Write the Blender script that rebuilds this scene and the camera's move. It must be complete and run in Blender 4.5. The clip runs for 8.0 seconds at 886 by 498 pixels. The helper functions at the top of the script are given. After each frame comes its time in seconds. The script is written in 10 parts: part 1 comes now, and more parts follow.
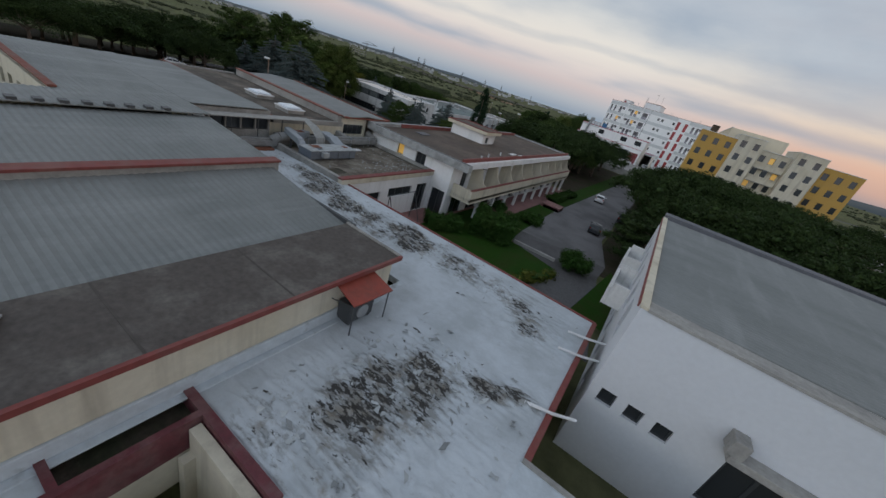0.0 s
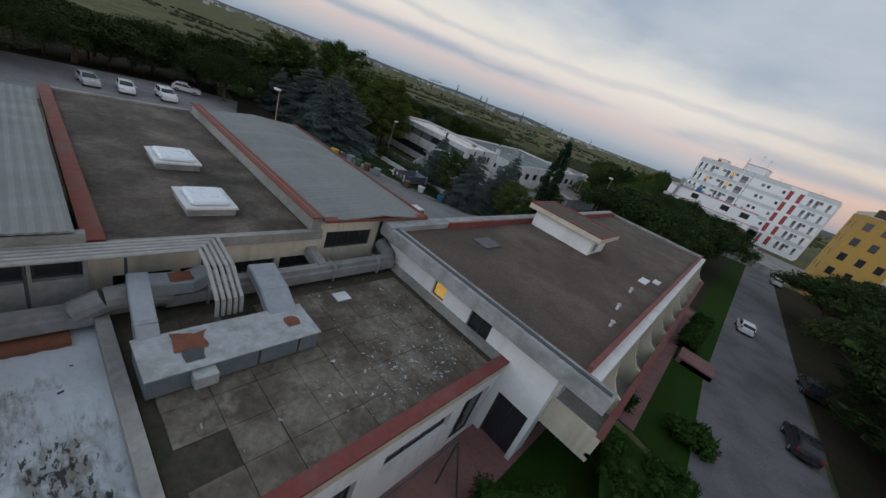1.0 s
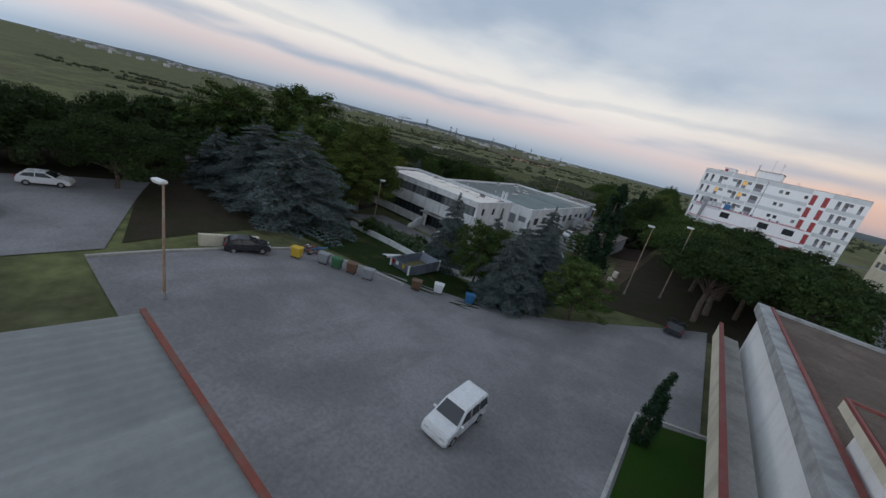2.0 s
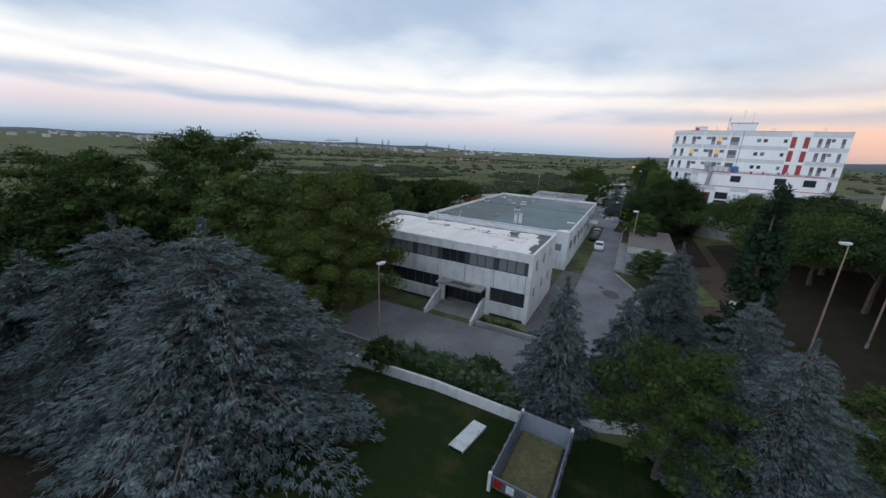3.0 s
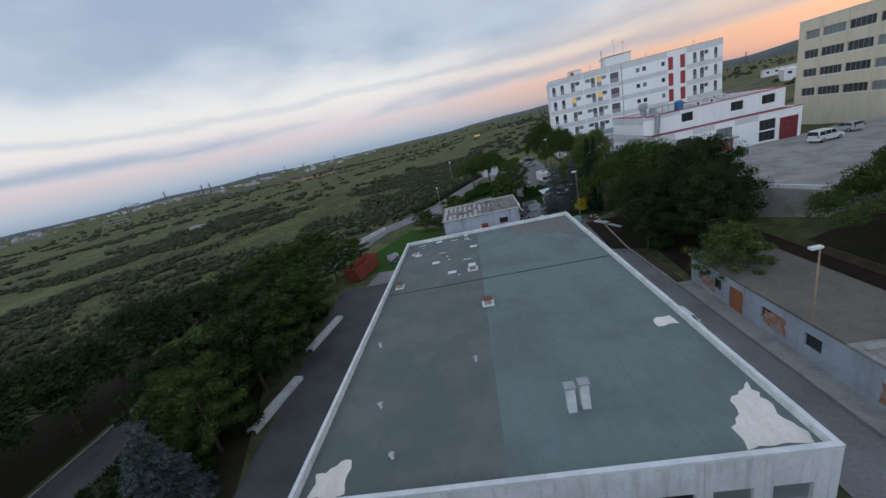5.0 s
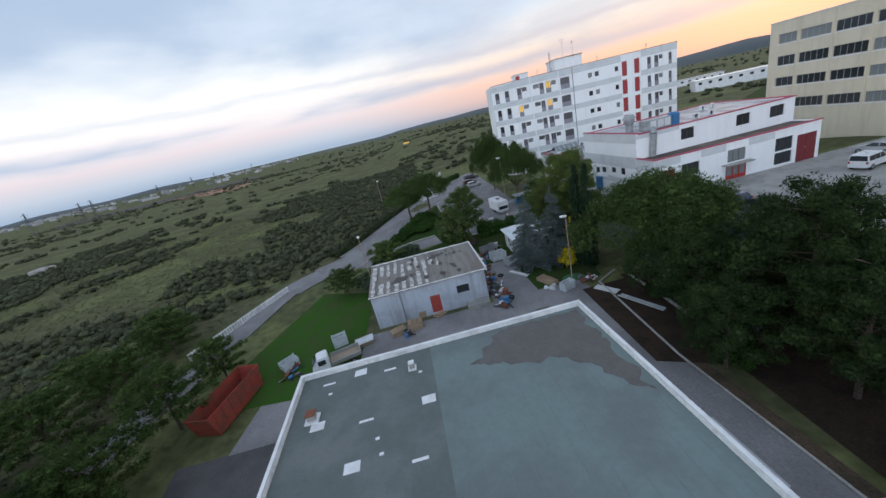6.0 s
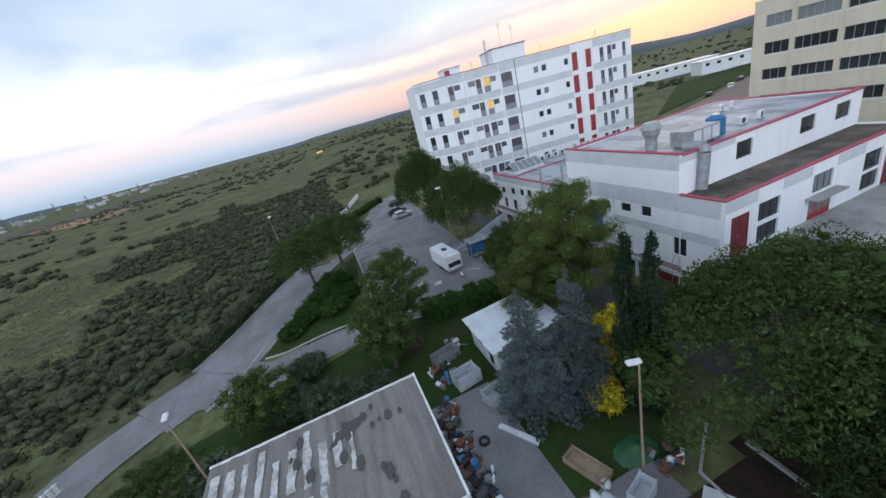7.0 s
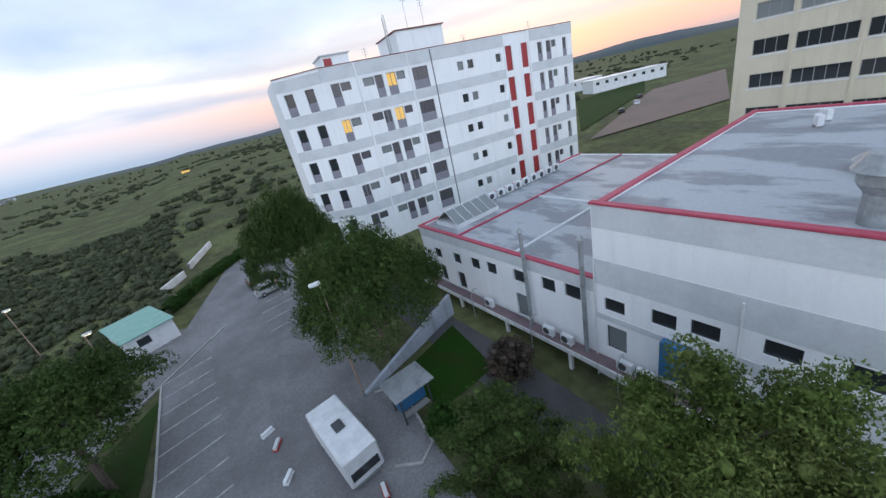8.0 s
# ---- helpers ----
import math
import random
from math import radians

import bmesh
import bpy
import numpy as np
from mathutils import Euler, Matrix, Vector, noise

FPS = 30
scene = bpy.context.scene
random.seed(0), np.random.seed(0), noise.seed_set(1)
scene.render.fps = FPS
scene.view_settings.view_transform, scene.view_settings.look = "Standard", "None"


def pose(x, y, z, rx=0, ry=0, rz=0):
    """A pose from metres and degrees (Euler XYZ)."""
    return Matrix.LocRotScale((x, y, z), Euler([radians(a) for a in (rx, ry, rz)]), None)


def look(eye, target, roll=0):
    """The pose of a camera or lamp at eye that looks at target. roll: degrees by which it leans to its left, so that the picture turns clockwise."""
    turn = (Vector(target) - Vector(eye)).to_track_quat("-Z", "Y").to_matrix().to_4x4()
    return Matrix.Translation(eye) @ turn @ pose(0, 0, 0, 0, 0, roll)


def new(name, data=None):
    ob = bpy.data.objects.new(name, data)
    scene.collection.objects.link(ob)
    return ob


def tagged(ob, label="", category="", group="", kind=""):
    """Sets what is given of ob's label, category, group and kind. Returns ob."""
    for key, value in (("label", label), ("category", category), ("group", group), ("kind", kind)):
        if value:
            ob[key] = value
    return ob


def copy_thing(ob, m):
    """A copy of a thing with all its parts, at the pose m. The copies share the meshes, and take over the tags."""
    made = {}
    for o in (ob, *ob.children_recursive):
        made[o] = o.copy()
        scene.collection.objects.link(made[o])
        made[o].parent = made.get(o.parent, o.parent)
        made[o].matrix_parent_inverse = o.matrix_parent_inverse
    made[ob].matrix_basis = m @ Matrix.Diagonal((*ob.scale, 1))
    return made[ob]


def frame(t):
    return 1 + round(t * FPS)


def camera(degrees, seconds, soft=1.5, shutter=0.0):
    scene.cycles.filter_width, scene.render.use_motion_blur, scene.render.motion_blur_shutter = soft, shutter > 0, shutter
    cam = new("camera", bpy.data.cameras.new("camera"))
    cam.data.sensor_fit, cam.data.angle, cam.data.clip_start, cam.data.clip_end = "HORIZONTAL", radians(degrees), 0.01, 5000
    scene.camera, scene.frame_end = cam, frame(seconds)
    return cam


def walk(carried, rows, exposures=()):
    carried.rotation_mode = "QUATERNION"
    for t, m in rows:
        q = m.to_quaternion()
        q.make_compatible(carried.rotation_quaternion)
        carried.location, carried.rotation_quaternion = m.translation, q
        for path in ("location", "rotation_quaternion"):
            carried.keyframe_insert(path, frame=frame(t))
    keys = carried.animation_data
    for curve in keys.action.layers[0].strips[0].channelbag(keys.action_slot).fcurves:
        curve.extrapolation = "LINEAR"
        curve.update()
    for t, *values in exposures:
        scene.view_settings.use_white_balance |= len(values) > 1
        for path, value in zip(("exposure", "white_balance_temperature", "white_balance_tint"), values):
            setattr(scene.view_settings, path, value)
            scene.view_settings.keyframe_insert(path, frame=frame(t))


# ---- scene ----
cam = camera(102.3, 8.0)
PATH = [
    (0, (-0.696, -0.835, 15.219), (-1.497, 0.781, 14.355), 18.0),
    (0.5, (-6.367, 7.132, 15.752), (-7.332, 8.657, 14.892), 21.1),
    (1, (-13.615, 14.204, 15.538), (-14.676, 15.705, 14.749), 21.0),
    (1.5, (-21.682, 20.412, 15.387), (-22.778, 21.931, 14.686), 19.0),
    (1.7, (-24.555, 22.397, 15.395), (-25.651, 23.931, 14.729), 17.3),
    (2.8, (-45.967, 35.358, 15.633), (-46.884, 37.045, 15.075), 5.4),
    (3, (-49.084, 38.252, 15.851), (-49.962, 39.963, 15.3), 2.9),
    (3.5, (-56.758, 47.207, 16.553), (-57.493, 48.985, 16.004), -3.1),
    (4, (-62.308, 56.39, 17.537), (-62.876, 58.223, 16.973), -8.9),
    (4.5, (-65.854, 66.869, 18.505), (-66.261, 68.735, 17.912), -12.4),
    (4.7, (-66.679, 71.343, 18.752), (-67.024, 73.219, 18.151), -13.0),
    (5.8, (-67.366, 97.842, 20.672), (-67.316, 99.728, 20.009), -13.3),
    (6, (-66.813, 102.711, 20.923), (-66.696, 104.592, 20.253), -13.4),
    (6.5, (-64.869, 115.548, 21.562), (-64.563, 117.396, 20.861), -14.1),
    (7, (-61.503, 128.32, 21.609), (-61.011, 130.11, 20.866), -14.9),
    (7.5, (-56.899, 140.369, 21.156), (-56.214, 142.08, 20.379), -14.8),
    (8, (-51.014, 152.433, 20.282), (-50.055, 153.998, 19.488), -13.3),
]
walk(cam, [(t, look(eye, target, roll)) for t, eye, target, roll in PATH],
     [(0, -0.28, 7000, 10), (1.7, -0.22, 6850, 10), (3, 0.16, 6550, 10), (3.5, 0.24, 6550, 10), (4, 0.28, 6550, 10), (4.5, -0.22, 6500, 10), (5.8, 0.2, 6500, 10), (6.5, 0.36, 6500, 10), (7.5, 0.48, 6350, 10), (8, 0.46, 6300, 10)])
# ---- world and light ----
SUNSET = Vector((0.75, 0.66, 0.0)).normalized()
world = bpy.data.worlds.new("world")
scene.world = world
world.use_nodes = True


def build_world():
    nt = world.node_tree
    nt.nodes.clear()
    N, L = nt.nodes.new, nt.links.new
    out, bg = N("ShaderNodeOutputWorld"), N("ShaderNodeBackground")
    L(bg.outputs[0], out.inputs[0])
    sky = N("ShaderNodeTexSky")
    sky.sky_type, sky.sun_disc = "NISHITA", False
    sky.sun_elevation, sky.sun_rotation = radians(2.0), math.atan2(SUNSET.x, SUNSET.y)
    co, sep = N("ShaderNodeTexCoord"), N("ShaderNodeSeparateXYZ")
    L(co.outputs["Generated"], sep.inputs[0])

    def m(op, a, b=None, clamp=False):
        n = N("ShaderNodeMath")
        n.operation, n.use_clamp = op, clamp
        for i, v in enumerate((a, b)):
            if v is None:
                continue
            if isinstance(v, (int, float)):
                n.inputs[i].default_value = v
            else:
                L(v, n.inputs[i])
        return n.outputs[0]

    def mix(f, a, b):
        n = N("ShaderNodeMix")
        n.data_type = "RGBA"
        for s, v in ((n.inputs[0], f), (n.inputs[6], a), (n.inputs[7], b)):
            if isinstance(v, (int, float)):
                s.default_value = v
            elif isinstance(v, tuple):
                s.default_value = (*v, 1)
            else:
                L(v, s)
        return n.outputs[2]

    def ramp(f, stops):
        n = N("ShaderNodeValToRGB")
        e = n.color_ramp.elements
        while len(e) < len(stops):
            e.new(0.5)
        for el, (p, c) in zip(e, stops):
            el.position, el.color = p, (*c, 1)
        L(f, n.inputs[0])
        return n.outputs[0]

    up = m("MAXIMUM", sep.outputs[2], 0.0)
    # clear dusk gradient, cool opposite the sunset and warm towards it
    cool = ramp(up, [(0.0, (0.36, 0.47, 0.62)), (0.022, (0.52, 0.60, 0.72)), (0.055, (0.76, 0.69, 0.75)), (0.085, (0.88, 0.82, 0.86)), (0.13, (1.0, 0.98, 0.97)), (0.20, (0.90, 0.94, 0.98)),
                     (0.36, (0.62, 0.74, 0.90)), (0.55, (0.33, 0.39, 0.49)), (1.0, (0.17, 0.20, 0.26))])
    warm = ramp(up, [(0.0, (0.42, 0.38, 0.43)), (0.022, (0.74, 0.47, 0.41)), (0.055, (0.90, 0.56, 0.44)), (0.10, (0.92, 0.74, 0.62)), (0.15, (0.84, 0.80, 0.78)), (0.22, (0.74, 0.78, 0.84)),
                     (0.36, (0.62, 0.70, 0.84)), (0.55, (0.33, 0.39, 0.49)), (1.0, (0.17, 0.20, 0.26))])
    dot = m("ADD", m("MULTIPLY", sep.outputs[0], SUNSET.x), m("MULTIPLY", sep.outputs[1], SUNSET.y))

    def ease(v, a, b, c=0.0, d=1.0):
        n = N("ShaderNodeMapRange")
        n.interpolation_type = "SMOOTHSTEP"
        for k, w in enumerate((a, b, c, d)):
            n.inputs[k + 1].default_value = w
        L(v, n.inputs[0])
        return n.outputs[0]

    side = ease(dot, 0.50, 1.0)
    clear = mix(side, cool, warm)

    def cloud(scale, detail, stretch, seed, rough=0.55):
        """Noise over bearing and height, drawn out along the horizon."""
        mp = N("ShaderNodeMapping")
        mp.inputs["Scale"].default_value = stretch
        mp.inputs["Location"].default_value = (seed, seed * 0.7, seed * 0.3)
        L(co.outputs["Generated"], mp.inputs[0])
        n = N("ShaderNodeTexNoise")
        n.inputs["Scale"].default_value, n.inputs["Detail"].default_value, n.inputs["Roughness"].default_value = scale, detail, rough
        L(mp.outputs[0], n.inputs["Vector"])
        return n.outputs["Fac"]

    # grey cloud bank with a wavering lower edge
    bank = cloud(1.0, 4, (1.5, 1.5, 3.0), 3.1)
    edge = m("ADD", up, m("MULTIPLY", m("SUBTRACT", bank, 0.5), 0.30))
    fine = cloud(1.0, 6, (3.0, 3.0, 13.0), 5.7, 0.6)
    edge = m("ADD", edge, m("MULTIPLY", m("SUBTRACT", fine, 0.5), 0.09))
    cover = ease(edge, 0.165, 0.265, 0.0, 0.92)
    lumps = ease(cloud(1.0, 6, (1.8, 1.8, 4.5), 11.3), 0.36, 0.66)
    grey = mix(lumps, (0.40, 0.52, 0.70), (0.60, 0.70, 0.85))
    grey = mix(ease(up, 0.42, 0.80), grey, (0.45, 0.53, 0.66))
    c = mix(cover, clear, grey)
    haze = m("MULTIPLY", ease(cloud(1.0, 6, (2.4, 2.4, 10.0), 21.0, 0.6), 0.40, 0.62, 0.0, 0.5), ease(up, 0.05, 0.12))
    c = mix(m("MULTIPLY", haze, ease(dot, 0.45, 0.9)), c, (0.52, 0.56, 0.68))
    # thin slate streaks low over the horizon
    wave = m("ADD", up, m("MULTIPLY", m("SUBTRACT", cloud(1.0, 2, (1.0, 1.0, 1.2), 9.2), 0.5), 0.05))
    wave = m("ADD", wave, m("MULTIPLY", m("SUBTRACT", cloud(1.0, 6, (5.0, 5.0, 20.0), 2.2), 0.5), 0.035))
    for lo, mid, hi, amount, seed in ((0.066, 0.090, 0.118, 0.85, 1.7), (0.128, 0.140, 0.156, 0.4, 6.3)):
        band = m("MULTIPLY", ease(wave, lo, mid), ease(wave, mid, hi, 1.0, 0.0))
        gap = ease(cloud(1.0, 4, (1.3, 1.3, 9.0), seed), 0.36, 0.54)
        c = mix(m("MULTIPLY", m("MULTIPLY", band, gap), amount), c, mix(side, (0.42, 0.53, 0.70), (0.55, 0.52, 0.60)))
    hz = mix(0.015, c, sky.outputs[0])
    # unseen south-southwest sky is brightened, added to light the walls facing it
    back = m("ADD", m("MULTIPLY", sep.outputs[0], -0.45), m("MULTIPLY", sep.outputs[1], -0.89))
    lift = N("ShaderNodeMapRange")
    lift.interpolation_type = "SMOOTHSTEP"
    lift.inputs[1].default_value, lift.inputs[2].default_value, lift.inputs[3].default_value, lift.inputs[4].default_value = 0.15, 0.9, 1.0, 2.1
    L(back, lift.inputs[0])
    L(hz, bg.inputs[0])
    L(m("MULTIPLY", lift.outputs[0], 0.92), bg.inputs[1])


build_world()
sun = new("sun", bpy.data.lights.new("sun", "SUN"))
sun.data.energy, sun.data.angle, sun.data.color = 0.25, radians(25), (1.0, 0.80, 0.66)
sun.matrix_world = look((0, 0, 60), Vector((0, 0, 60)) - (SUNSET + Vector((0, 0, 0.22))) * 10)
scene.view_settings.exposure = 0.0

# ---- materials ----
MATS = {}


def mat(name, base, rough=0.8, metal=0.0, vary=0.25, scale=1.0, second=None, amount=0.5, patch=0.25, lo=0.45, hi=0.62, bump=0.0,
        bump_scale=8.0, island=0.0, random=0.0, stretch=(1, 1, 1), streak=None, streak_scale=(1.5, 1.5, 0.12), glow=0.0, spec=None, third=None):
    """A surface with grain, patches of a second colour, and streaks, at real-world size."""
    if name in MATS:
        return MATS[name]
    mt = bpy.data.materials.new(name)
    MATS[name] = mt
    mt.use_nodes = True
    nt = mt.node_tree
    N, L = nt.nodes.new, nt.links.new
    b = nt.nodes["Principled BSDF"]
    b.inputs["Metallic"].default_value = metal
    if spec is not None:
        b.inputs["Specular IOR Level"].default_value = spec
    geo = N("ShaderNodeNewGeometry")

    def noise_of(sc, detail, st=(1, 1, 1), rg=0.6):
        mp = N("ShaderNodeMapping")
        mp.inputs["Scale"].default_value = st
        L(geo.outputs["Position"], mp.inputs[0])
        n = N("ShaderNodeTexNoise")
        n.inputs["Scale"].default_value, n.inputs["Detail"].default_value, n.inputs["Roughness"].default_value = sc, detail, rg
        L(mp.outputs[0], n.inputs["Vector"])
        return n.outputs["Fac"]

    def rng(v, a, c, d, e):
        n = N("ShaderNodeMapRange")
        n.inputs[1].default_value, n.inputs[2].default_value, n.inputs[3].default_value, n.inputs[4].default_value = a, c, d, e
        L(v, n.inputs[0])
        return n.outputs[0]

    def mixc(f, a, c, blend="MIX"):
        n = N("ShaderNodeMix")
        n.data_type, n.blend_type = "RGBA", blend
        for s, v in ((n.inputs[0], f), (n.inputs[6], a), (n.inputs[7], c)):
            if isinstance(v, (int, float)):
                s.default_value = v
            elif isinstance(v, tuple):
                s.default_value = (*v, 1)
            else:
                L(v, s)
        return n.outputs[2]

    col = tuple(base)
    if second:
        col = mixc(rng(noise_of(patch, 5, stretch), lo, hi, 0, amount), col, tuple(second))
    if third:
        tone, t_patch, t_lo, t_hi, t_amount = third
        col = mixc(rng(noise_of(t_patch, 6, rg=0.68), t_lo, t_hi, 0, t_amount), col, tuple(tone))
    if streak:
        col = mixc(rng(noise_of(1.0, 4, streak_scale), 0.5, 0.72, 0, 0.7), col, tuple(streak))
    if vary:
        g = rng(noise_of(6.0 * scale, 6), 0.25, 0.75, 1 - vary, 1 + vary)
        col = mixc(1.0, col, g, "MULTIPLY")
    if island:
        col = mixc(1.0, col, rng(geo.outputs["Random Per Island"], 0, 1, 1 - island, 1 + island), "MULTIPLY")
    if random:
        oi = N("ShaderNodeObjectInfo")
        col = mixc(1.0, col, rng(oi.outputs["Random"], 0, 1, 1 - random, 1 + random), "MULTIPLY")
    if isinstance(col, tuple):
        b.inputs["Base Color"].default_value = (*col, 1)
    else:
        L(col, b.inputs["Base Color"])
    if metal or rough < 0.3:
        b.inputs["Roughness"].default_value = rough
    else:
        L(rng(noise_of(3.0 * scale, 3), 0.3, 0.7, max(rough - 0.12, 0.05), min(rough + 0.1, 1)), b.inputs["Roughness"])
    if bump:
        bp = N("ShaderNodeBump")
        bp.inputs["Strength"].default_value, bp.inputs["Distance"].default_value = 0.6, bump
        L(noise_of(bump_scale, 5), bp.inputs["Height"])
        L(bp.outputs[0], b.inputs["Normal"])
    if glow:
        b.inputs["Emission Color"].default_value = (*base, 1)
        b.inputs["Emission Strength"].default_value = glow
    return mt


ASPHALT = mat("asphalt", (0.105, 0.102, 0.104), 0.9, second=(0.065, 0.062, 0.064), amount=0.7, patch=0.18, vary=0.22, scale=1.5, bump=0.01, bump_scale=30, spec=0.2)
ASPHALT_WORN = mat("asphalt_worn", (0.245, 0.24, 0.245), 0.9, second=(0.165, 0.16, 0.163), amount=0.9, patch=0.18, lo=0.40, hi=0.64, vary=0.22, streak=(0.17, 0.165, 0.165), streak_scale=(0.5, 0.12, 0.5), bump=0.01, bump_scale=25, spec=0.2)
CONCRETE = mat("concrete", (0.33, 0.32, 0.30), 0.88, second=(0.17, 0.165, 0.155), amount=0.6, patch=0.5, vary=0.2, bump=0.008, bump_scale=14)
KERB = mat("kerb_stone", (0.42, 0.41, 0.39), 0.85, second=(0.25, 0.24, 0.22), patch=0.8, vary=0.2)
GRASS = mat("grass", (0.030, 0.058, 0.014), 0.95, second=(0.05, 0.055, 0.024), amount=0.7, patch=0.35, vary=0.4, scale=2.0, bump=0.05, bump_scale=12, spec=0.06)
DRIVE_ASPHALT = mat("dark_asphalt", (0.115, 0.112, 0.113), 0.88, second=(0.07, 0.067, 0.066), amount=0.7, patch=0.3, vary=0.3, scale=1.5, bump=0.01, bump_scale=30, spec=0.2)
LAWN = mat("lawn", (0.020, 0.056, 0.008), 0.95, second=(0.032, 0.044, 0.012), amount=0.6, patch=0.5, vary=0.35, scale=3.0, bump=0.04, bump_scale=16, spec=0.06)
EARTH = mat("earth", (0.10, 0.072, 0.052), 0.95, second=(0.06, 0.05, 0.036), amount=0.8, patch=0.6, vary=0.35, bump=0.03, spec=0.06)
WHITE_WALL = mat("white_render", (0.80, 0.80, 0.80), 0.85, second=(0.66, 0.66, 0.65), amount=0.5, patch=0.35, vary=0.05, streak=(0.62, 0.62, 0.61), bump=0.004, bump_scale=20)
OLD_WHITE = mat("stained_white_concrete", (0.74, 0.74, 0.73), 0.85, second=(0.58, 0.58, 0.57), amount=0.7, patch=0.5, vary=0.08, streak=(0.40, 0.40, 0.39), streak_scale=(2.2, 2.2, 0.25), bump=0.004, bump_scale=20)
CREAM_WALL = mat("cream_render", (0.62, 0.57, 0.46), 0.85, second=(0.50, 0.44, 0.32), amount=0.5, patch=0.4, vary=0.06, streak=(0.36, 0.32, 0.25), bump=0.004, bump_scale=20)
FRESH_WHITE = mat("fresh_white_paint", (0.88, 0.885, 0.89), 0.8, second=(0.82, 0.825, 0.83), amount=0.5, patch=0.35, vary=0.03, streak=(0.78, 0.785, 0.79), bump=0.003, bump_scale=20)
GREY_BAND = mat("grey_band", (0.63, 0.65, 0.66), 0.8, vary=0.06, second=(0.51, 0.53, 0.54), patch=0.6)
BLUE_WALL = mat("pale_blue_render", (0.46, 0.50, 0.56), 0.85, second=(0.36, 0.38, 0.42), amount=0.7, patch=0.5, vary=0.1, streak=(0.25, 0.25, 0.25))
CREAM_ROOF = mat("cream_membrane", (0.85, 0.785, 0.72), 0.8, second=(0.74, 0.68, 0.62), amount=0.7, patch=0.5, vary=0.10, stretch=(1.6, 0.3, 1), streak=(0.68, 0.62, 0.56), streak_scale=(1.1, 0.16, 1.0))
DARK_ROOF = mat("bitumen_roof", (0.082, 0.064, 0.050), 0.9, second=(0.20, 0.165, 0.135), amount=0.8, patch=0.55, lo=0.42, hi=0.72, vary=0.42, scale=1.3, bump=0.01, third=((0.028, 0.026, 0.019), 0.33, 0.48, 0.66, 0.85))
GREEN_ROOF = mat("green_membrane", (0.150, 0.200, 0.195), 0.75, second=(0.125, 0.145, 0.145), amount=0.8, patch=0.25, vary=0.1, scale=0.6)
GREY_ROOF = mat("grey_membrane", (0.30, 0.30, 0.30), 0.55, second=(0.46, 0.47, 0.48), amount=0.8, patch=0.22, lo=0.46, hi=0.56, vary=0.12)
SHEET = mat("corrugated_sheet", (0.215, 0.225, 0.22), 0.75, second=(0.165, 0.175, 0.17), amount=0.7, patch=0.25, vary=0.1, stretch=(0.4, 1.6, 1), streak=(0.27, 0.28, 0.275), streak_scale=(0.9, 0.12, 0.5))
RED_TRIM = mat("red_trim", (0.20, 0.046, 0.040), 0.7, second=(0.20, 0.085, 0.07), amount=0.6, patch=1.2, vary=0.2)
PINK_TRIM = mat("crimson_trim", (0.42, 0.06, 0.10), 0.6, vary=0.15)
RED_PAVE = mat("red_paving", (0.26, 0.13, 0.12), 0.85, second=(0.16, 0.085, 0.08), patch=0.8, vary=0.2)
WHITE_METAL = mat("white_coping", (0.72, 0.73, 0.74), 0.45, vary=0.06, second=(0.5, 0.5, 0.5), amount=0.5, patch=1.0)
STEEL = mat("galvanised_steel", (0.42, 0.43, 0.44), 0.45, metal=0.6, vary=0.12, second=(0.30, 0.31, 0.32), patch=1.5)
DARK_STEEL = mat("dark_steel", (0.07, 0.075, 0.08), 0.5, metal=0.3, vary=0.1)
RUST = mat("rust", (0.21, 0.075, 0.040), 0.9, second=(0.11, 0.050, 0.034), patch=3.0, vary=0.3)
FRAME_DARK = mat("dark_window_frame", (0.035, 0.04, 0.045), 0.5, vary=0.05)
FRAME_GREY = mat("grey_window_frame", (0.30, 0.31, 0.32), 0.5, vary=0.05)
BARK = mat("bark", (0.10, 0.075, 0.058), 0.95, second=(0.17, 0.13, 0.10), patch=3.0, vary=0.3, bump=0.02)
MAROON = mat("maroon_paint", (0.20, 0.028, 0.035), 0.55, second=(0.14, 0.03, 0.03), patch=1.5, vary=0.15)
RED_PAINT = mat("red_paint", (0.42, 0.035, 0.030), 0.5, second=(0.30, 0.04, 0.03), patch=1.5, vary=0.12)
BLUE_PAINT = mat("blue_paint", (0.035, 0.16, 0.34), 0.5, second=(0.03, 0.11, 0.22), patch=1.5, vary=0.12)
def glass(name, tint, rough=0.08):
    mt = bpy.data.materials.new(name)
    mt.use_nodes = True
    b = mt.node_tree.nodes["Principled BSDF"]
    b.inputs["Base Color"].default_value = (*tint, 1)
    b.inputs["Roughness"].default_value = rough
    b.inputs["Specular IOR Level"].default_value = 0.6
    return mt


GLASS = glass("dark_glass", (0.030, 0.034, 0.038))
GLASS_PALE = glass("curtained_glass", (0.20, 0.22, 0.22), 0.25)
GLASS_WARM = mat("lamplit_glass", (0.80, 0.48, 0.12), 0.4, vary=0.4, glow=0.32)


def foliage(name, a, c, island=0.35, rough=0.7):
    return mat(name, a, rough, second=c, amount=0.8, patch=0.5, vary=0.25, island=island, random=0.12, spec=0.06, bump=0.10, bump_scale=7.0)


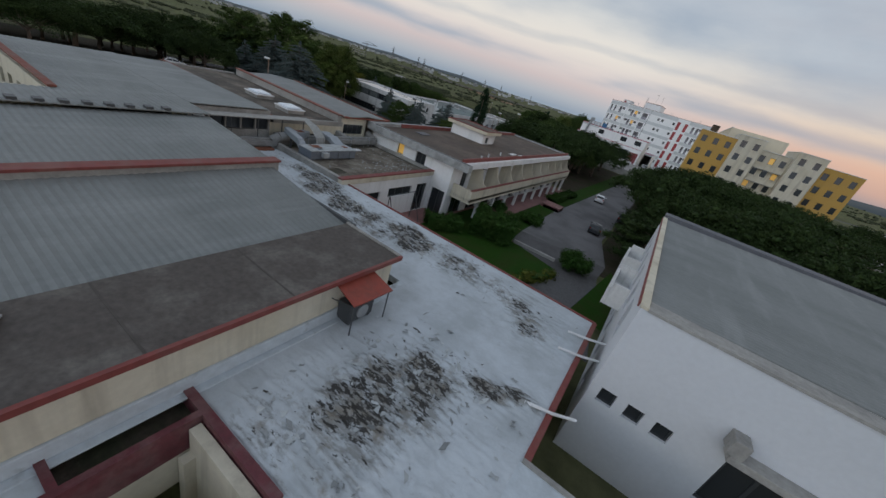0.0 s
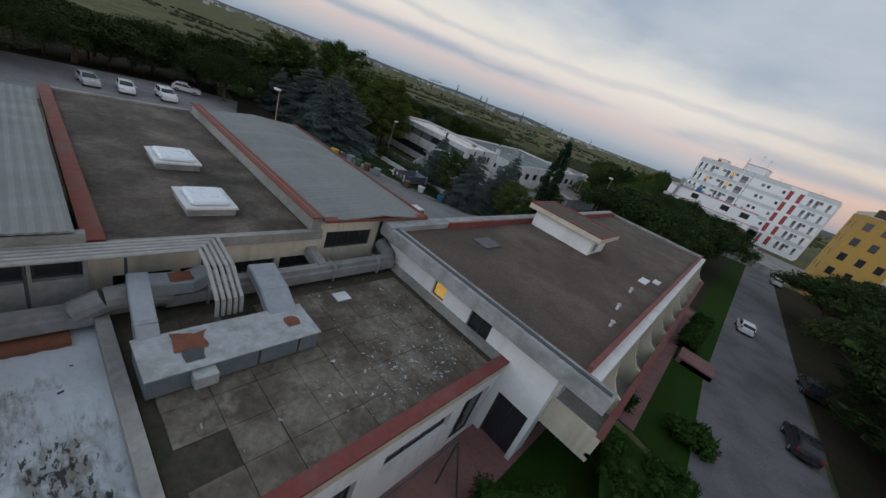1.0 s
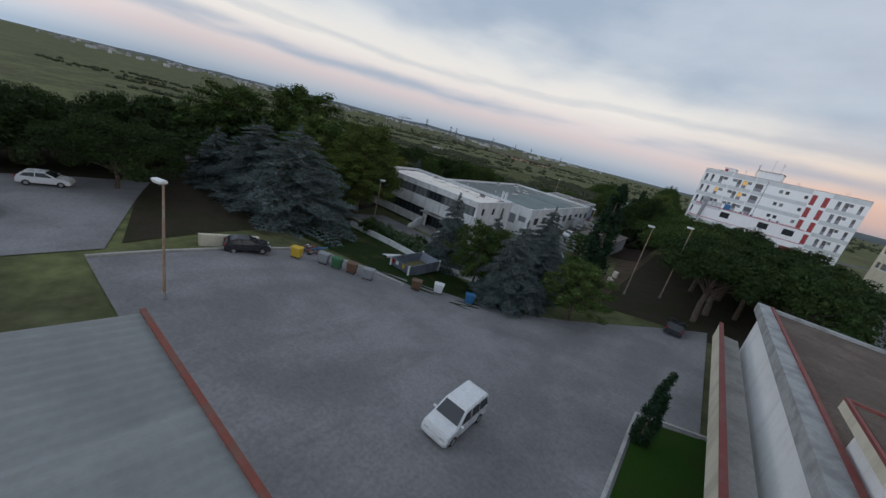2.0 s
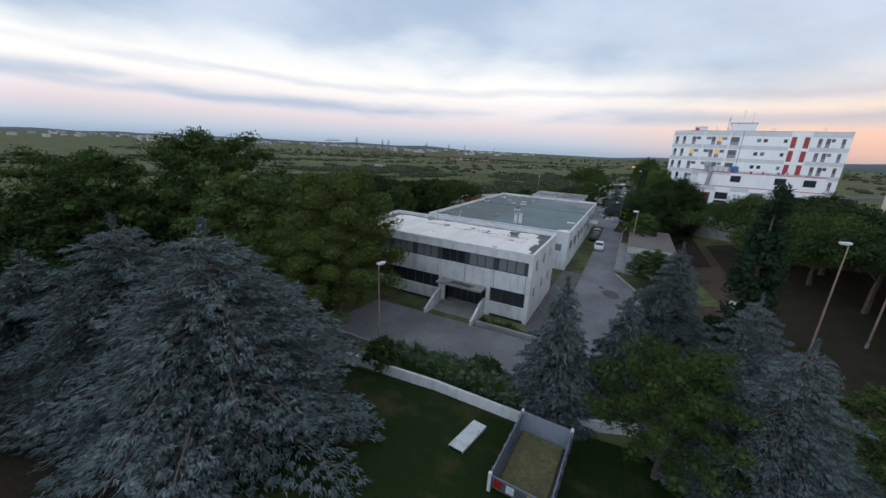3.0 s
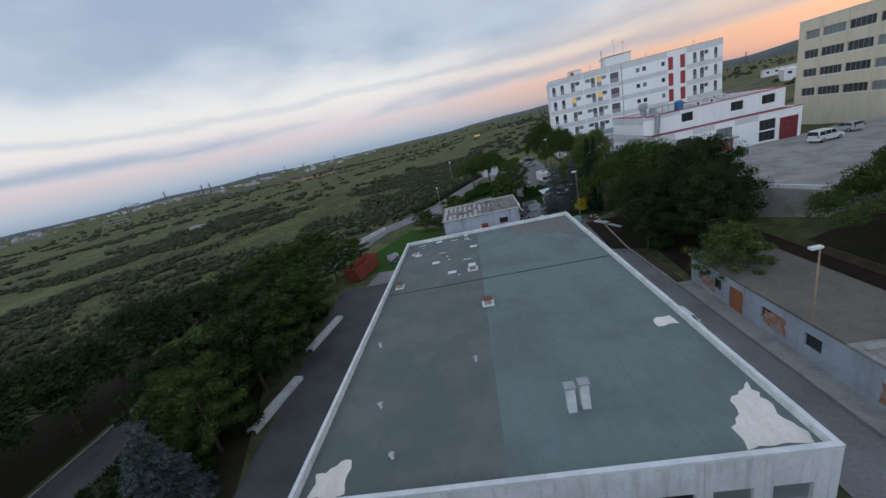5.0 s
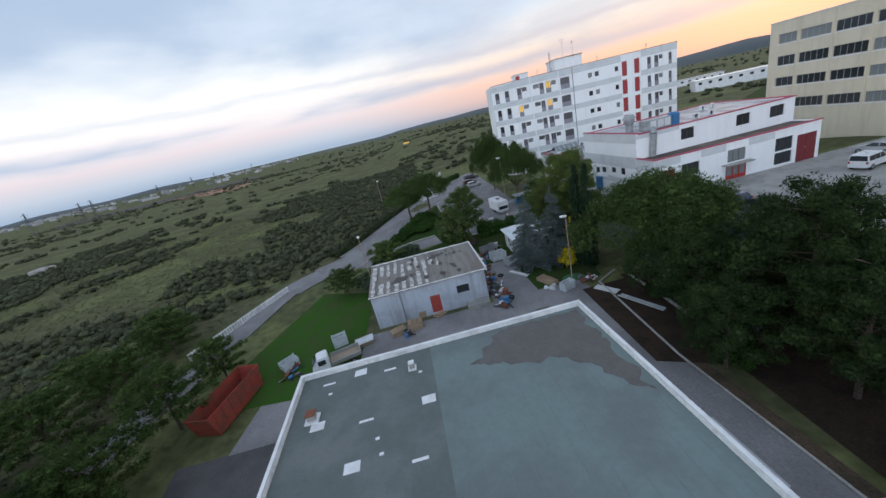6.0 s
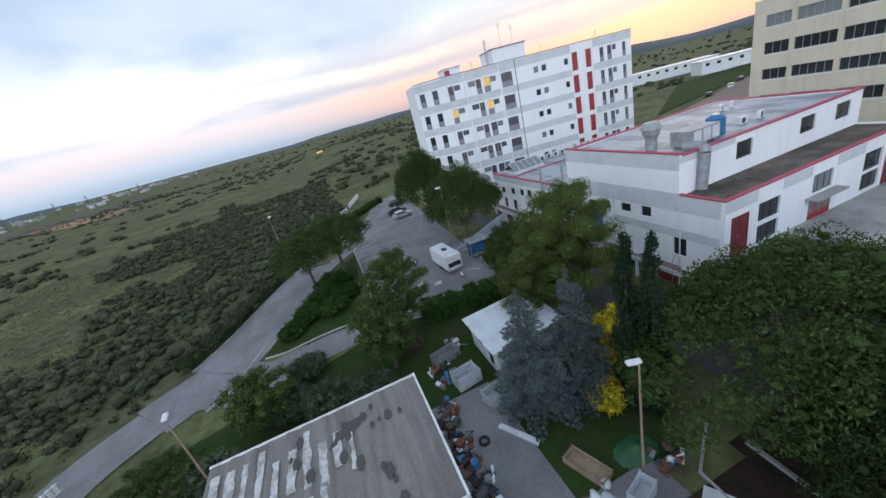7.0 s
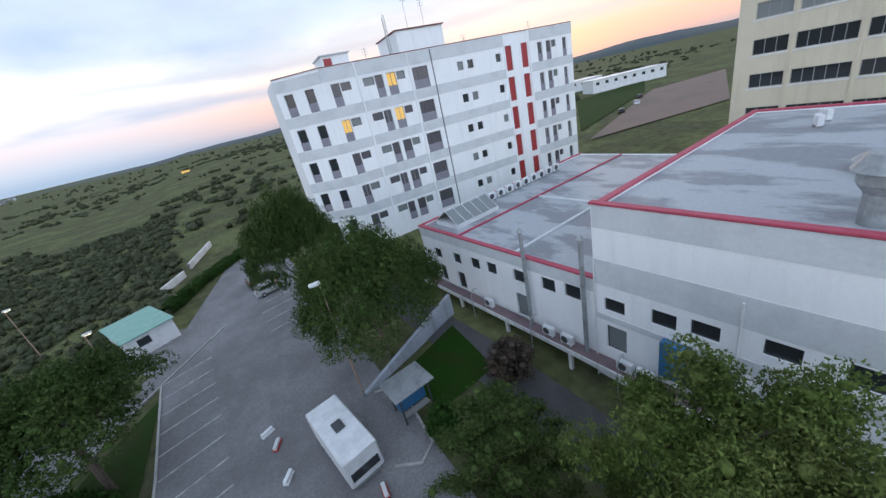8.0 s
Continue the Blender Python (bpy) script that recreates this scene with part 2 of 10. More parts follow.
PINE = foliage("pine_needles", (0.024, 0.042, 0.014), (0.038, 0.060, 0.019))
PINE_LIGHT = foliage("light_pine_needles", (0.058, 0.092, 0.026), (0.088, 0.115, 0.036))
BLUE = foliage("blue_needles", (0.092, 0.122, 0.120), (0.136, 0.167, 0.164))
PINE_FRESH = foliage("fresh_pine_needles", (0.076, 0.110, 0.027), (0.115, 0.134, 0.042))
PINE_MID = foliage("mid_pine_needles", (0.044, 0.074, 0.020), (0.066, 0.096, 0.028))
CYPRESS = foliage("cypress_leaf", (0.018, 0.038, 0.020), (0.03, 0.05, 0.025))
HEDGE = foliage("hedge_leaf", (0.028, 0.066, 0.014), (0.045, 0.085, 0.02))
SCRUB = foliage("scrub_leaf", (0.052, 0.062, 0.034), (0.074, 0.080, 0.050))
MIMOSA = foliage("yellow_blossom", (0.55, 0.43, 0.02), (0.34, 0.30, 0.03))
PRIVET = foliage("privet_leaf", (0.10, 0.11, 0.022), (0.06, 0.08, 0.02))
OLIVE = foliage("grey_green_leaf", (0.075, 0.105, 0.06), (0.11, 0.14, 0.085))

# ---- building helpers ----
PLACE = {}


def link(ob, parent, m):
    """Puts ob at the world pose m, under parent if there is one."""
    PLACE[ob] = m
    if parent is not None:
        ob.parent = parent
        ob.matrix_parent_inverse = PLACE[parent].inverted()
    ob.matrix_basis = m
    return ob


def thing(name, label, category, at=(0, 0, 0), group="", kind="", turn=0.0):
    ob = new(name)
    ob.empty_display_size = 0.2
    link(ob, None, pose(*at, 0, 0, turn))
    return tagged(ob, label, category, group, kind)


def to_mesh(name, bm, material, smooth=False):
    me = bpy.data.meshes.new(name)
    bm.normal_update()
    bm.to_mesh(me)
    bm.free()
    for mt in (material if isinstance(material, (list, tuple)) else (material,)):
        me.materials.append(mt)
    if smooth:
        for p in me.polygons:
            p.use_smooth = True
    return me


def part(name, bm, material, parent=None, label="", m=None, smooth=False):
    me = bm if isinstance(bm, bpy.types.Mesh) else to_mesh(name, bm, material, smooth)
    ob = new(name, me)
    link(ob, parent, Matrix() if m is None else m)
    return tagged(ob, label)


def solid(name, bm, material, label, category, kind="", group="", m=None, smooth=False):
    """A thing of one mesh."""
    return tagged(part(name, bm, material, None, label, m, smooth), label, category, group, kind)


def box(bm, x0, x1, y0, y1, z0, z1, bevel=0.0):
    r = bmesh.ops.create_cube(bm, size=1.0, matrix=Matrix.LocRotScale(((x0 + x1) / 2, (y0 + y1) / 2, (z0 + z1) / 2), None, (abs(x1 - x0), abs(y1 - y0), abs(z1 - z0))))
    if bevel:
        es = list({e for v in r["verts"] for e in v.link_edges})
        bmesh.ops.bevel(bm, geom=es, offset=bevel, segments=1, affect="EDGES")
    return bm


def boxes(*rows, bevel=0.0):
    bm = bmesh.new()
    for r in rows:
        box(bm, *r, bevel=bevel)
    return bm


def tube(bm, a, c, r0, r1=None, n=8, cap=True):
    a, c = Vector(a), Vector(c)
    d = c - a
    m = Matrix.Translation((a + c) / 2) @ d.to_track_quat("Z", "Y").to_matrix().to_4x4()
    bmesh.ops.create_cone(bm, cap_ends=cap, segments=n, radius1=r0, radius2=r0 if r1 is None else r1, depth=d.length, matrix=m)
    return bm


def tubes(pts, r, n=8):
    bm = bmesh.new()
    for a, c in zip(pts, pts[1:]):
        tube(bm, a, c, r, r, n)
    return bm


def prism(bm, pts, z0, z1):
    """An upright prism over a plan outline (counter-clockwise)."""
    lo = [bm.verts.new((x, y, z0)) for x, y in pts]
    hi = [bm.verts.new((x, y, z1)) for x, y in pts]
    bm.faces.new(hi)
    bm.faces.new(lo[::-1])
    for i in range(len(pts)):
        j = (i + 1) % len(pts)
        bm.faces.new((lo[i], lo[j], hi[j], hi[i]))
    return bm


def wall_cells(bm, length, z0, z1, thick, holes):
    """A wall along +x from the origin, its face at y = 0 and its depth towards +y, with holes (u0, u1, w0, w1) through it."""
    us = sorted({0.0, round(length, 4), *(round(u, 4) for h in holes for u in h[:2])})
    zs = sorted({round(z0, 4), round(z1, 4), *(round(min(max(z, z0), z1), 4) for h in holes for z in h[2:4])})
    verts, full = {}, {}

    def v(i, j, d):
        if (i, j, d) not in verts:
            verts[i, j, d] = bm.verts.new((us[i], d * thick, zs[j]))
        return verts[i, j, d]

    for i in range(len(us) - 1):
        for j in range(len(zs) - 1):
            u, z = (us[i] + us[i + 1]) / 2, (zs[j] + zs[j + 1]) / 2
            full[i, j] = not any(h[0] < u < h[1] and h[2] < z < h[3] for h in holes)
    for (i, j), on in full.items():
        if not on:
            continue
        bm.faces.new((v(i, j, 0), v(i + 1, j, 0), v(i + 1, j + 1, 0), v(i, j + 1, 0)))
        bm.faces.new((v(i, j + 1, 1), v(i + 1, j + 1, 1), v(i + 1, j, 1), v(i, j, 1)))
        for di, dj, p, q in ((-1, 0, (i, j + 1), (i, j)), (1, 0, (i + 1, j), (i + 1, j + 1)), (0, -1, (i, j), (i + 1, j)), (0, 1, (i + 1, j + 1), (i, j + 1))):
            if not full.get((i + di, j + dj), False):
                bm.faces.new((v(*q, 0), v(*p, 0), v(*p, 1), v(*q, 1)))
    return bm


WINDOWS = {}


def window(parent, m, u, z, w, h, frame_mat=None, pane_mat=None, deep=0.12, split=1, label="", name="window", bar=0.06):
    """A framed window in a wall whose pose is m, its left lower corner at (u, z)."""
    frame_mat, pane_mat = frame_mat or FRAME_DARK, pane_mat or GLASS
    key = (round(w, 2), round(h, 2), frame_mat.name, split, bar)
    if key not in WINDOWS:
        cell = (w - bar) / split
        bm = wall_cells(bmesh.new(), w, 0, h, 0.07, [(bar + i * cell, (i + 1) * cell, bar, h - bar) for i in range(split)])
        WINDOWS[key] = to_mesh("window", bm, frame_mat)
    at = m @ pose(u, deep, z)
    fr = part(name, WINDOWS[key], None, parent, label, at)
    pk = (key, pane_mat.name)
    if pk not in WINDOWS:
        WINDOWS[pk] = to_mesh("pane", boxes((bar * 0.5, w - bar * 0.5, 0.03, 0.045, bar * 0.5, h - bar * 0.5)), pane_mat)
    part("pane", WINDOWS[pk], None, fr, "", at)
    return fr


def facade(parent, name, x, y, turn, length, z0, z1, thick, holes, material, frames=FRAME_DARK, pane=GLASS, split=1, deep=0.14):
    """A wall with windows. holes: (u, z, w, h[, options]); options: pane, split, frames, None for an open hole."""
    m = pose(x, y, 0, 0, 0, turn)
    bm = bmesh.new()
    wall_cells(bm, length, z0, z1, thick, [(h[0], h[0] + h[2], h[1], h[1] + h[3]) for h in holes])
    ob = part(name, bm, material, parent, "", m)
    for h in holes:
        o = h[4] if len(h) > 4 else {}
        if o is None:
            continue
        window(parent, m, h[0], h[1], h[2], h[3], o.get("frames", frames), o.get("pane", pane), deep, o.get("split", split), name=o.get("name", "window"), bar=o.get("bar", 0.06))
    return ob


def shell(parent, x0, x1, y0, y1, z0, z1, material, t=0.25, south=(), north=(), east=(), west=(), name="wall", **kw):
    """Four walls round a rectangle, windows given as seen from outside, left to right."""
    facade(parent, name, x0, y0, 0, x1 - x0, z0, z1, t, south, material, **kw)
    facade(parent, name, x1, y0 + t, 90, y1 - y0 - 2 * t, z0, z1, t, east, material, **kw)
    facade(parent, name, x1, y1, 180, x1 - x0, z0, z1, t, north, material, **kw)
    facade(parent, name, x0, y1 - t, 270, y1 - y0 - 2 * t, z0, z1, t, west, material, **kw)


def rim(x0, x1, y0, y1, z0, z1, w):
    """A ring of coping round a rectangle."""
    return boxes((x0, x1, y0, y0 + w, z0, z1), (x0, x1, y1 - w, y1, z0, z1), (x0, x0 + w, y0 + w, y1 - w, z0, z1), (x1 - w, x1, y0 + w, y1 - w, z0, z1))


def rims(parent, name, x0, x1, y0, y1, z0, z1, w, material, m=None):
    """Four copings round a rectangle, each a part."""
    for r in ((x0, x1, y0, y0 + w), (x0, x1, y1 - w, y1), (x0, x0 + w, y0 + w, y1 - w), (x1 - w, x1, y0 + w, y1 - w)):
        part(name, boxes((*r, z0, z1), bevel=0.02), material, parent, m=m)


def each(parent, name, rows, material, m=None, bevel=0.0, label=""):
    """One boxed part for each row."""
    return [part(name, boxes(r, bevel=bevel), material, parent, label, m) for r in rows]


def smooth(a, c, v):
    t = min(max((v - a) / (c - a), 0.0), 1.0)
    return t * t * (3 - 2 * t)


def ground_z(x, y):
    z = -0.25
    south = smooth(70, 28, y) * smooth(-110, -66, x)
    east = 0.9 * smooth(-45, -24, x) * (1 - 0.55 * smooth(152, 172, y))
    z += 4.0 * (1 - (1 - south) * (1 - east))
    z += 1.9 * smooth(152, 172, y) * smooth(-80, -62, x) * (1 - east)
    far = max(0.0, math.hypot(x + 60, y - 90) - 120)
    z -= min(far, 700.0) * 0.010 * smooth(-20, -120, x) + far * 0.0012
    if far > 20:
        z += 1.2 * noise.noise(Vector((x * 0.012, y * 0.012, 0))) * smooth(20, 120, far)
    return z


def drape(quad, lift=0.05, step=2.5, bm=None):
    """A sheet over the ground between four plan corners, in order round the outline."""
    bm = bm or bmesh.new()
    a, c, d, e = (Vector((*p, 0)) for p in quad)
    nu = max(1, int(max((c - a).length, (d - e).length) / step))
    nv = max(1, int(max((e - a).length, (d - c).length) / step))
    g = []
    for i in range(nu + 1):
        row = []
        for j in range(nv + 1):
            u, v = i / nu, j / nv
            p = (a * (1 - u) + c * u) * (1 - v) + (e * (1 - u) + d * u) * v
            row.append(bm.verts.new((p.x, p.y, ground_z(p.x, p.y) + lift)))
        g.append(row)
    for i in range(nu):
        for j in range(nv):
            f = bm.faces.new((g[i][j], g[i + 1][j], g[i + 1][j + 1], g[i][j + 1]))
            f.normal_update()
            if f.normal.z < 0:
                f.normal_flip()
    return bm


def ribbon(pts, width, lift=0.06, step=2.0, bm=None, height=0.0):
    """A band along a plan polyline on the ground; with a height it is a low solid such as a kerb."""
    bm = bm or bmesh.new()
    fine = []
    for (x0, y0), (x1, y1) in zip(pts, pts[1:]):
        n = max(1, int(math.hypot(x1 - x0, y1 - y0) / step))
        fine += [Vector((x0 + (x1 - x0) * i / n, y0 + (y1 - y0) * i / n, 0)) for i in range(n)]
    fine.append(Vector((*pts[-1], 0)))
    prev = None
    for i, p in enumerate(fine):
        d = (fine[min(i + 1, len(fine) - 1)] - fine[max(i - 1, 0)]).normalized()
        s = Vector((-d.y, d.x, 0)) * (width / 2)
        ring = []
        for q in (p + s, p - s):
            z = ground_z(q.x, q.y) + lift
            ring.append((q.x, q.y, z))
        if height:
            ring = [ring[0], ring[1], (ring[1][0], ring[1][1], ring[1][2] - height - lift), (ring[0][0], ring[0][1], ring[0][2] - height - lift)]
        vs = [bm.verts.new(v) for v in ring]
        if prev:
            k = len(vs)
            for a in range(k if height else 1):
                c = (a + 1) % k
                f = bm.faces.new((prev[a], prev[c], vs[c], vs[a]))
        prev = vs
    bmesh.ops.recalc_face_normals(bm, faces=bm.faces)
    if not height:
        for f in bm.faces:
            if f.normal.z < 0:
                f.normal_flip()
    return bm


def beside(pts, d):
    """A plan polyline moved d metres to its left."""
    out = []
    for i, p in enumerate(pts):
        a, c = Vector(pts[max(i - 1, 0)]), Vector(pts[min(i + 1, len(pts) - 1)])
        t = (c - a).normalized()
        out.append((p[0] - t.y * d, p[1] + t.x * d))
    return out


def curve_pts(pts, n=8):
    """Catmull-Rom through plan points."""
    out = []
    for i in range(len(pts) - 1):
        p = [Vector(pts[max(min(k, len(pts) - 1), 0)]) for k in (i - 1, i, i + 1, i + 2)]
        for j in range(n):
            t = j / n
            q = 0.5 * (2 * p[1] + (p[2] - p[0]) * t + (2 * p[0] - 5 * p[1] + 4 * p[2] - p[3]) * t * t + (3 * p[1] - p[0] - 3 * p[2] + p[3]) * t ** 3)
            out.append((q.x, q.y))
    return out + [tuple(pts[-1])]


def prism_plate(pts, shift):
    """A closed plate: a polygon carried along a vector."""
    bm = bmesh.new()
    k = Vector(shift)
    a = [bm.verts.new(p) for p in pts]
    c = [bm.verts.new(Vector(p) + k) for p in pts]
    bm.faces.new(a[::-1])
    bm.faces.new(c)
    for i in range(len(a)):
        j = (i + 1) % len(a)
        bm.faces.new((a[i], a[j], c[j], c[i]))
    bmesh.ops.recalc_face_normals(bm, faces=bm.faces)
    return bm
# ---- ground, roads and paving ----
FIELD = mat("field_ground", (0.130, 0.140, 0.062), 0.95, second=(0.060, 0.066, 0.036), amount=0.9, patch=0.06, lo=0.42, hi=0.58, vary=0.45, scale=0.12, streak=(0.155, 0.145, 0.080), streak_scale=(0.06, 0.06, 0.06), bump=0.15, bump_scale=1.5, spec=0.06)


def spaced(lo, hi, step, far):
    out = [lo + i * step for i in range(int((hi - lo) / step) + 1)]
    d, a, c = step, out[0], out[-1]
    while c < hi + far:
        d *= 1.28
        a, c = a - d, c + d
        out = [a] + out + [c]
    return out


def build_ground():
    xs, ys = spaced(-130, 60, 2.5, 4200), spaced(-25, 260, 2.5, 4200)
    verts = [(x, y, ground_z(x, y)) for x in xs for y in ys]
    n = len(ys)
    faces = [(i * n + j, (i + 1) * n + j, (i + 1) * n + j + 1, i * n + j + 1) for i in range(len(xs) - 1) for j in range(n - 1)]
    me = bpy.data.meshes.new("ground")
    me.from_pydata(verts, [], faces)
    me.materials.append(FIELD)
    for p in me.polygons:
        p.use_smooth = True
    tagged(link(new("ground", me), None, Matrix()), "rough grass and scrub field with bare earth patches", "ground", kind="structure")


build_ground()


def sheet(name, quads, material, label, category, lift=0.06):
    bm = bmesh.new()
    for q in quads:
        drape(q, lift, bm=bm)
    return solid(name, bm, material, label, category, kind="structure")


def strip(name, pts, width, material, label, category, lift=0.07, height=0.0):
    return solid(name, ribbon(pts, width, lift, height=height), material, label, category, kind="structure")


# car park in front of the grey sheds, service road along the warehouse, drives round it
sheet("road", [((-56, 29), (-26, 29), (-26, 47), (-56, 44)), ((-56, 44), (-26, 47), (-26, 67), (-40, 55))], ASPHALT_WORN, "worn grey asphalt car park with faded bays", "car park", 0.05)
sheet("road", [((-71, 58.5), (-44, 58.5), (-44.5, 67.0), (-71, 66.4))], ASPHALT_WORN, "worn asphalt forecourt with patched joints", "forecourt", 0.06)
sheet("road", [((-53.2, 66), (-43.2, 66), (-44.0, 80), (-53.2, 80)), ((-53.2, 80), (-44.0, 80), (-49.4, 92), (-53.2, 92)), ((-53.2, 92), (-49.4, 92), (-49.4, 137), (-53.2, 137))], ASPHALT_WORN, "grey asphalt service road between low buildings", "road", 0.07)
sheet("road", [((-86, 126.9), (-49.4, 126.9), (-49.4, 139.5), (-84, 139.5)), ((-60, 139.5), (-54.6, 139.5), (-54.6, 150.5), (-60, 150.5))], ASPHALT_WORN, "worn asphalt yard behind the warehouse", "yard", 0.055)
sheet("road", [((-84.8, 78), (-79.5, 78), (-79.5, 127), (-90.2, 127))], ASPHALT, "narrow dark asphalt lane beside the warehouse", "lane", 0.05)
LANE = curve_pts([(-103.2, 40), (-103, 70), (-102.6, 100), (-102.2, 116), (-101, 127), (-97.4, 138), (-94.0, 149), (-90.2, 160.0), (-85.0, 165.4), (-79.4, 169.6), (-75.2, 176.3), (-71.0, 184.2), (-65.0, 192), (-57.5, 200)], 6)
# the darker asphalt on this stretch stands for pine canopy shade
strip("road", LANE[:25], 5.6, ASPHALT, "asphalt lane between pines, darkened for canopy shade", "lane", 0.10)
strip("road", LANE[24:43], 4.4, ASPHALT_WORN, "pale grey asphalt lane curving along the field", "lane", 0.104)
strip("road", LANE[42:49], 6.0, ASPHALT_WORN, "pale grey asphalt lane widening along the field", "lane", 0.10)
strip("road", LANE[48:55], 7.6, ASPHALT_WORN, "pale grey asphalt lane widening along the field", "lane", 0.104)
strip("road", LANE[54:], 9.2, ASPHALT_WORN, "pale grey asphalt lane curving along the field", "lane", 0.108)
sheet("road", [((-84.0, 166.0), (-76.5, 162.0), (-73.2, 166.6), (-78.0, 171.0)), ((-76.5, 162.0), (-63.0, 162.4), (-63.6, 165.7), (-73.2, 166.6))], ASPHALT_WORN, "pale asphalt spur off a lane", "lane", 0.098)
sheet("road", [((-60.8, 163.2), (-46, 161), (-44.6, 188), (-60.2, 195)), ((-60.2, 195), (-44.6, 188), (-43, 226), (-50, 224))], ASPHALT_WORN, "worn asphalt car park with white bay lines", "car park", 0.08)
sheet("road", [((-9.4, 32.0), (-1.2, 33.0), (-3.0, 41), (-9.8, 44)), ((-9.8, 44), (-3.0, 41), (-3.2, 118), (-8, 118))], mat("grey_asphalt", (0.17, 0.165, 0.168), 0.9, second=(0.11, 0.107, 0.108), amount=0.8, patch=0.25, vary=0.25, scale=1.5, bump=0.01, bump_scale=30, spec=0.2), "grey asphalt drive beside the two-storey block", "road", 0.06)
sheet("road", [((-6.6, 17.5), (0.55, 17.5), (-1.3, 29.5), (-4.1, 27.0)), ((-4.1, 27.0), (-1.3, 29.5), (-1.2, 33.0), (-8.9, 28.4)), ((-8.9, 28.4), (-1.2, 33.0), (-9.4, 32.0), (-9.2, 30.0))], DRIVE_ASPHALT, "narrow asphalt drive beside a white building", "road", 0.055)
# lawns and paving
sheet("lawn", [((-15.0, 19.6), (-6.6, 19.0), (-5.0, 23.3), (-15.0, 25.0)), ((-15.0, 25.0), (-5.0, 23.3), (-4.2, 28.0), (-9.0, 28.2)), ((-15.0, 25.0), (-9.0, 28.2), (-9.2, 32.0), (-15.0, 32.6))], LAWN, "short dark green lawn", "lawn", 0.05)
sheet("lawn", [((-1.7, 22.2), (0.56, 21.5), (0.56, 29.8), (-0.6, 32.6))], LAWN, "small strip of lawn beside a white wall", "lawn", 0.075)
sheet("pavement", [((-17.0, 16.1), (-8.0, 16.1), (-8.0, 19.2), (-17.0, 19.6)), ((-17.0, 19.6), (-14.9, 19.6), (-14.9, 33), (-17.0, 33)), ((-15.6, 33), (-12.0, 33), (-12.0, 60), (-15.6, 60))], RED_PAVE, "red brick-coloured paving beside white walls", "paving", 0.07)
sheet("lawn", [((-28.8, 33), (-25.4, 33), (-25.4, 47.5), (-28.8, 46))], LAWN, "narrow lawn beside the two-storey block", "lawn", 0.09)
# cedar shade is put into this grass's dark base; straw-brown patches are its own
sheet("lawn", [((-66, 42.6), (-42, 50.0), (-43, 57.5), (-64.5, 54.6))], mat("shaded_grass", (0.018, 0.032, 0.009), 0.95, second=(0.075, 0.062, 0.030), amount=0.7, patch=0.30, lo=0.54, hi=0.70, vary=0.4, scale=2.0, bump=0.05, bump_scale=12, spec=0.06), "rough grass behind low hedges, coloured dark for shade", "lawn", 0.05)
sheet("lawn", [((-92.8, 133), (-76, 131), (-75.0, 151), (-83.2, 155.6))], mat("bright_lawn", (0.036, 0.092, 0.014), 0.95, second=(0.055, 0.075, 0.025), amount=0.8, patch=0.35, vary=0.4, scale=2.0, bump=0.05, bump_scale=10, spec=0.06), "bright green lawn beside a hut", "lawn", 0.06)
sheet("lawn", [((-56, 139.8), (-47, 139.0), (-44, 150), (-54.4, 150))], GRASS, "dark grass strewn with scrap", "grass", 0.05)
sheet("lawn", [((-83.0, 158.5), (-60.2, 150.4), (-46.2, 150.4), (-62.0, 162.6)), ((-62.0, 162.6), (-46.2, 150.4), (-45.0, 161.2), (-60.8, 163.4)), ((-74.2, 168.2), (-62.5, 164.0), (-60.4, 188.0), (-66.0, 181.4))], GRASS, "dark rough grass between shrubs", "grass", 0.045)
sheet("lawn", [((-49.2, 92), (-48.3, 92), (-48.3, 127), (-49.2, 137))], EARTH, "strip of bare earth beside a service road", "earth", 0.055)
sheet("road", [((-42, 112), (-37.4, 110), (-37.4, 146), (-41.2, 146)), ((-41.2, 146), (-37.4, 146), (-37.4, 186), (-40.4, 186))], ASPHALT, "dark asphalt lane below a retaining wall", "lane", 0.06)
# dark tone for damp earth that also carries the pines' shade
DAMP_SHADED_EARTH = mat("damp_shaded_earth", (0.048, 0.033, 0.025), 0.9, second=(0.03, 0.024, 0.019), amount=0.8, patch=0.6, vary=0.35, bump=0.03, spec=0.06)
sheet("earth", [((-51.2, 124), (-45.5, 121), (-45.0, 137), (-50.4, 137))], DAMP_SHADED_EARTH, "dark damp earth under pines", "earth", 0.075)
sheet("earth", [((-48.6, 100), (-37.0, 100), (-37.0, 138), (-45.2, 138))], DAMP_SHADED_EARTH, "earth under dense pines, coloured dark for shade", "ground", 0.062)
# darker ground tone laid under and among the trees
TREE_GROUND = mat("under_tree_ground", (0.045, 0.036, 0.026), 0.95, second=(0.03, 0.035, 0.016), amount=0.8, patch=0.5, vary=0.35, bump=0.04, spec=0.06)
sheet("lawn", [((-12.0, 33), (-9.2, 32), (-9.6, 44), (-12.0, 60)), ((-12.0, 60), (-9.6, 44), (-7.6, 118), (-11.0, 118))], LAWN, "lawn strip along a drive", "lawn", 0.048)
sheet("earth", [((-2.5, 30.5), (40, 30.5), (40, 112), (-3.8, 112)), ((-36, 66.5), (-11.5, 61), (-10, 114), (-36, 114))], TREE_GROUND, "dark ground under dense pines", "ground", 0.045)
sheet("road", [((-76, 8), (-57.6, 8), (-57.2, 30), (-76, 37))], ASPHALT_WORN, "grey asphalt street between pines", "street", 0.055)
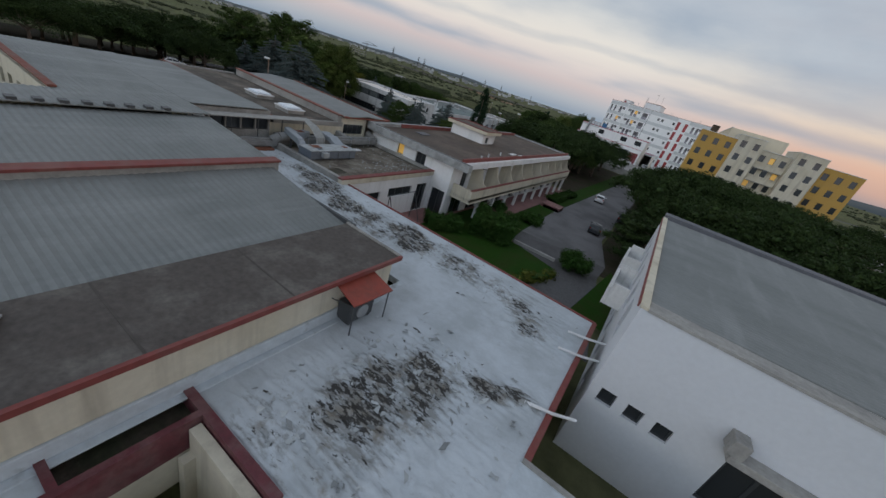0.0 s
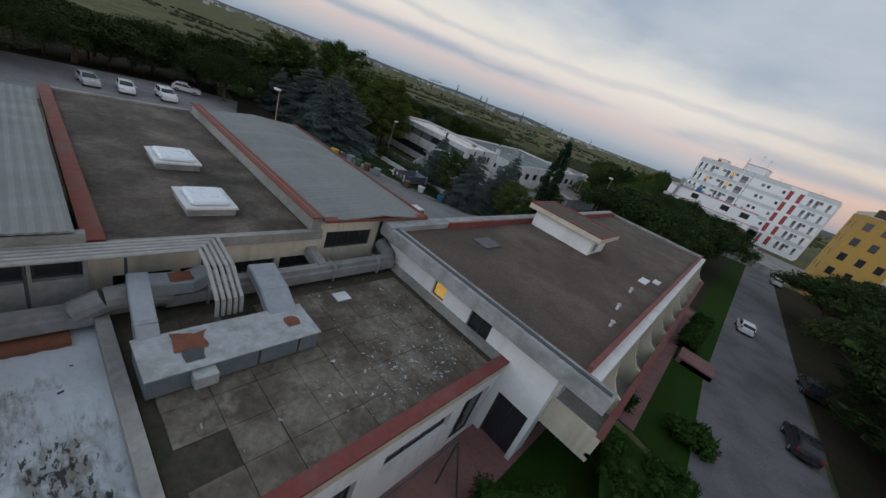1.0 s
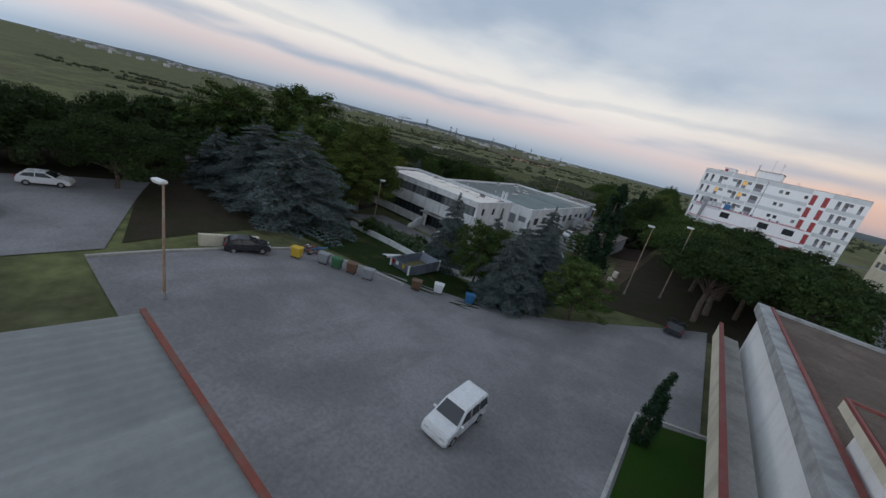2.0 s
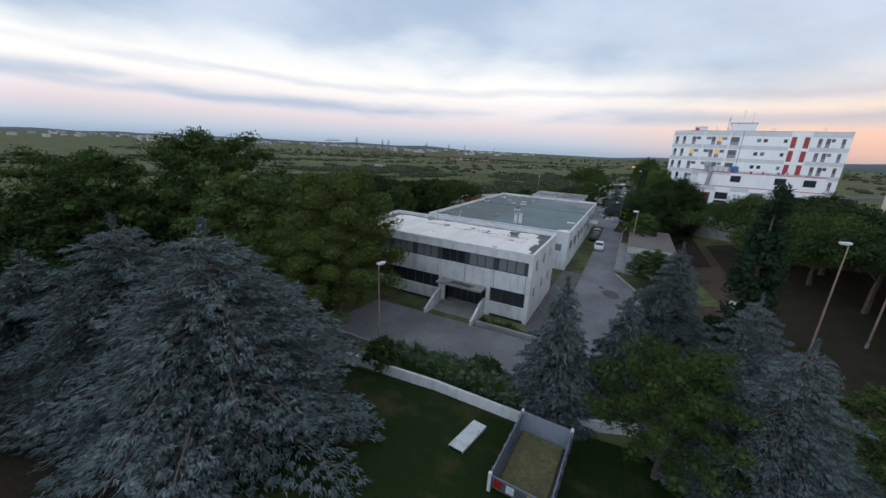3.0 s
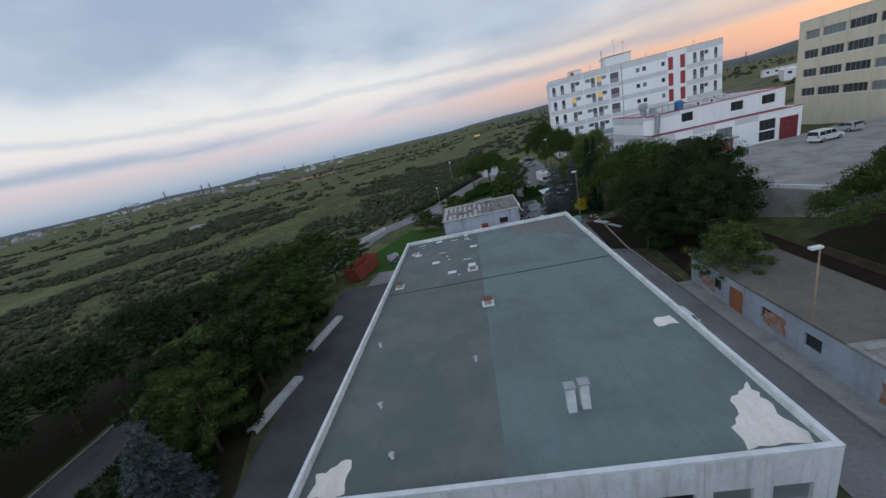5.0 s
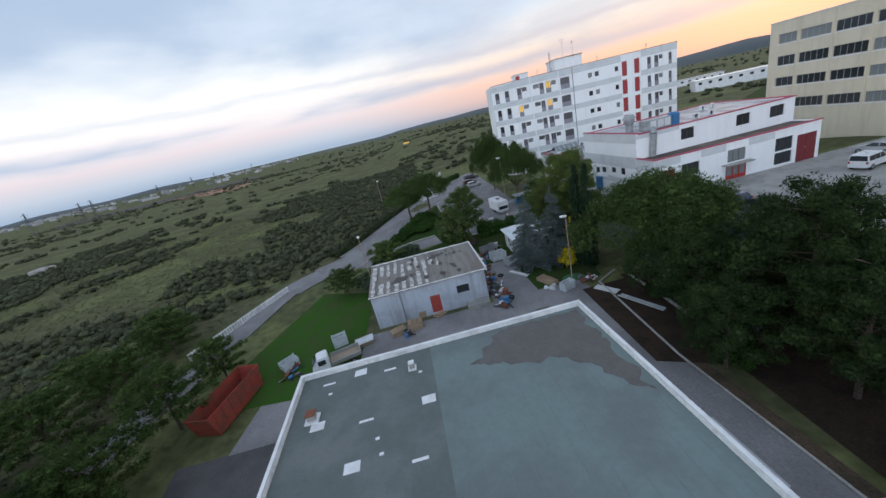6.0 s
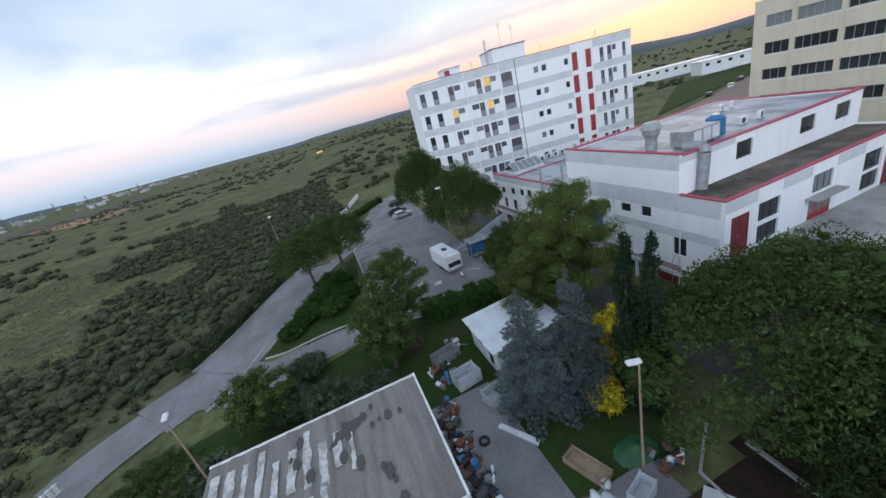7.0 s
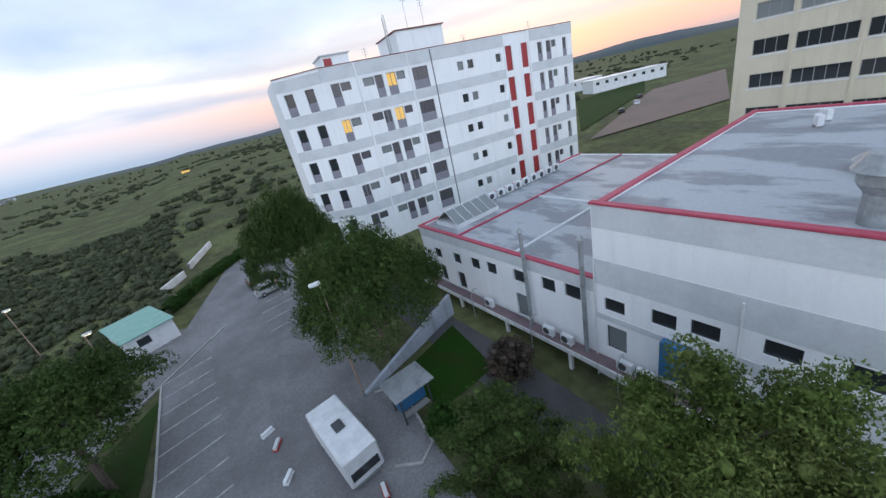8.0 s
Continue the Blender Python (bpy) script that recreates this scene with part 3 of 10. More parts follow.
sheet("earth", [((-112, 2), (-58, 2), (-58, 30), (-112, 44)), ((-98, 43), (-58, 31), (-66, 57.5), (-98, 60)), ((-98.2, 60), (-72, 60), (-80, 78), (-98.2, 124)), ((-121, 58), (-107.2, 58), (-106, 120), (-118, 126))], TREE_GROUND, "dark ground among trees", "ground", 0.04)
sheet("earth", [((-45.8, 66.5), (-37.6, 66.5), (-37.6, 84), (-45.8, 84)), ((-38.2, 84), (-36.1, 66.6), (-36.1, 112), (-42, 111))], EARTH, "bare brown earth between low walls", "earth", 0.05)
sheet("pavement", [((-55.8, 67.3), (-53.3, 67.3), (-53.3, 89), (-55.8, 89))], mat("stained_concrete", (0.12, 0.115, 0.11), 0.9, second=(0.07, 0.068, 0.064), patch=0.8, vary=0.25), "stained concrete strip beside an office", "paving", 0.05)
sheet("lawn", [((-43.6, 168.6), (-39.2, 168.6), (-38.2, 174.8), (-45.4, 173.2))], LAWN, "small lawn below a ramp wall", "lawn", 0.085)
# ---- low campus buildings under the start of the flight ----
def corrugated(x0, x1, y0, y1, z0, z1, pitch=0.25, amp=0.016, thick=0.05):
    """A corrugated sheet whose waves run along x, rising from z0 at x0 to z1 at x1."""
    bm = bmesh.new()
    n = int((y1 - y0) / pitch * 4)
    rows = []
    for i in range(n + 1):
        y = y0 + (y1 - y0) * i / n
        w = amp * math.sin(i * math.pi / 2)
        rows.append([bm.verts.new((x, y, z + w + d)) for x, z, d in ((x0, z0, 0), (x1, z1, 0), (x1, z1, -thick), (x0, z0, -thick))])
    for a, c in zip(rows, rows[1:]):
        for i in range(4):
            j = (i + 1) % 4
            bm.faces.new((a[i], c[i], c[j], a[j]))
    bm.faces.new(rows[0])
    bm.faces.new(rows[-1][::-1])
    bmesh.ops.recalc_face_normals(bm, faces=bm.faces)
    return bm


def gable_sheet(x0, x1, y0, y1, eave, ridge, pitch=0.32, amp=0.010, thick=0.06):
    """A shallow gable of corrugated sheets, its ridge along x and its waves down the slopes."""
    bm = bmesh.new()
    n = int((x1 - x0) / pitch * 4)
    ym = (y0 + y1) / 2
    rows = []
    for i in range(n + 1):
        x = x0 + (x1 - x0) * i / n
        w = amp * math.sin(i * math.pi / 2)
        rows.append([bm.verts.new(v) for v in ((x, y0, eave + w), (x, ym, ridge + w), (x, y1, eave + w), (x, y1, eave + w - thick), (x, ym, ridge + w - thick), (x, y0, eave + w - thick))])
    for a, c in zip(rows, rows[1:]):
        for i in range(6):
            j = (i + 1) % 6
            bm.faces.new((a[i], c[i], c[j], a[j]))
    bm.faces.new(rows[0])
    bm.faces.new(rows[-1][::-1])
    bmesh.ops.recalc_face_normals(bm, faces=bm.faces)
    return bm


from mathutils.geometry import tessellate_polygon


def ragged(seed, outline, z, thick=0.015, wob=0.35, step=0.35):
    """A thin torn sheet whose plan outline is roughened."""
    g = random.Random(seed)
    pts = []
    for (x0, y0), (x1, y1) in zip(outline, outline[1:] + outline[:1]):
        n = max(2, int(math.hypot(x1 - x0, y1 - y0) / step))
        for i in range(n):
            x, y = x0 + (x1 - x0) * i / n, y0 + (y1 - y0) * i / n
            ln = math.hypot(x1 - x0, y1 - y0)
            k = noise.noise(Vector((x * 0.9, y * 0.9, seed))) * wob + noise.noise(Vector((x * 2.7, y * 2.7, seed + 5))) * wob * 0.6 + noise.noise(Vector((x * 6.5, y * 6.5, seed + 9))) * wob * 0.3
            k *= min(1.0, ln * min(i, n - i) / n / (wob * 1.5))
            pts.append((x + (y1 - y0) / ln * k, y - (x1 - x0) / ln * k))
    bm = bmesh.new()
    hi = [bm.verts.new((x, y, z + thick)) for x, y in pts]
    lo = [bm.verts.new((x, y, z)) for x, y in pts]
    for tri in tessellate_polygon([[Vector((x, y, 0)) for x, y in pts]]):
        f = bm.faces.new([hi[i] for i in tri])
        f.normal_update()
        if f.normal.z < 0:
            f.normal_flip()
    for i in range(len(pts)):
        j = (i + 1) % len(pts)
        bm.faces.new((lo[i], lo[j], hi[j], hi[i]))
    return bm


def flakes(name, spots, z, seed, material, label, size=(0.06, 0.32), tilt=0.35):
    """Many small curled plates lying in drifts on a roof, as one mass."""
    g = random.Random(seed)
    verts, faces = [], []
    for cx, cy, sx, sy, n in spots:
        for _ in range(n):
            x, y, r = g.gauss(cx, sx), g.gauss(cy, sy), g.uniform(*size) * g.uniform(0.4, 1)
            k, a0, tx, ty = g.randint(4, 6), g.uniform(0, 6.28), g.uniform(-tilt, tilt), g.uniform(-tilt, tilt)
            if not (FLAKE_X[0] < x < FLAKE_X[1] and FLAKE_Y[0] < y < FLAKE_Y[1]) or (x < -7.6 and y < 10.4):
                continue
            b = len(verts)
            up = abs(tx) * r + abs(ty) * r + 0.01
            for t in (0.018, 0.0):
                for i in range(k):
                    a = a0 + i * 6.283 / k
                    d = r * (0.7 + 0.5 * math.sin(a * 2 + x * 7))
                    dx, dy = d * math.cos(a), d * math.sin(a)
                    verts.append((x + dx, y + dy, z + up * 0.6 + dx * tx + dy * ty + t))
            faces.append(tuple(b + i for i in range(k)))
            faces.append(tuple(b + k + i for i in reversed(range(k))))
            faces += [(b + i, b + k + i, b + k + (i + 1) % k, b + (i + 1) % k) for i in range(k)]
    me = bpy.data.meshes.new(name)
    me.from_pydata(verts, [], faces)
    me.materials.append(material)
    return tagged(link(new(name, me), None, Matrix()), label, "debris", kind="stuff")


G = 3.7
WZ = 7.0
STAINED = mat("peeling_white_membrane", (0.50, 0.545, 0.58), 0.7, second=(0.135, 0.125, 0.11), amount=0.6, patch=0.85, lo=0.60, hi=0.70, vary=0.12, scale=0.7, streak=(0.40, 0.43, 0.45), streak_scale=(0.5, 0.5, 0.5), bump=0.05, bump_scale=2.6)
FLAKE_WHITE = mat("membrane_flake", (0.36, 0.38, 0.385), 0.8, island=0.4, vary=0.2)
FLAKE_DARK = mat("torn_felt", (0.055, 0.048, 0.042), 0.95, island=0.5, vary=0.3)
MOSS_ROOF = mat("mossy_slab", (0.060, 0.048, 0.034), 0.95, second=(0.032, 0.038, 0.018), amount=0.9, patch=0.7, vary=0.4, bump=0.02, third=((0.17, 0.15, 0.12), 0.6, 0.58, 0.74, 0.7))

wing = thing("white_roofed_wing", "low cream wing with a peeling white membrane roof", "building", (-4, 5, G))
part("roof", boxes((-24.85, -0.25, 10.1, 15.6, WZ - 0.3, WZ)), STAINED, wing)
part("roof", boxes((-7.6, -0.25, 2.0, 10.1, WZ - 0.3, WZ), bevel=0.0), STAINED, wing)
part("roof", boxes((-3.8, -0.25, -14, 2.0, WZ - 0.3, WZ)), STAINED, wing)
part("roof", boxes((-0.25, 9.0, -14, 6.5, WZ - 0.3, WZ)), STAINED, wing)
facade(wing, "wall", -0.4, 15.5, 180, 16.4, G - 0.3, WZ - 0.3, 0.25, [(1.2 + i * 2.6, G + 0.9, 1.5, 1.3, {"split": 2}) for i in range(6)], CREAM_WALL)
part("wall", boxes((-0.7, -0.4, 6.5, 15.3, G - 0.3, WZ - 0.3)), CREAM_WALL, wing)
part("wall", boxes((-0.4, 9.0, 6.1, 6.4, G - 0.3, WZ - 0.3)), CREAM_WALL, wing)
part("coping", boxes((-16.9, -0.1, 15.6, 15.72, WZ - 0.3, WZ + 0.05)), RED_TRIM, wing)
part("coping", boxes((-0.25, -0.05, 6.65, 15.6, WZ - 0.3, WZ + 0.05)), RED_TRIM, wing)
part("coping", boxes((-0.25, 9.0, 6.5, 6.65, WZ - 0.3, WZ + 0.05)), CONCRETE, wing)
# covered and open light wells beside the block
part("well_roof", boxes((-7.82, -6.62, -0.4, 1.84, 6.5, 6.66)), MOSS_ROOF, wing)
part("well_rim", boxes((-8.0, -3.8, 1.84, 2.05, 6.2, 7.1), (-8.0, -7.82, -0.4, 1.84, 6.2, 7.1), (-6.62, -6.45, -6, 1.84, 6.2, 7.1), (-7.82, -6.62, -0.55, -0.4, 6.2, 7.1)), mat("maroon_coping", (0.13, 0.034, 0.042), 0.8, second=(0.20, 0.12, 0.115), patch=1.6, vary=0.25), wing)
part("well_wall", boxes((-6.42, -3.8, 1.55, 1.8, G - 0.3, 6.9), (-6.65, -6.45, -6, 1.8, 5.2, 6.2), (-4.05, -3.8, -6, 1.55, G - 0.3, 6.7), (-6.42, -4.05, -6.2, -6, G - 0.3, 6.7)), CREAM_WALL, wing)
part("well_beam", boxes((-6.42, -4.05, 0.1, 0.4, 5.4, 5.75)), CREAM_WALL, wing)
part("well_column", boxes((-6.4, -6.15, 1.3, 1.55, G, 6.2)), CREAM_WALL, wing)
part("roof", boxes((-7.85, -6.65, -6, -0.55, 6.95, 7.02)), STAINED, wing)
SPOTS = ((-20.3, 13.3, 1.5, 0.7, 0.8), (-16.4, 13.4, 1.6, 0.8, 1.0), (-12.6, 13.6, 1.8, 0.8, 1.0), (-21.6, 12.3, 0.9, 0.7, 0.5), (-18.4, 14.3, 1.3, 0.5, 1.0), (-10.6, 13.4, 1.3, 0.9, 1.0), (-8.0, 13.6, 1.3, 0.8, 0.9), (-5.4, 14.0, 1.3, 0.7, 0.9), (-2.8, 13.2, 0.9, 0.9, 0.7), (-13.8, 11.9, 1.1, 0.6, 0.5),
         (-4.3, 4.9, 0.75, 1.2, 1.5), (-4.1, 6.5, 0.5, 0.6, 1.1), (-3.1, 7.3, 0.5, 0.4, 1.0), (-2.1, 7.9, 0.5, 0.25, 1.2), (-1.2, 8.5, 0.45, 0.2, 1.2), (-5.0, 2.8, 0.7, 0.5, 0.8), (-2.4, 5.0, 1.0, 1.6, 0.4), (-2.2, 12.1, 0.7, 0.5, 0.8), (-14.0, 13.0, 4.5, 0.9, 0.3), (-4.6, 5.0, 1.2, 2.0, 0.3))


def peeling(name, x0, x1, y0, y1, step, seed):
    """A membrane lifted into torn folds where it peels, with bare felt in the tears."""
    nx, ny = int((x1 - x0) / step), int((y1 - y0) / step)
    verts, worn = [], []
    for i in range(nx + 1):
        for j in range(ny + 1):
            x, y = x0 + (x1 - x0) * i / nx, y0 + (y1 - y0) * j / ny
            k = sum(a * math.exp(-((x - cx) / sx / 1.6) ** 2 - ((y - cy) / sy / 1.6) ** 2) for cx, cy, sx, sy, a in SPOTS)
            k = max(0.0, min(1.15, k * (0.75 + 0.9 * noise.noise(Vector((x * 0.8, y * 0.8, seed)))) - 0.03))
            p = Vector((x * 1.1 + 0.6 * noise.noise(Vector((x, y, 5.0))), y * 3.4, seed))
            fold = (1 - abs(noise.noise(p))) ** 4 + 0.5 * (1 - abs(noise.noise(p * 2.3))) ** 4
            inside = 0 < i < nx and 0 < j < ny
            verts.append((x, y, WZ + 0.004 + (min(k, 1.0) ** 0.6 * fold * 0.13 if inside else 0.0)))
            worn.append(k)
    faces = [(i * (ny + 1) + j, (i + 1) * (ny + 1) + j, (i + 1) * (ny + 1) + j + 1, i * (ny + 1) + j + 1) for i in range(nx) for j in range(ny)]
    me = bpy.data.meshes.new(name)
    me.from_pydata(verts, [], faces)
    me.materials.append(PEELING)
    me.attributes.new("wear", "FLOAT", "POINT").data.foreach_set("value", worn)
    me.polygons.foreach_set("use_smooth", [True] * len(faces))
    part(name, me, None, wing, "white membrane peeling in torn folds")


def peeling_material():
    """White membrane that turns grimy and torn where its stored wear is high."""
    mt = bpy.data.materials.new("torn_white_membrane")
    mt.use_nodes = True
    nt = mt.node_tree
    N, L = nt.nodes.new, nt.links.new
    b = nt.nodes["Principled BSDF"]
    geo, wear = N("ShaderNodeNewGeometry"), N("ShaderNodeAttribute")
    wear.attribute_name = "wear"

    def noise_of(sc, detail, st=(1, 1, 1)):
        mp, n = N("ShaderNodeMapping"), N("ShaderNodeTexNoise")
        mp.inputs["Scale"].default_value = st
        L(geo.outputs["Position"], mp.inputs[0])
        n.inputs["Scale"].default_value, n.inputs["Detail"].default_value, n.inputs["Roughness"].default_value = sc, detail, 0.68
        L(mp.outputs[0], n.inputs["Vector"])
        return n.outputs["Fac"]

    def rng(v, a, c, d, e):
        n = N("ShaderNodeMapRange")
        for k, w in enumerate((a, c, d, e)):
            n.inputs[k + 1].default_value = w
        L(v, n.inputs[0])
        return n.outputs[0]

    def math_of(op, a, c):
        n = N("ShaderNodeMath")
        n.operation = op
        for k, v in enumerate((a, c)):
            if isinstance(v, float):
                n.inputs[k].default_value = v
            else:
                L(v, n.inputs[k])
        return n.outputs[0]

    def mixc(f, a, c):
        n = N("ShaderNodeMix")
        n.data_type = "RGBA"
        for q, v in ((n.inputs[0], f), (n.inputs[6], a), (n.inputs[7], c)):
            if isinstance(v, tuple):
                q.default_value = (*v, 1)
            else:
                L(v, q)
        return n.outputs[2]

    w = wear.outputs["Fac"]
    col = mixc(rng(noise_of(0.6, 5), 0.40, 0.68, 0.0, 1.0), (0.53, 0.57, 0.605), (0.40, 0.43, 0.45))
    grime = math_of("ADD", math_of("MULTIPLY", w, 0.26), noise_of(2.2, 8, (0.8, 2.6, 1.0)))
    col = mixc(rng(grime, 0.64, 0.80, 0.0, 0.9), col, (0.235, 0.24, 0.235))
    brown = math_of("ADD", math_of("MULTIPLY", w, 0.20), noise_of(1.7, 6))
    col = mixc(rng(brown, 0.66, 0.84, 0.0, 0.8), col, (0.19, 0.165, 0.13))
    torn = math_of("ADD", math_of("MULTIPLY", w, 0.26), noise_of(4.0, 7, (0.8, 2.2, 1.0)))
    col = mixc(rng(torn, 0.77, 0.82, 0.0, 0.95), col, (0.028, 0.025, 0.022))
    L(col, b.inputs["Base Color"])
    b.inputs["Roughness"].default_value = 0.75
    bp = N("ShaderNodeBump")
    bp.inputs["Strength"].default_value, bp.inputs["Distance"].default_value = 0.7, 0.05
    L(noise_of(4.0, 7), bp.inputs["Height"])
    L(bp.outputs[0], b.inputs["Normal"])
    return mt


PEELING = peeling_material()
peeling("membrane", -24.7, -10.3, 10.15, 15.55, 0.065, 2.0)
peeling("membrane", -10.3, -0.3, 10.1, 15.55, 0.06, 2.0)
peeling("membrane", -7.35, -0.3, 2.1, 10.1, 0.055, 2.0)
FLAKE_X, FLAKE_Y = (-23.6, -0.6), (2.3, 15.3)
flakes("membrane_flakes", [(-4.2, 5.0, 1.1, 1.8, 260), (-3.2, 7.2, 1.2, 0.9, 90), (-5.0, 2.9, 0.6, 0.5, 30), (-9.5, 13.4, 2.6, 0.6, 90), (-16.5, 13.4, 2.4, 0.6, 90)], WZ + 0.03, 3, FLAKE_WHITE, "curled white flakes of peeling roof membrane", (0.05, 0.22), 0.25)
flakes("felt_scraps", [(-4.2, 5.0, 0.9, 1.5, 70), (-3.0, 7.9, 1.3, 0.5, 20), (-4.6, 13.4, 1.8, 0.8, 20), (-10, 13.3, 2.4, 0.8, 25), (-16, 13.4, 2.8, 0.8, 25)], WZ + 0.02, 5, FLAKE_DARK, "dark scraps of torn roofing felt", (0.03, 0.12), 0.1)

block = thing("grey_roofed_block", "cream block with a weathered concrete slab roof", "building", (-8.7, 0, G))
part("wall", boxes((-7.65, -7.4, -14, 8.95, 5.2, 8.5)), CREAM_WALL, block)
part("wall", boxes((-10.1, -7.65, 8.7, 8.95, 6.4, 8.5)), CREAM_WALL, block)
part("roof", boxes((-10.2, -7.25, -14, 9.1, 8.5, 8.68)), mat("weathered_slab", (0.085, 0.072, 0.064), 0.92, second=(0.15, 0.135, 0.12), amount=0.75, patch=0.7, lo=0.48, hi=0.66, vary=0.35, bump=0.012), block)
part("coping", boxes((-7.25, -7.14, -14, 9.15, 8.58, 8.74)), RED_TRIM, block)
part("coping", boxes((-10.2, -7.25, 9.1, 9.2, 8.5, 8.74)), CONCRETE, block)
part("skirting", boxes((-7.4, -7.31, -14, 8.95, WZ, 7.42), (-7.31, -7.1, -14, 8.95, WZ, WZ + 0.05), bevel=0.015), STAINED, block, "white membrane turned up the wall")
g = random.Random(4)
for i, y in enumerate((-9.0, -5.6, -2.2, 1.2, 4.6)):
    part("joint", boxes((-10.15, -7.3, y, y + 0.05, 8.68, 8.69)), FLAKE_DARK, block)
lean = thing("roof_panel", "pale concrete panel lying on the slab roof", "panel", (-9.4, -1.5, 8.7))
part("panel", ragged(7, [(-10.0, -3.2), (-8.4, -3.4), (-8.2, -0.8), (-9.9, -0.2)], 8.7, 0.12, 0.15), CONCRETE, lean)
part("pole", tubes([(-9.7, -0.2, 8.72), (-8.3, -0.9, 8.95)], 0.035), STEEL, lean)

awn = thing("awning", "red sheet-metal awning on thin posts over roof plant", "awning", (-7, 7, WZ))
bm = prism_plate(((-7.4, 6.15, 8.5), (-6.35, 6.05, 8.25), (-6.35, 7.85, 8.15), (-7.4, 7.8, 8.45)), (0, 0, 0.05))
part("sheet", bm, mat("red_oxide_sheet", (0.30, 0.055, 0.035), 0.6, second=(0.22, 0.06, 0.04), patch=2.0, vary=0.2), awn)
for y in (6.15, 7.75):
    part("post", tubes([(-6.42, y, WZ), (-6.42, y, 8.2)], 0.025), DARK_STEEL, awn)
    part("brace", tubes([(-7.4, y, 7.9), (-6.42, y, 8.15)], 0.018, 6), DARK_STEEL, awn)
unit = thing("roof_compressor", "grimy compressor unit under a red awning", "compressor", (-7, 6.9, WZ))
part("body", boxes((-7.35, -6.75, 6.4, 7.5, WZ + 0.12, WZ + 0.8), bevel=0.03), DARK_STEEL, unit)
part("fan", tube(bmesh.new(), (-6.74, 6.95, WZ + 0.46), (-6.7, 6.95, WZ + 0.46), 0.26, 0.26, 14), STEEL, unit)
for y in (6.5, 7.4):
    part("foot", boxes((-7.3, -6.8, y - 0.05, y + 0.05, WZ, WZ + 0.12)), DARK_STEEL, unit)
solid("rust_stain", ragged(9, [(-6.5, 5.4), (-5.9, 5.5), (-5.6, 7.2), (-6.1, 7.4)], WZ, 0.006, 0.25, 0.15), mat("rust_stain", (0.34, 0.17, 0.06), 0.9, second=(0.45, 0.34, 0.24), amount=0.9, patch=2.2, vary=0.3), "orange rust stain on a white roof", "stain", kind="structure")

RUSTY = mat("rusty_red_parapet", (0.20, 0.052, 0.034), 0.75, second=(0.15, 0.08, 0.06), amount=0.8, patch=1.4, vary=0.2)
hall = thing("corrugated_hall", "large hall under pale grey corrugated sheets", "building", (-22, 0, G))
part("roof", corrugated(-16.0, -10.2, -14, 9.6, 8.85, 8.2), SHEET, hall)
part("parapet", boxes((-16.35, -16.0, -14, 9.9, 7.0, 9.1)), CONCRETE, hall)
part("coping", boxes((-16.45, -15.9, -14, 9.95, 9.1, 9.2)), RED_TRIM, hall)
part("roof", corrugated(-22.5, -16.4, -14, 9.95, 9.3, 9.0), SHEET, hall)
part("roof", corrugated(-39.2, -22.3, 4.5, 9.95, 9.15, 9.5), SHEET, hall)
part("roof", corrugated(-25.2, -22.3, -14, 4.5, 9.44, 9.5), SHEET, hall)
facade(hall, "courtyard_wall", -39.0, 4.45, 0, 13.8, G, 9.1, 0.2, [(0.8 + i * 1.7, 7.3, 0.8, 0.9) for i in range(8)], CREAM_WALL)
part("courtyard_wall", boxes((-25.4, -25.2, -14, 4.45, G, 9.4)), CREAM_WALL, hall)
part("courtyard_coping", boxes((-39.0, -25.2, 4.3, 4.62, 9.46, 9.56)), RUSTY, hall)
part("roof", corrugated(-39.2, -24.7, 9.95, 14.9, 9.15, 9.45), SHEET, hall)
part("gutter", boxes((-10.35, -10.2, -14, 9.7, 8.1, 8.24)), DARK_STEEL, hall)
part("gutter", boxes((-16.0, -10.2, 9.6, 9.72, 8.05, 8.5)), DARK_STEEL, hall)
part("wall", boxes((-22.5, -10.2, 9.35, 9.58, 6.7, 8.1)), CONCRETE, hall)
facade(hall, "wall", -24.8, 9.9, 90, 5.2, 6.7, 9.3, 0.25, [(0.2 + i * 1.0, 8.0, 0.9, 0.85) for i in range(5)], CONCRETE)
part("wall", boxes((-39.2, -38.95, -14, 14.9, G, 9.1)), CONCRETE, hall)
each(hall, "louvre", [(-22.75, -22.35, -8 + i * 0.75, -7.7 + i * 0.75, 9.48, 9.62) for i in range(22)], DARK_STEEL)

dark = thing("dark_flat_roofed_block", "cream block with a dark bitumen roof and red parapet", "building", (-34, 19, G))
part("roof", boxes((-41.0, -25.2, 15.5, 21.48, 8.55, 8.8)), DARK_ROOF, dark)
part("coping", boxes((-41.0, -25.0, 15.05, 15.5, 8.7, 9.0)), RUSTY, dark)
part("coping", boxes((-41.0, -40.75, 15.5, 21.4, 8.7, 8.92)), CONCRETE, dark)
part("coping", boxes((-25.2, -24.95, 15.5, 21.95, 8.5, 8.86)), CONCRETE, dark)
facade(dark, "wall", -25.05, 15.1, 90, 7.0, 6.5, 8.5, 0.25, [(0.5 + i * 1.6, 7.15, 1.4, 0.6) for i in range(4)], CREAM_WALL, split=2)
part("wall", boxes((-40.95, -40.7, 15.2, 22.0, G, 8.6)), CREAM_WALL, dark)
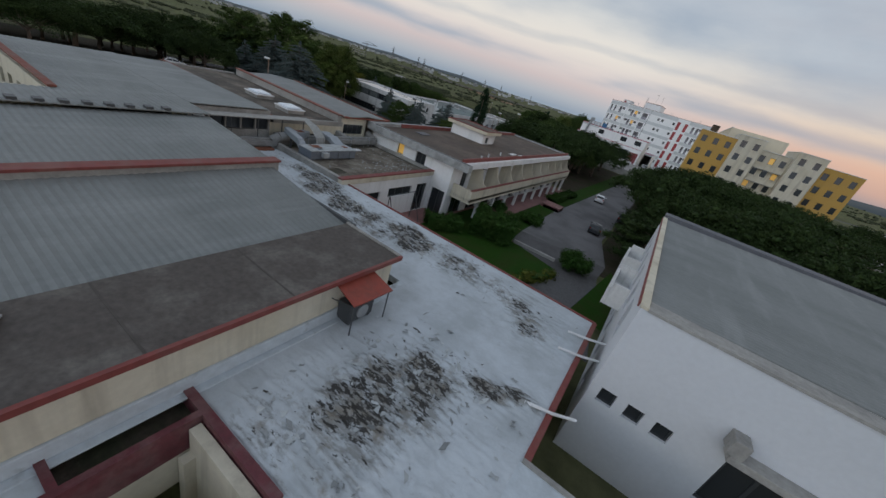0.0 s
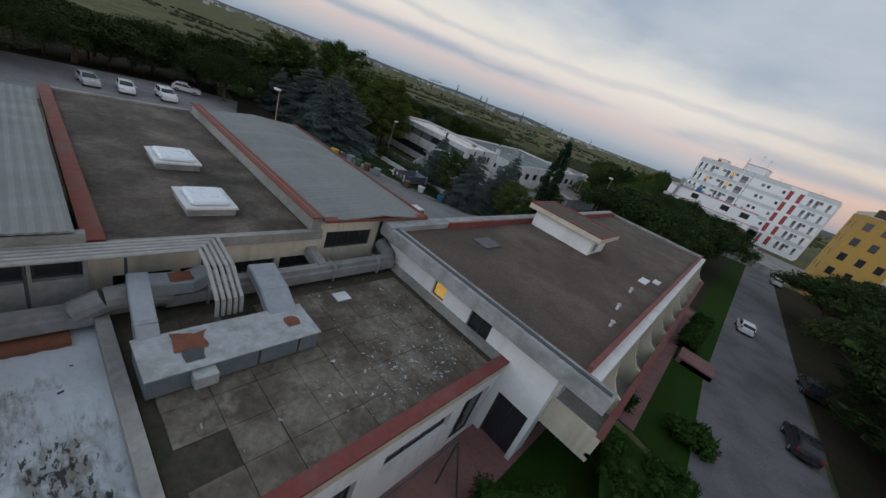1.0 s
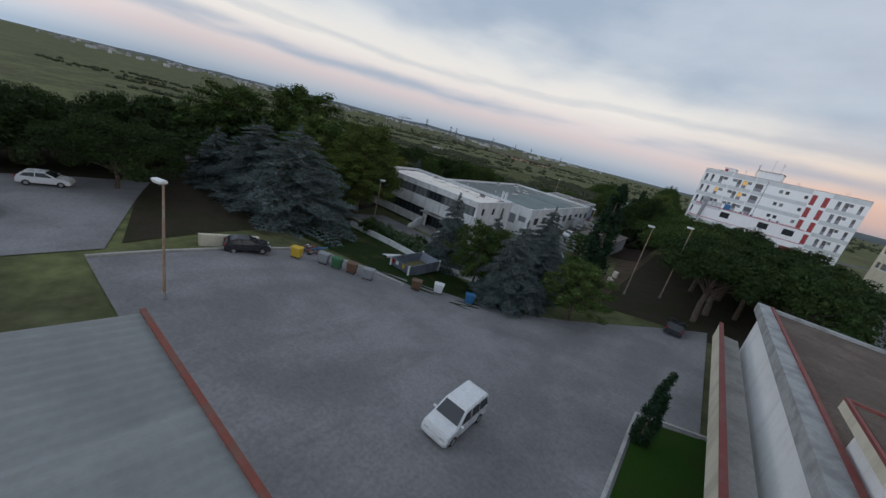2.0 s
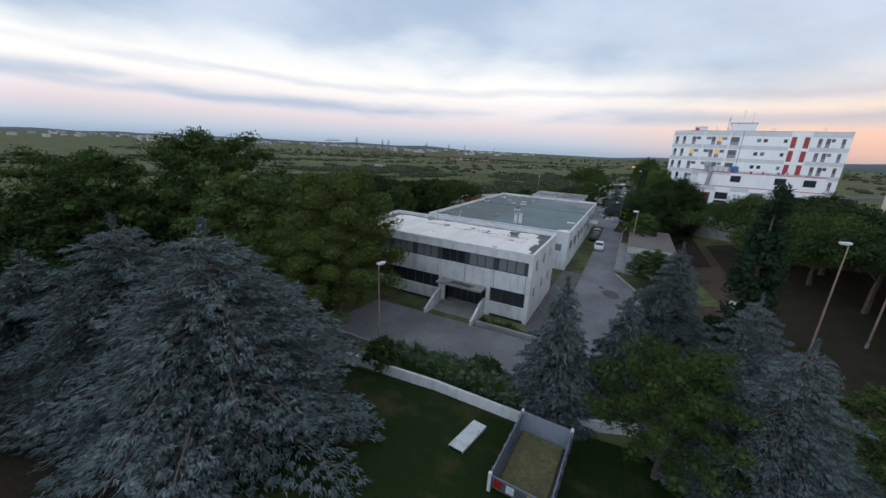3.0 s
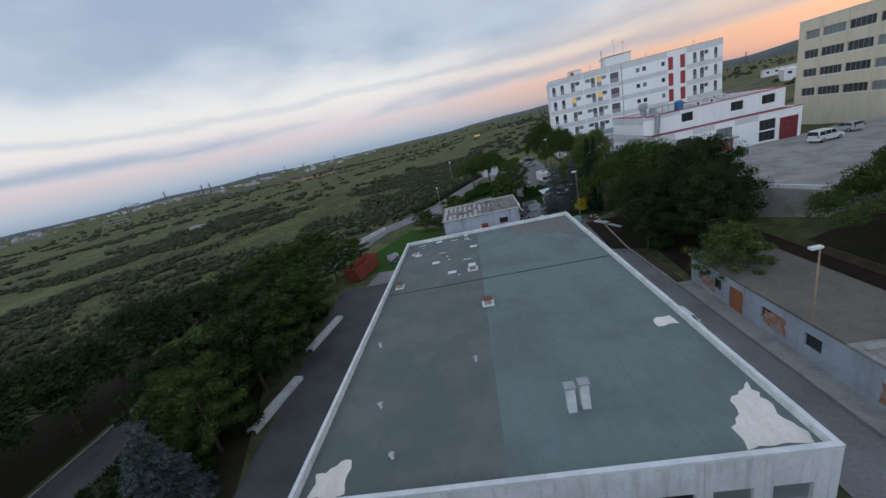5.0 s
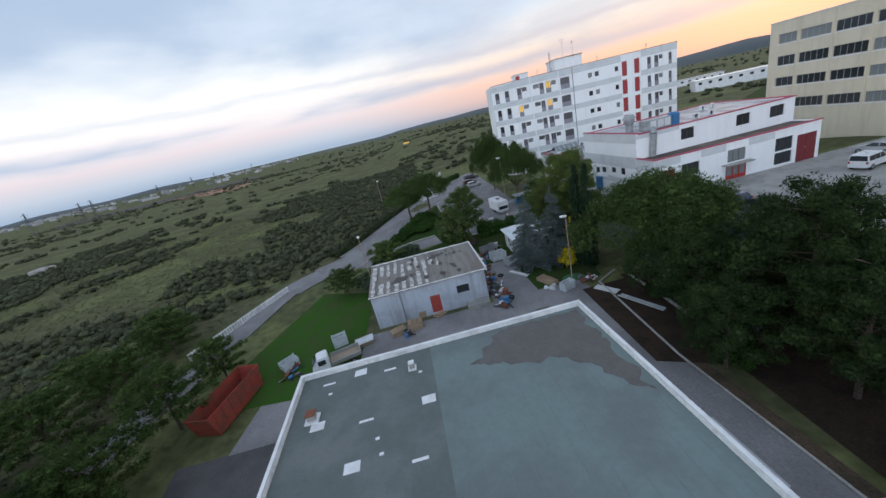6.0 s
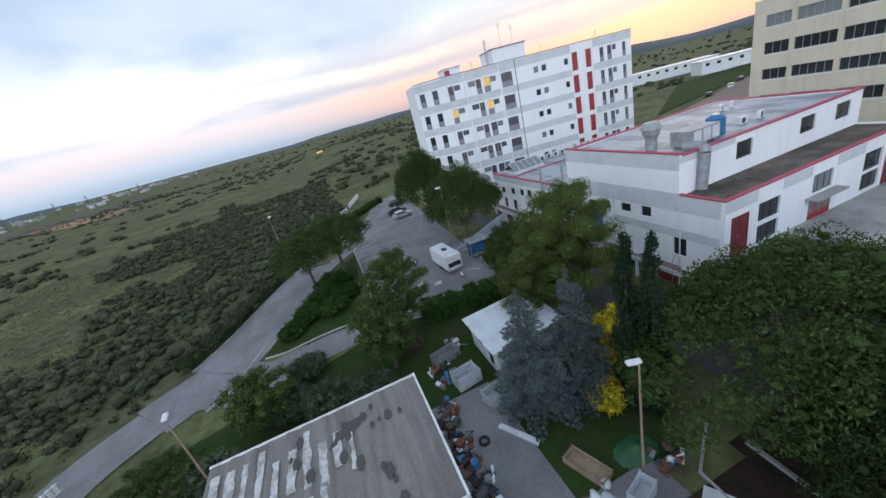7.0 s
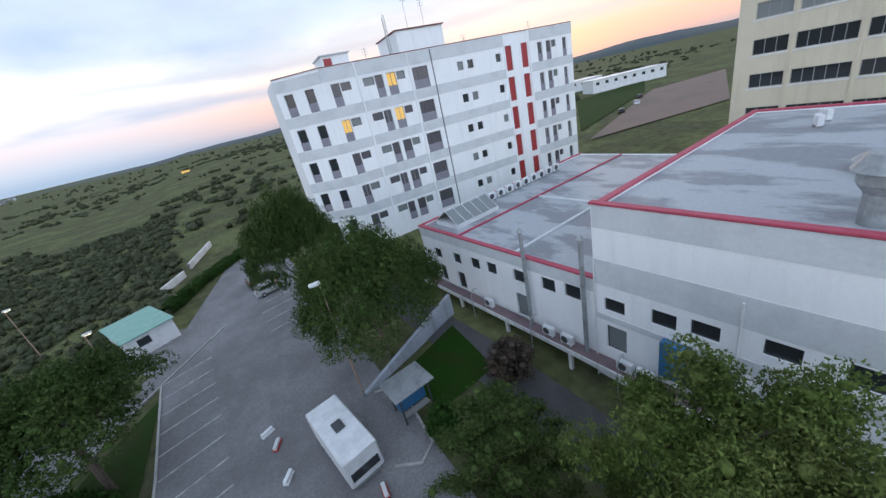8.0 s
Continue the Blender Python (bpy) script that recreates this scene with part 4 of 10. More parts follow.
for x in (-32.5, -28.3):
    y = 17.75
    sk = thing("skylight", "white domed plastic skylight on a flat roof", "skylight", (x + 0.85, y + 0.8, 8.8), group="skylights on the dark roof")
    part("kerb", boxes((x, x + 1.7, y, y + 1.5, 8.8, 9.06)), CONCRETE, sk)
    part("flange", boxes((x - 0.06, x + 1.76, y - 0.06, y + 1.56, 9.06, 9.13)), WHITE_METAL, sk)
    part("dome", boxes((x + 0.12, x + 1.58, y + 0.12, y + 1.38, 9.13, 9.27), bevel=0.1), mat("milky_plastic", (0.72, 0.78, 0.84), 0.35, vary=0.05), sk)

shed = thing("grey_shed", "long shed with a pale corrugated gable roof", "building", (-32, 25, G))
part("roof", gable_sheet(-39.9, -24.9, 21.92, 27.75, 9.3, 9.55), SHEET, shed)
part("wall", boxes((-39.8, -25.2, 27.35, 27.6, G - 0.3, 9.28)), CREAM_WALL, shed)
part("wall", boxes((-39.8, -39.5, 22.4, 27.35, G - 0.3, 9.3)), CREAM_WALL, shed)
facade(shed, "wall", -25.2, 21.95, 90, 3.05, 6.5, 9.2, 0.25, [(0.35, 7.8, 2.4, 0.85)], CREAM_WALL, split=4)
part("fascia", boxes((-25.2, -24.88, 21.95, 27.7, 9.24, 9.36)), RUSTY, shed)
part("parapet", boxes((-40.6, -25.1, 21.5, 21.9, 8.8, 9.38)), CONCRETE, shed)
part("coping", boxes((-40.7, -25.0, 21.4, 21.92, 9.38, 9.46), bevel=0.015), RUSTY, shed)
part("flashing", boxes((-40.6, -25.1, 21.64, 21.68, 9.462, 9.476)), mat("faded_pink_joint", (0.36, 0.17, 0.14), 0.8, vary=0.2), shed)

part("fascia", boxes((-40.0, -24.9, 27.75, 27.87, 9.1, 9.38)), RUSTY, shed)
part("downpipe", tubes([(-39.7, 27.75, G), (-39.7, 27.75, 9.1)], 0.05), STEEL, shed)

# plant roof with the ducts
plant = thing("plant_wing", "low white wing with a mossy flat roof and red coping", "building", (-20, 20, G))
part("roof", boxes((-24.9, -17.2, 15.4, 25.5, 7.05, 7.2)), MOSS_ROOF, plant)
part("fascia", boxes((-17.25, -16.9, 15.05, 25.5, 7.0, 7.36)), CREAM_WALL, plant)
part("coping", boxes((-17.3, -16.87, 15.02, 25.5, 7.36, 7.45)), RED_TRIM, plant)
part("coping", boxes((-24.9, -17.3, 15.05, 15.35, 7.0, 7.42)), CONCRETE, plant)
part("upstand", boxes((-24.3, -24.0, 15.35, 25.4, 7.2, 7.62), (-24.0, -17.25, 25.2, 25.5, 7.2, 7.45)), CONCRETE, plant)
facade(plant, "wall", -16.98, 15.3, 90, 10.1, G - 0.3, 7.0, 0.25,
       [(1.5, G + 0.1, 2.3, 2.3, {"split": 2}), (4.7, 5.5, 2.9, 0.75, {"split": 3}), (8.3, G + 0.1, 1.5, 2.5, {"split": 2})], WHITE_WALL)
g = random.Random(8)
PAVER = mat("weathered_paver", (0.095, 0.076, 0.058), 0.92, second=(0.24, 0.215, 0.175), amount=0.85, patch=0.55, lo=0.42, hi=0.68, vary=0.42, random=0.02, third=((0.27, 0.245, 0.205), 0.8, 0.54, 0.70, 0.75))
pm = to_mesh("paver", boxes((0, 0.99, 0, 1.008, 0, 0.03), bevel=0.008), PAVER)
for i in range(6):
    for j in range(9):
        if g.random() < 0.93:
            part("paver", pm, None, plant, "", pose(-23.2 + i * 1.0, 15.7 + j * 1.02, 7.2 + g.uniform(-0.004, 0.006), 0, 0, g.uniform(-1, 1)))
FLAKE_X, FLAKE_Y = (-24, -17.4), (15.6, 25)
flakes("roof_litter", [(-18.6, 22.5, 0.8, 1.8, 240), (-21, 23, 1.5, 1.5, 60)], 7.23, 6, FLAKE_WHITE, "pale litter and flakes on a mossy roof", (0.03, 0.10))

GALV = mat("weathered_duct", (0.36, 0.38, 0.39), 0.55, metal=0.35, second=(0.24, 0.25, 0.25), amount=0.7, patch=1.3, vary=0.12)
ahu = thing("air_handling_unit", "long galvanised air handling unit with rust patches", "air unit", (-21.3, 17.5, 7.2))
AHU_SIDE = mat("ahu_side", (0.13, 0.15, 0.18), 0.6, vary=0.15, second=(0.19, 0.21, 0.22), patch=1.2)
LID = mat("weathered_zinc_lid", (0.42, 0.44, 0.45), 0.6, metal=0.2, second=(0.27, 0.28, 0.27), amount=0.8, patch=1.8, vary=0.15, streak=(0.30, 0.31, 0.30))
for i, (y0, y1) in enumerate(((15.5, 16.62), (16.66, 17.9), (17.94, 19.0), (19.04, 19.62))):
    part("body", boxes((-21.95, -20.62, y0, y1, 7.32, 7.9), bevel=0.02), AHU_SIDE, ahu)
    part("lid", boxes((-22.0, -20.57, y0 - 0.03, y1 + 0.03, 7.9, 7.95 + 0.006 * (i % 2)), bevel=0.01), LID, ahu)
part("rust_patch", ragged(3, [(-21.9, 16.2), (-21.2, 16.15), (-21.15, 16.85), (-21.8, 17.0)], 7.962, 0.004, 0.2, 0.1), RUST, ahu, "rust patch")
part("stain", ragged(15, [(-21.2, 16.3), (-20.8, 16.3), (-20.8, 16.7), (-21.15, 16.75)], 7.963, 0.003, 0.12, 0.1), DARK_STEEL, ahu, "oily stain")
part("stain", ragged(16, [(-21.5, 18.9), (-21.1, 18.9), (-21.1, 19.25), (-21.45, 19.25)], 7.963, 0.003, 0.12, 0.1), RUST, ahu, "rust stain")
part("hatch", boxes((-20.62, -20.3, 16.35, 16.85, 7.5, 7.86), bevel=0.02), LID, ahu)
for y in (15.8, 17.3, 19.2):
    part("skid", boxes((-21.9, -20.7, y - 0.06, y + 0.06, 7.2, 7.32)), DARK_STEEL, ahu)
LAGGED = mat("lagged_duct", (0.27, 0.27, 0.265), 0.85, second=(0.19, 0.19, 0.185), amount=0.7, patch=1.4, vary=0.15, bump=0.01, bump_scale=6)
duct = thing("air_duct", "grey lagged air duct running along a parapet", "duct", (-24.0, 19, 7.2))


def box_duct(pts, w, h, bevel=0.05):
    """A rectangular duct through points, its width across the run."""
    bm = bmesh.new()
    for a, c in zip(pts, pts[1:]):
        a, c = Vector(a), Vector(c)
        d = c - a
        mm = Matrix.Translation((a + c) / 2) @ d.to_track_quat("X", "Z").to_matrix().to_4x4() @ Matrix.Diagonal((d.length + h * 0.6, w, h, 1))
        r = bmesh.ops.create_cube(bm, size=1.0, matrix=mm)
        bmesh.ops.bevel(bm, geom=list({e for v in r["verts"] for e in v.link_edges}), offset=bevel, segments=2, affect="EDGES")
    return bm


part("run", box_duct([(-23.95, 16.6, 7.6), (-23.95, 25.1, 7.6)], 0.62, 0.66, 0.16), LAGGED, duct)
part("run", box_duct([(-23.95, 12.6, 7.42), (-23.95, 15.0, 7.42)], 0.6, 0.6, 0.14), LAGGED, duct)
part("elbow", tubes([(-23.95, 14.7, 7.5), (-23.95, 15.3, 7.78), (-23.95, 16.0, 7.85), (-23.95, 16.7, 7.66)], 0.33, 12), LAGGED, duct)
part("elbow", tubes([(-23.95, 24.9, 7.6), (-24.35, 25.3, 7.7), (-25.1, 25.35, 7.9)], 0.34, 12), LAGGED, duct)
part("branch", box_duct([(-24.1, 21.6, 7.75), (-25.0, 21.6, 7.9)], 0.45, 0.45), LAGGED, duct)
for y in (17.6, 19.8, 22.0, 24.2):
    part("seam", boxes((-24.28, -23.62, y - 0.03, y + 0.03, 7.26, 7.945), bevel=0.01), GALV, duct)
part("bracket", boxes((-24.2, -23.7, 13.4, 13.5, 7.0, 7.15), (-24.2, -23.7, 18.5, 18.6, 7.2, 7.3), (-24.2, -23.7, 23.2, 23.3, 7.2, 7.3)), DARK_STEEL, duct)
sheet_duct = thing("sheet_metal_duct", "blue-grey sheet-metal duct over a rooftop air unit", "duct", (-22.9, 16, 7.2))
PALE_DUCT = mat("pale_zinc_duct", (0.34, 0.37, 0.40), 0.5, metal=0.3, second=(0.26, 0.28, 0.30), patch=1.3, vary=0.1)
part("riser", box_duct([(-22.1, 15.82, 7.85), (-22.3, 15.82, 8.05), (-23.9, 15.95, 8.3)], 0.46, 0.4, 0.02), PALE_DUCT, sheet_duct)
part("elbow", box_duct([(-23.9, 16.1, 8.1), (-23.85, 17.1, 8.06), (-24.1, 17.6, 8.06)], 0.6, 0.42, 0.03), PALE_DUCT, sheet_duct)
part("rust_patch", ragged(13, [(-24.1, 16.4), (-23.65, 16.4), (-23.65, 17.2), (-24.1, 17.2)], 8.285, 0.004, 0.12, 0.08), RUST, sheet_duct, "rust patch")
part("transition", box_duct([(-21.9, 19.05, 7.82), (-22.7, 19.1, 8.1), (-23.9, 19.2, 8.15)], 0.85, 0.34, 0.03), PALE_DUCT, sheet_duct)
part("bracket", boxes((-23.3, -23.2, 15.75, 15.85, 7.2, 8.05), (-22.9, -22.8, 19.0, 19.1, 7.2, 7.95)), DARK_STEEL, sheet_duct)
rack = thing("pipe_rack", "rack of pale insulated pipes bending over a roof", "pipes", (-24, 14, 7.2))
PIPE_LAG = mat("pipe_lagging", (0.40, 0.40, 0.385), 0.6, metal=0.2, vary=0.12, second=(0.28, 0.28, 0.27), patch=2)
for i in range(5):
    d = i * 0.16
    part("pipe", tubes([(-23.1 + d * 0.3, 10.05 + d, 7.0), (-23.3 + d * 0.3, 10.0 + d, 8.6), (-24.75 + d, 10.0 + d * 0.4, 9.0), (-24.75 + d, 18.05 - d, 9.0), (-23.4, 18.1 - d, 8.75), (-22.55, 18.1 - d, 8.2), (-22.5, 18.1 - d, 7.7)], 0.062, 8), PIPE_LAG, rack)
for y in (10.4, 12.2, 14.0, 15.8, 17.6):
    part("leg", tubes([(-24.4, y, 7.0), (-24.4, y, 8.95)], 0.035, 6), DARK_STEEL, rack)
part("leg", tubes([(-22.9, 17.8, 7.2), (-22.9, 17.8, 8.4)], 0.035, 6), DARK_STEEL, rack)
beam = thing("roof_beam", "rusty steel channel lying at the roof edge", "beam", (-23.6, 10.5, WZ))
part("channel", boxes((-23.9, -23.3, 10.3, 14.6, WZ, WZ + 0.14)), RUST, beam)
tile = thing("loose_slab", "loose white slab on a mossy roof", "slab", (-22.6, 21.8, 7.23))
part("slab", boxes((-22.9, -22.4, 21.5, 22.1, 7.235, 7.28), bevel=0.01), WHITE_METAL, tile)

# two-storey block with balconies
res = thing("balcony_block", "white two-storey block with balconies and a weathered flat roof", "building", (-19, 42, G))
RX0, RX1, RY0, RY1 = -25.0, -13.5, 25.0, 59.4
BROWN_ROOF = mat("brown_felt_roof", (0.088, 0.062, 0.048), 0.92, second=(0.19, 0.145, 0.115), amount=0.8, patch=0.6, lo=0.42, hi=0.72, vary=0.42, scale=1.4, bump=0.012, third=((0.036, 0.029, 0.022), 0.30, 0.48, 0.68, 0.8))
part("roof", boxes((RX0 + 0.7, RX1 - 0.95, RY0 + 0.6, RY1 - 0.4, 8.7, 8.95)), BROWN_ROOF, res)
CORNICE = mat("weathered_cornice", (0.34, 0.35, 0.35), 0.85, second=(0.20, 0.205, 0.20), amount=0.8, patch=1.0, vary=0.16, bump=0.008)
part("cornice", boxes((RX0, RX0 + 0.7, RY0, RY1, 8.55, 9.2)), CORNICE, res)
part("cornice", boxes((RX0 + 0.7, RX1, RY0, RY0 + 0.6, 8.5, 9.1)), CORNICE, res)
part("gutter", boxes((RX0 + 0.7, RX1 - 0.1, RY0 + 0.22, RY0 + 0.4, 9.1, 9.13)), DARK_STEEL, res)
part("cornice", boxes((RX1 - 0.95, RX1 - 0.6, RY0 + 0.6, RY1, 8.5, 9.0)), WHITE_WALL, res)
part("cornice", boxes((RX0 + 0.7, RX1 - 0.95, RY1 - 0.4, RY1, 8.5, 9.15)), CORNICE, res)
part("coping", boxes((RX1 - 1.12, RX1 - 0.95, RY0 + 0.6, RY1 - 0.4, 8.9, 9.32)), RED_TRIM, res)
part("coping", boxes((RX0 + 0.7, RX0 + 0.85, RY0 + 4.0, RY1 - 0.4, 8.95, 9.3)), RED_TRIM, res)
facade(res, "wall", RX0 + 0.4, RY0 + 0.5, 0, 9.5, G - 0.3, 8.55, 0.25, [(3.2, 7.45, 0.75, 0.95, {"pane": GLASS_WARM}), (5.4, 7.3, 1.1, 1.1, {"split": 2}), (7.9, G + 0.05, 1.4, 2.3, {"split": 2})], WHITE_WALL)
facade(res, "wall", RX1 - 1.6, RY0 + 0.75, 90, RY1 - RY0 - 1.2, G - 0.3, 8.5, 0.25,
       [(0.9 + i * 3.3, G + 0.1, 2.2, 2.1, {"split": 2}) for i in range(10)] + [(1.6 + i * 3.3, 6.35, 1.1, 1.9, {"split": 2}) for i in range(10)], WHITE_WALL)
part("wall", boxes((RX0 + 0.4, RX0 + 0.65, RY0 + 0.75, RY1 - 0.4, G - 0.3, 8.55)), WHITE_WALL, res)
part("wall", boxes((RX0 + 0.65, RX1 - 1.6, RY1 - 0.65, RY1 - 0.4, G - 2.0, 8.5)), WHITE_WALL, res)
part("balcony_floor", boxes((RX1 - 1.6, RX1 + 0.4, RY0 + 1.2, RY1 - 0.6, 5.95, 6.15)), CONCRETE, res)
part("balcony_parapet", boxes((RX1 + 0.25, RX1 + 0.4, RY0 + 1.2, RY1 - 0.6, 5.75, 6.95)), CREAM_WALL, res)
part("balcony_parapet", boxes((RX1 - 1.6, RX1 + 0.25, RY0 + 1.2, RY0 + 1.4, 5.75, 6.95)), CREAM_WALL, res)
part("balcony_cap", boxes((RX1 + 0.2, RX1 + 0.45, RY0 + 1.15, RY1 - 0.6, 6.95, 7.02)), RED_TRIM, res)
for i in range(10):
    y = RY0 + 4.0 + i * 3.3
    bm = prism_plate(((RX1 - 1.596, y, 6.154), (RX1 + 0.246, y, 6.154), (RX1 + 0.246, y, 7.0), (RX1 - 0.05, y, 7.15), (RX1 - 0.35, y, 7.6), (RX1 - 0.6, y, 8.4), (RX1 - 1.596, y, 8.4)), (0, 0.14, 0))
    part("partition", bm, CREAM_WALL, res)
    part("column", boxes((RX1 - 0.15, RX1 + 0.15, y - 0.1, y + 0.1, G - 1.5, 5.95)), WHITE_WALL, res)
# balconies on the car park side
part("balcony_floor", boxes((RX0 - 1.3, RX0, RY0 + 5, RY1 - 1, 5.95, 6.15)), CONCRETE, res)
part("balcony_parapet", boxes((RX0 - 1.45, RX0 - 1.3, RY0 + 5, RY1 - 1, 5.75, 6.95)), CREAM_WALL, res)
part("balcony_cap", boxes((RX0 - 1.5, RX0 - 1.25, RY0 + 5, RY1 - 1, 6.95, 7.02)), RED_TRIM, res)
hatch = thing("roof_hatch", "flat grey hatch cover on a felt roof", "hatch", (-22.4, 30.3, 8.95))
part("cover", boxes((-22.9, -21.9, 29.6, 31.0, 8.95, 9.03), bevel=0.015), mat("slate_sheet", (0.09, 0.09, 0.10), 0.6, vary=0.2), hatch)
slab = thing("loose_slab", "pale loose slabs lying on a felt roof", "slab", (-15.8, 40, 8.95))
part("slab", boxes((-16.2, -15.7, 39.0, 40.4, 8.955, 9.0), bevel=0.01), WHITE_METAL, slab)
part("slab", boxes((-15.6, -15.2, 40.5, 41.6, 8.955, 8.99), bevel=0.01), WHITE_METAL, slab)
for x, y in ((-15.6, 32.5), (-15.2, 30.2), (-15.9, 36.0)):
    vent = thing("roof_vent", "small pale vent pipe on a felt roof", "vent", (x, y, 8.95), group="vent pipes on the felt roof")
    part("pipe", tube(bmesh.new(), (x, y, 8.95), (x, y, 9.22), 0.07, 0.07, 8), WHITE_METAL, vent)
    part("cap", tube(bmesh.new(), (x, y, 9.22), (x, y, 9.3), 0.13, 0.04, 8), STEEL, vent)
stair = thing("roof_stair_head", "white stair head with an overhanging cream slab on a flat roof", "stair head", (-21.8, 39.4, 8.95))
facade(stair, "wall", -24.0, 38.2, 0, 4.5, 8.95, 10.1, 0.2, [], WHITE_WALL)
facade(stair, "wall", -19.5, 38.4, 90, 2.9, 8.95, 10.1, 0.2, [(0.5, 9.0, 0.8, 0.72)], WHITE_WALL)
part("wall", boxes((-24.0, -23.8, 38.4, 41.3, 8.95, 10.1)), WHITE_WALL, stair)
part("wall", boxes((-23.8, -19.7, 41.1, 41.3, 8.95, 10.1)), WHITE_WALL, stair)
part("slab", boxes((-24.5, -19.0, 37.7, 41.8, 10.1, 10.45), bevel=0.02), CREAM_WALL, stair)
part("roof", boxes((-24.3, -19.2, 37.9, 41.6, 10.45, 10.48)), BROWN_ROOF, stair)
part("coping", rim(-24.5, -19.0, 37.7, 41.8, 10.45, 10.55, 0.1), RED_TRIM, stair)

# white hall on the other side of the drive
HALL_WHITE = mat("dull_white_paint", (0.60, 0.62, 0.65), 0.85, second=(0.54, 0.56, 0.59), amount=0.5, patch=0.3, vary=0.04, bump=0.003, bump_scale=20)
rb = thing("white_hall", "white hall with a pale sheet roof and boxed balconies", "building", (8, 20, G))
BX, BY0, BY1, BT = 0.6, 11.2, 29.8, 10.5
facade(rb, "wall", BX, BY0, 0, 17, G - 1.0, BT, 0.3, [(0.35 + i * 0.93, 6.6, 0.55, 0.6) for i in range(3)] + [(4.2, 5.4, 4.6, 2.3, {"split": 5, "bar": 0.11})], HALL_WHITE)
facade(rb, "wall", BX, BY1, 270, BY1 - BY0 - 0.3, G - 1.0, BT, 0.3, [(1.2 + i * 2.7, z, 1.4, 1.5) for i in range(6) for z in (4.4, 7.8)], HALL_WHITE)
part("wall", boxes((BX + 0.3, 17.6, BY1 - 0.3, BY1, G - 1, BT)), WHITE_WALL, rb)
part("roof", corrugated(BX + 0.25, 17.6, BY0 + 0.9, BY1 - 1.2, BT + 0.02, BT + 0.2), SHEET, rb)
part("roof", boxes((BX + 0.25, 17.6, BY0 + 0.2, BY0 + 0.9, BT - 0.2, BT + 0.03)), CONCRETE, rb)
part("coping", boxes((BX - 0.05, BX + 0.22, BY0, BY1 - 1.2, BT, BT + 0.12), bevel=0.02), CREAM_WALL, rb)
part("trim", boxes((BX - 0.1, BX - 0.05, BY0 + 0.3, BY1 - 1.2, BT - 0.1, BT + 0.06)), RED_TRIM, rb)
part("coping", boxes((BX + 0.22, 17.6, BY0 - 0.05, BY0 + 0.2, BT, BT + 0.1)), CONCRETE, rb)
part("parapet", boxes((BX, 17.6, BY1 - 1.2, BY1, BT - 0.3, BT + 0.3)), mat("slate_parapet", (0.10, 0.105, 0.12), 0.7, vary=0.2), rb)
part("hood", boxes((BX + 3.9, BX + 9.0, BY0 - 0.6, BY0, 7.7, 7.95), (BX + 3.75, BX + 4.2, BY0 - 0.6, BY0, 7.95, 8.5), bevel=0.02), CONCRETE, rb)
for y in (18.5, 24.0):
    part("balcony", boxes((BX - 1.0, BX, y, y + 3.6, 6.9, 7.05), (BX - 1.0, BX - 0.85, y, y + 3.6, 7.05, 7.9), (BX - 0.85, BX, y, y + 0.15, 7.05, 8.2), (BX - 0.85, BX, y + 3.45, y + 3.6, 7.05, 8.2)), OLD_WHITE, rb)
for y, z in ((8.6, 7.12), (12.3, 7.25), (13.8, 7.25)):
    pipe = thing("drain_pipe", "white pipe bridging from a roof to a wall", "pipe", (0.2, y, z), group="bridging pipes")
    part("pipe", tubes([(-0.95, y - 0.25, WZ + 0.12), (-0.1, y, WZ + 0.14), (0.58, y + 0.35 if y > 11 else y + 0.5, z - 0.1)], 0.05), WHITE_METAL, pipe)
# ---- office, warehouse and yards ----
O = -1.2
office = thing("office_building", "stained white concrete office with dark ribbon windows", "building", (-67, 75, O))
OX0, OX1, OY0, OY1, OT = -78.1, -55.9, 69.7, 80.4, 6.6


PANEL = mat("dark_spandrel", (0.05, 0.058, 0.066), 0.5, vary=0.1)
m_of = pose(OX0, OY0, 0)
holes = [(0.35, 4.55, 21.5, 1.35), (0.35, 1.3, 12.2, 1.5), (13.3, -1.0, 4.6, 3.7), (18.3, 1.3, 3.5, 1.5), (0.35, O + 0.1, 12.0, 1.15), (18.4, O + 0.1, 3.4, 1.15)]
bm = bmesh.new()
wall_cells(bm, OX1 - OX0, O - 0.3, OT, 0.22, [(u, u + w, z, z + h) for u, z, w, h in holes])
part("wall", bm, OLD_WHITE, office, "", m_of)
g = random.Random(2)
for k in range(7):
    u = 0.35 + k * 3.08
    window(office, m_of, u, 4.55, 2.7, 1.35, FRAME_DARK, GLASS_PALE if k not in (4,) else GLASS, 0.2, 3, bar=0.09)
    part("spandrel", boxes((u + 2.7, u + 3.08 if k < 6 else 21.85, 0.16, 0.3, 4.55, 5.9)), PANEL, office, "", m_of)
for u0, n in ((0.35, 4), (18.3, 1)):
    for i in range(n):
        window(office, m_of, u0 + i * 3.05, 1.3, 3.05 if n > 1 else 3.5, 1.5, FRAME_DARK, GLASS, 0.22, 3)
        window(office, m_of, u0 + i * 3.0, O + 0.1, 3.0 if n > 1 else 3.4, 1.15, FRAME_DARK, GLASS, 0.22, 3)
window(office, m_of, 13.3, -1.0 + 1.2, 4.6, 2.5, FRAME_DARK, GLASS, 0.9, 6, name="glazed_entrance", bar=0.09)
part("entrance_floor", boxes((13.3, 17.9, 0.0, 1.0, O, 0.2)), CONCRETE, office, "", m_of)
for i in range(8):
    u = 0.0 + i * 3.1
    part("joint", boxes((u - 0.02, u + 0.02, -0.012, 0.0, 2.8, 4.5)), PANEL, office, "", m_of)
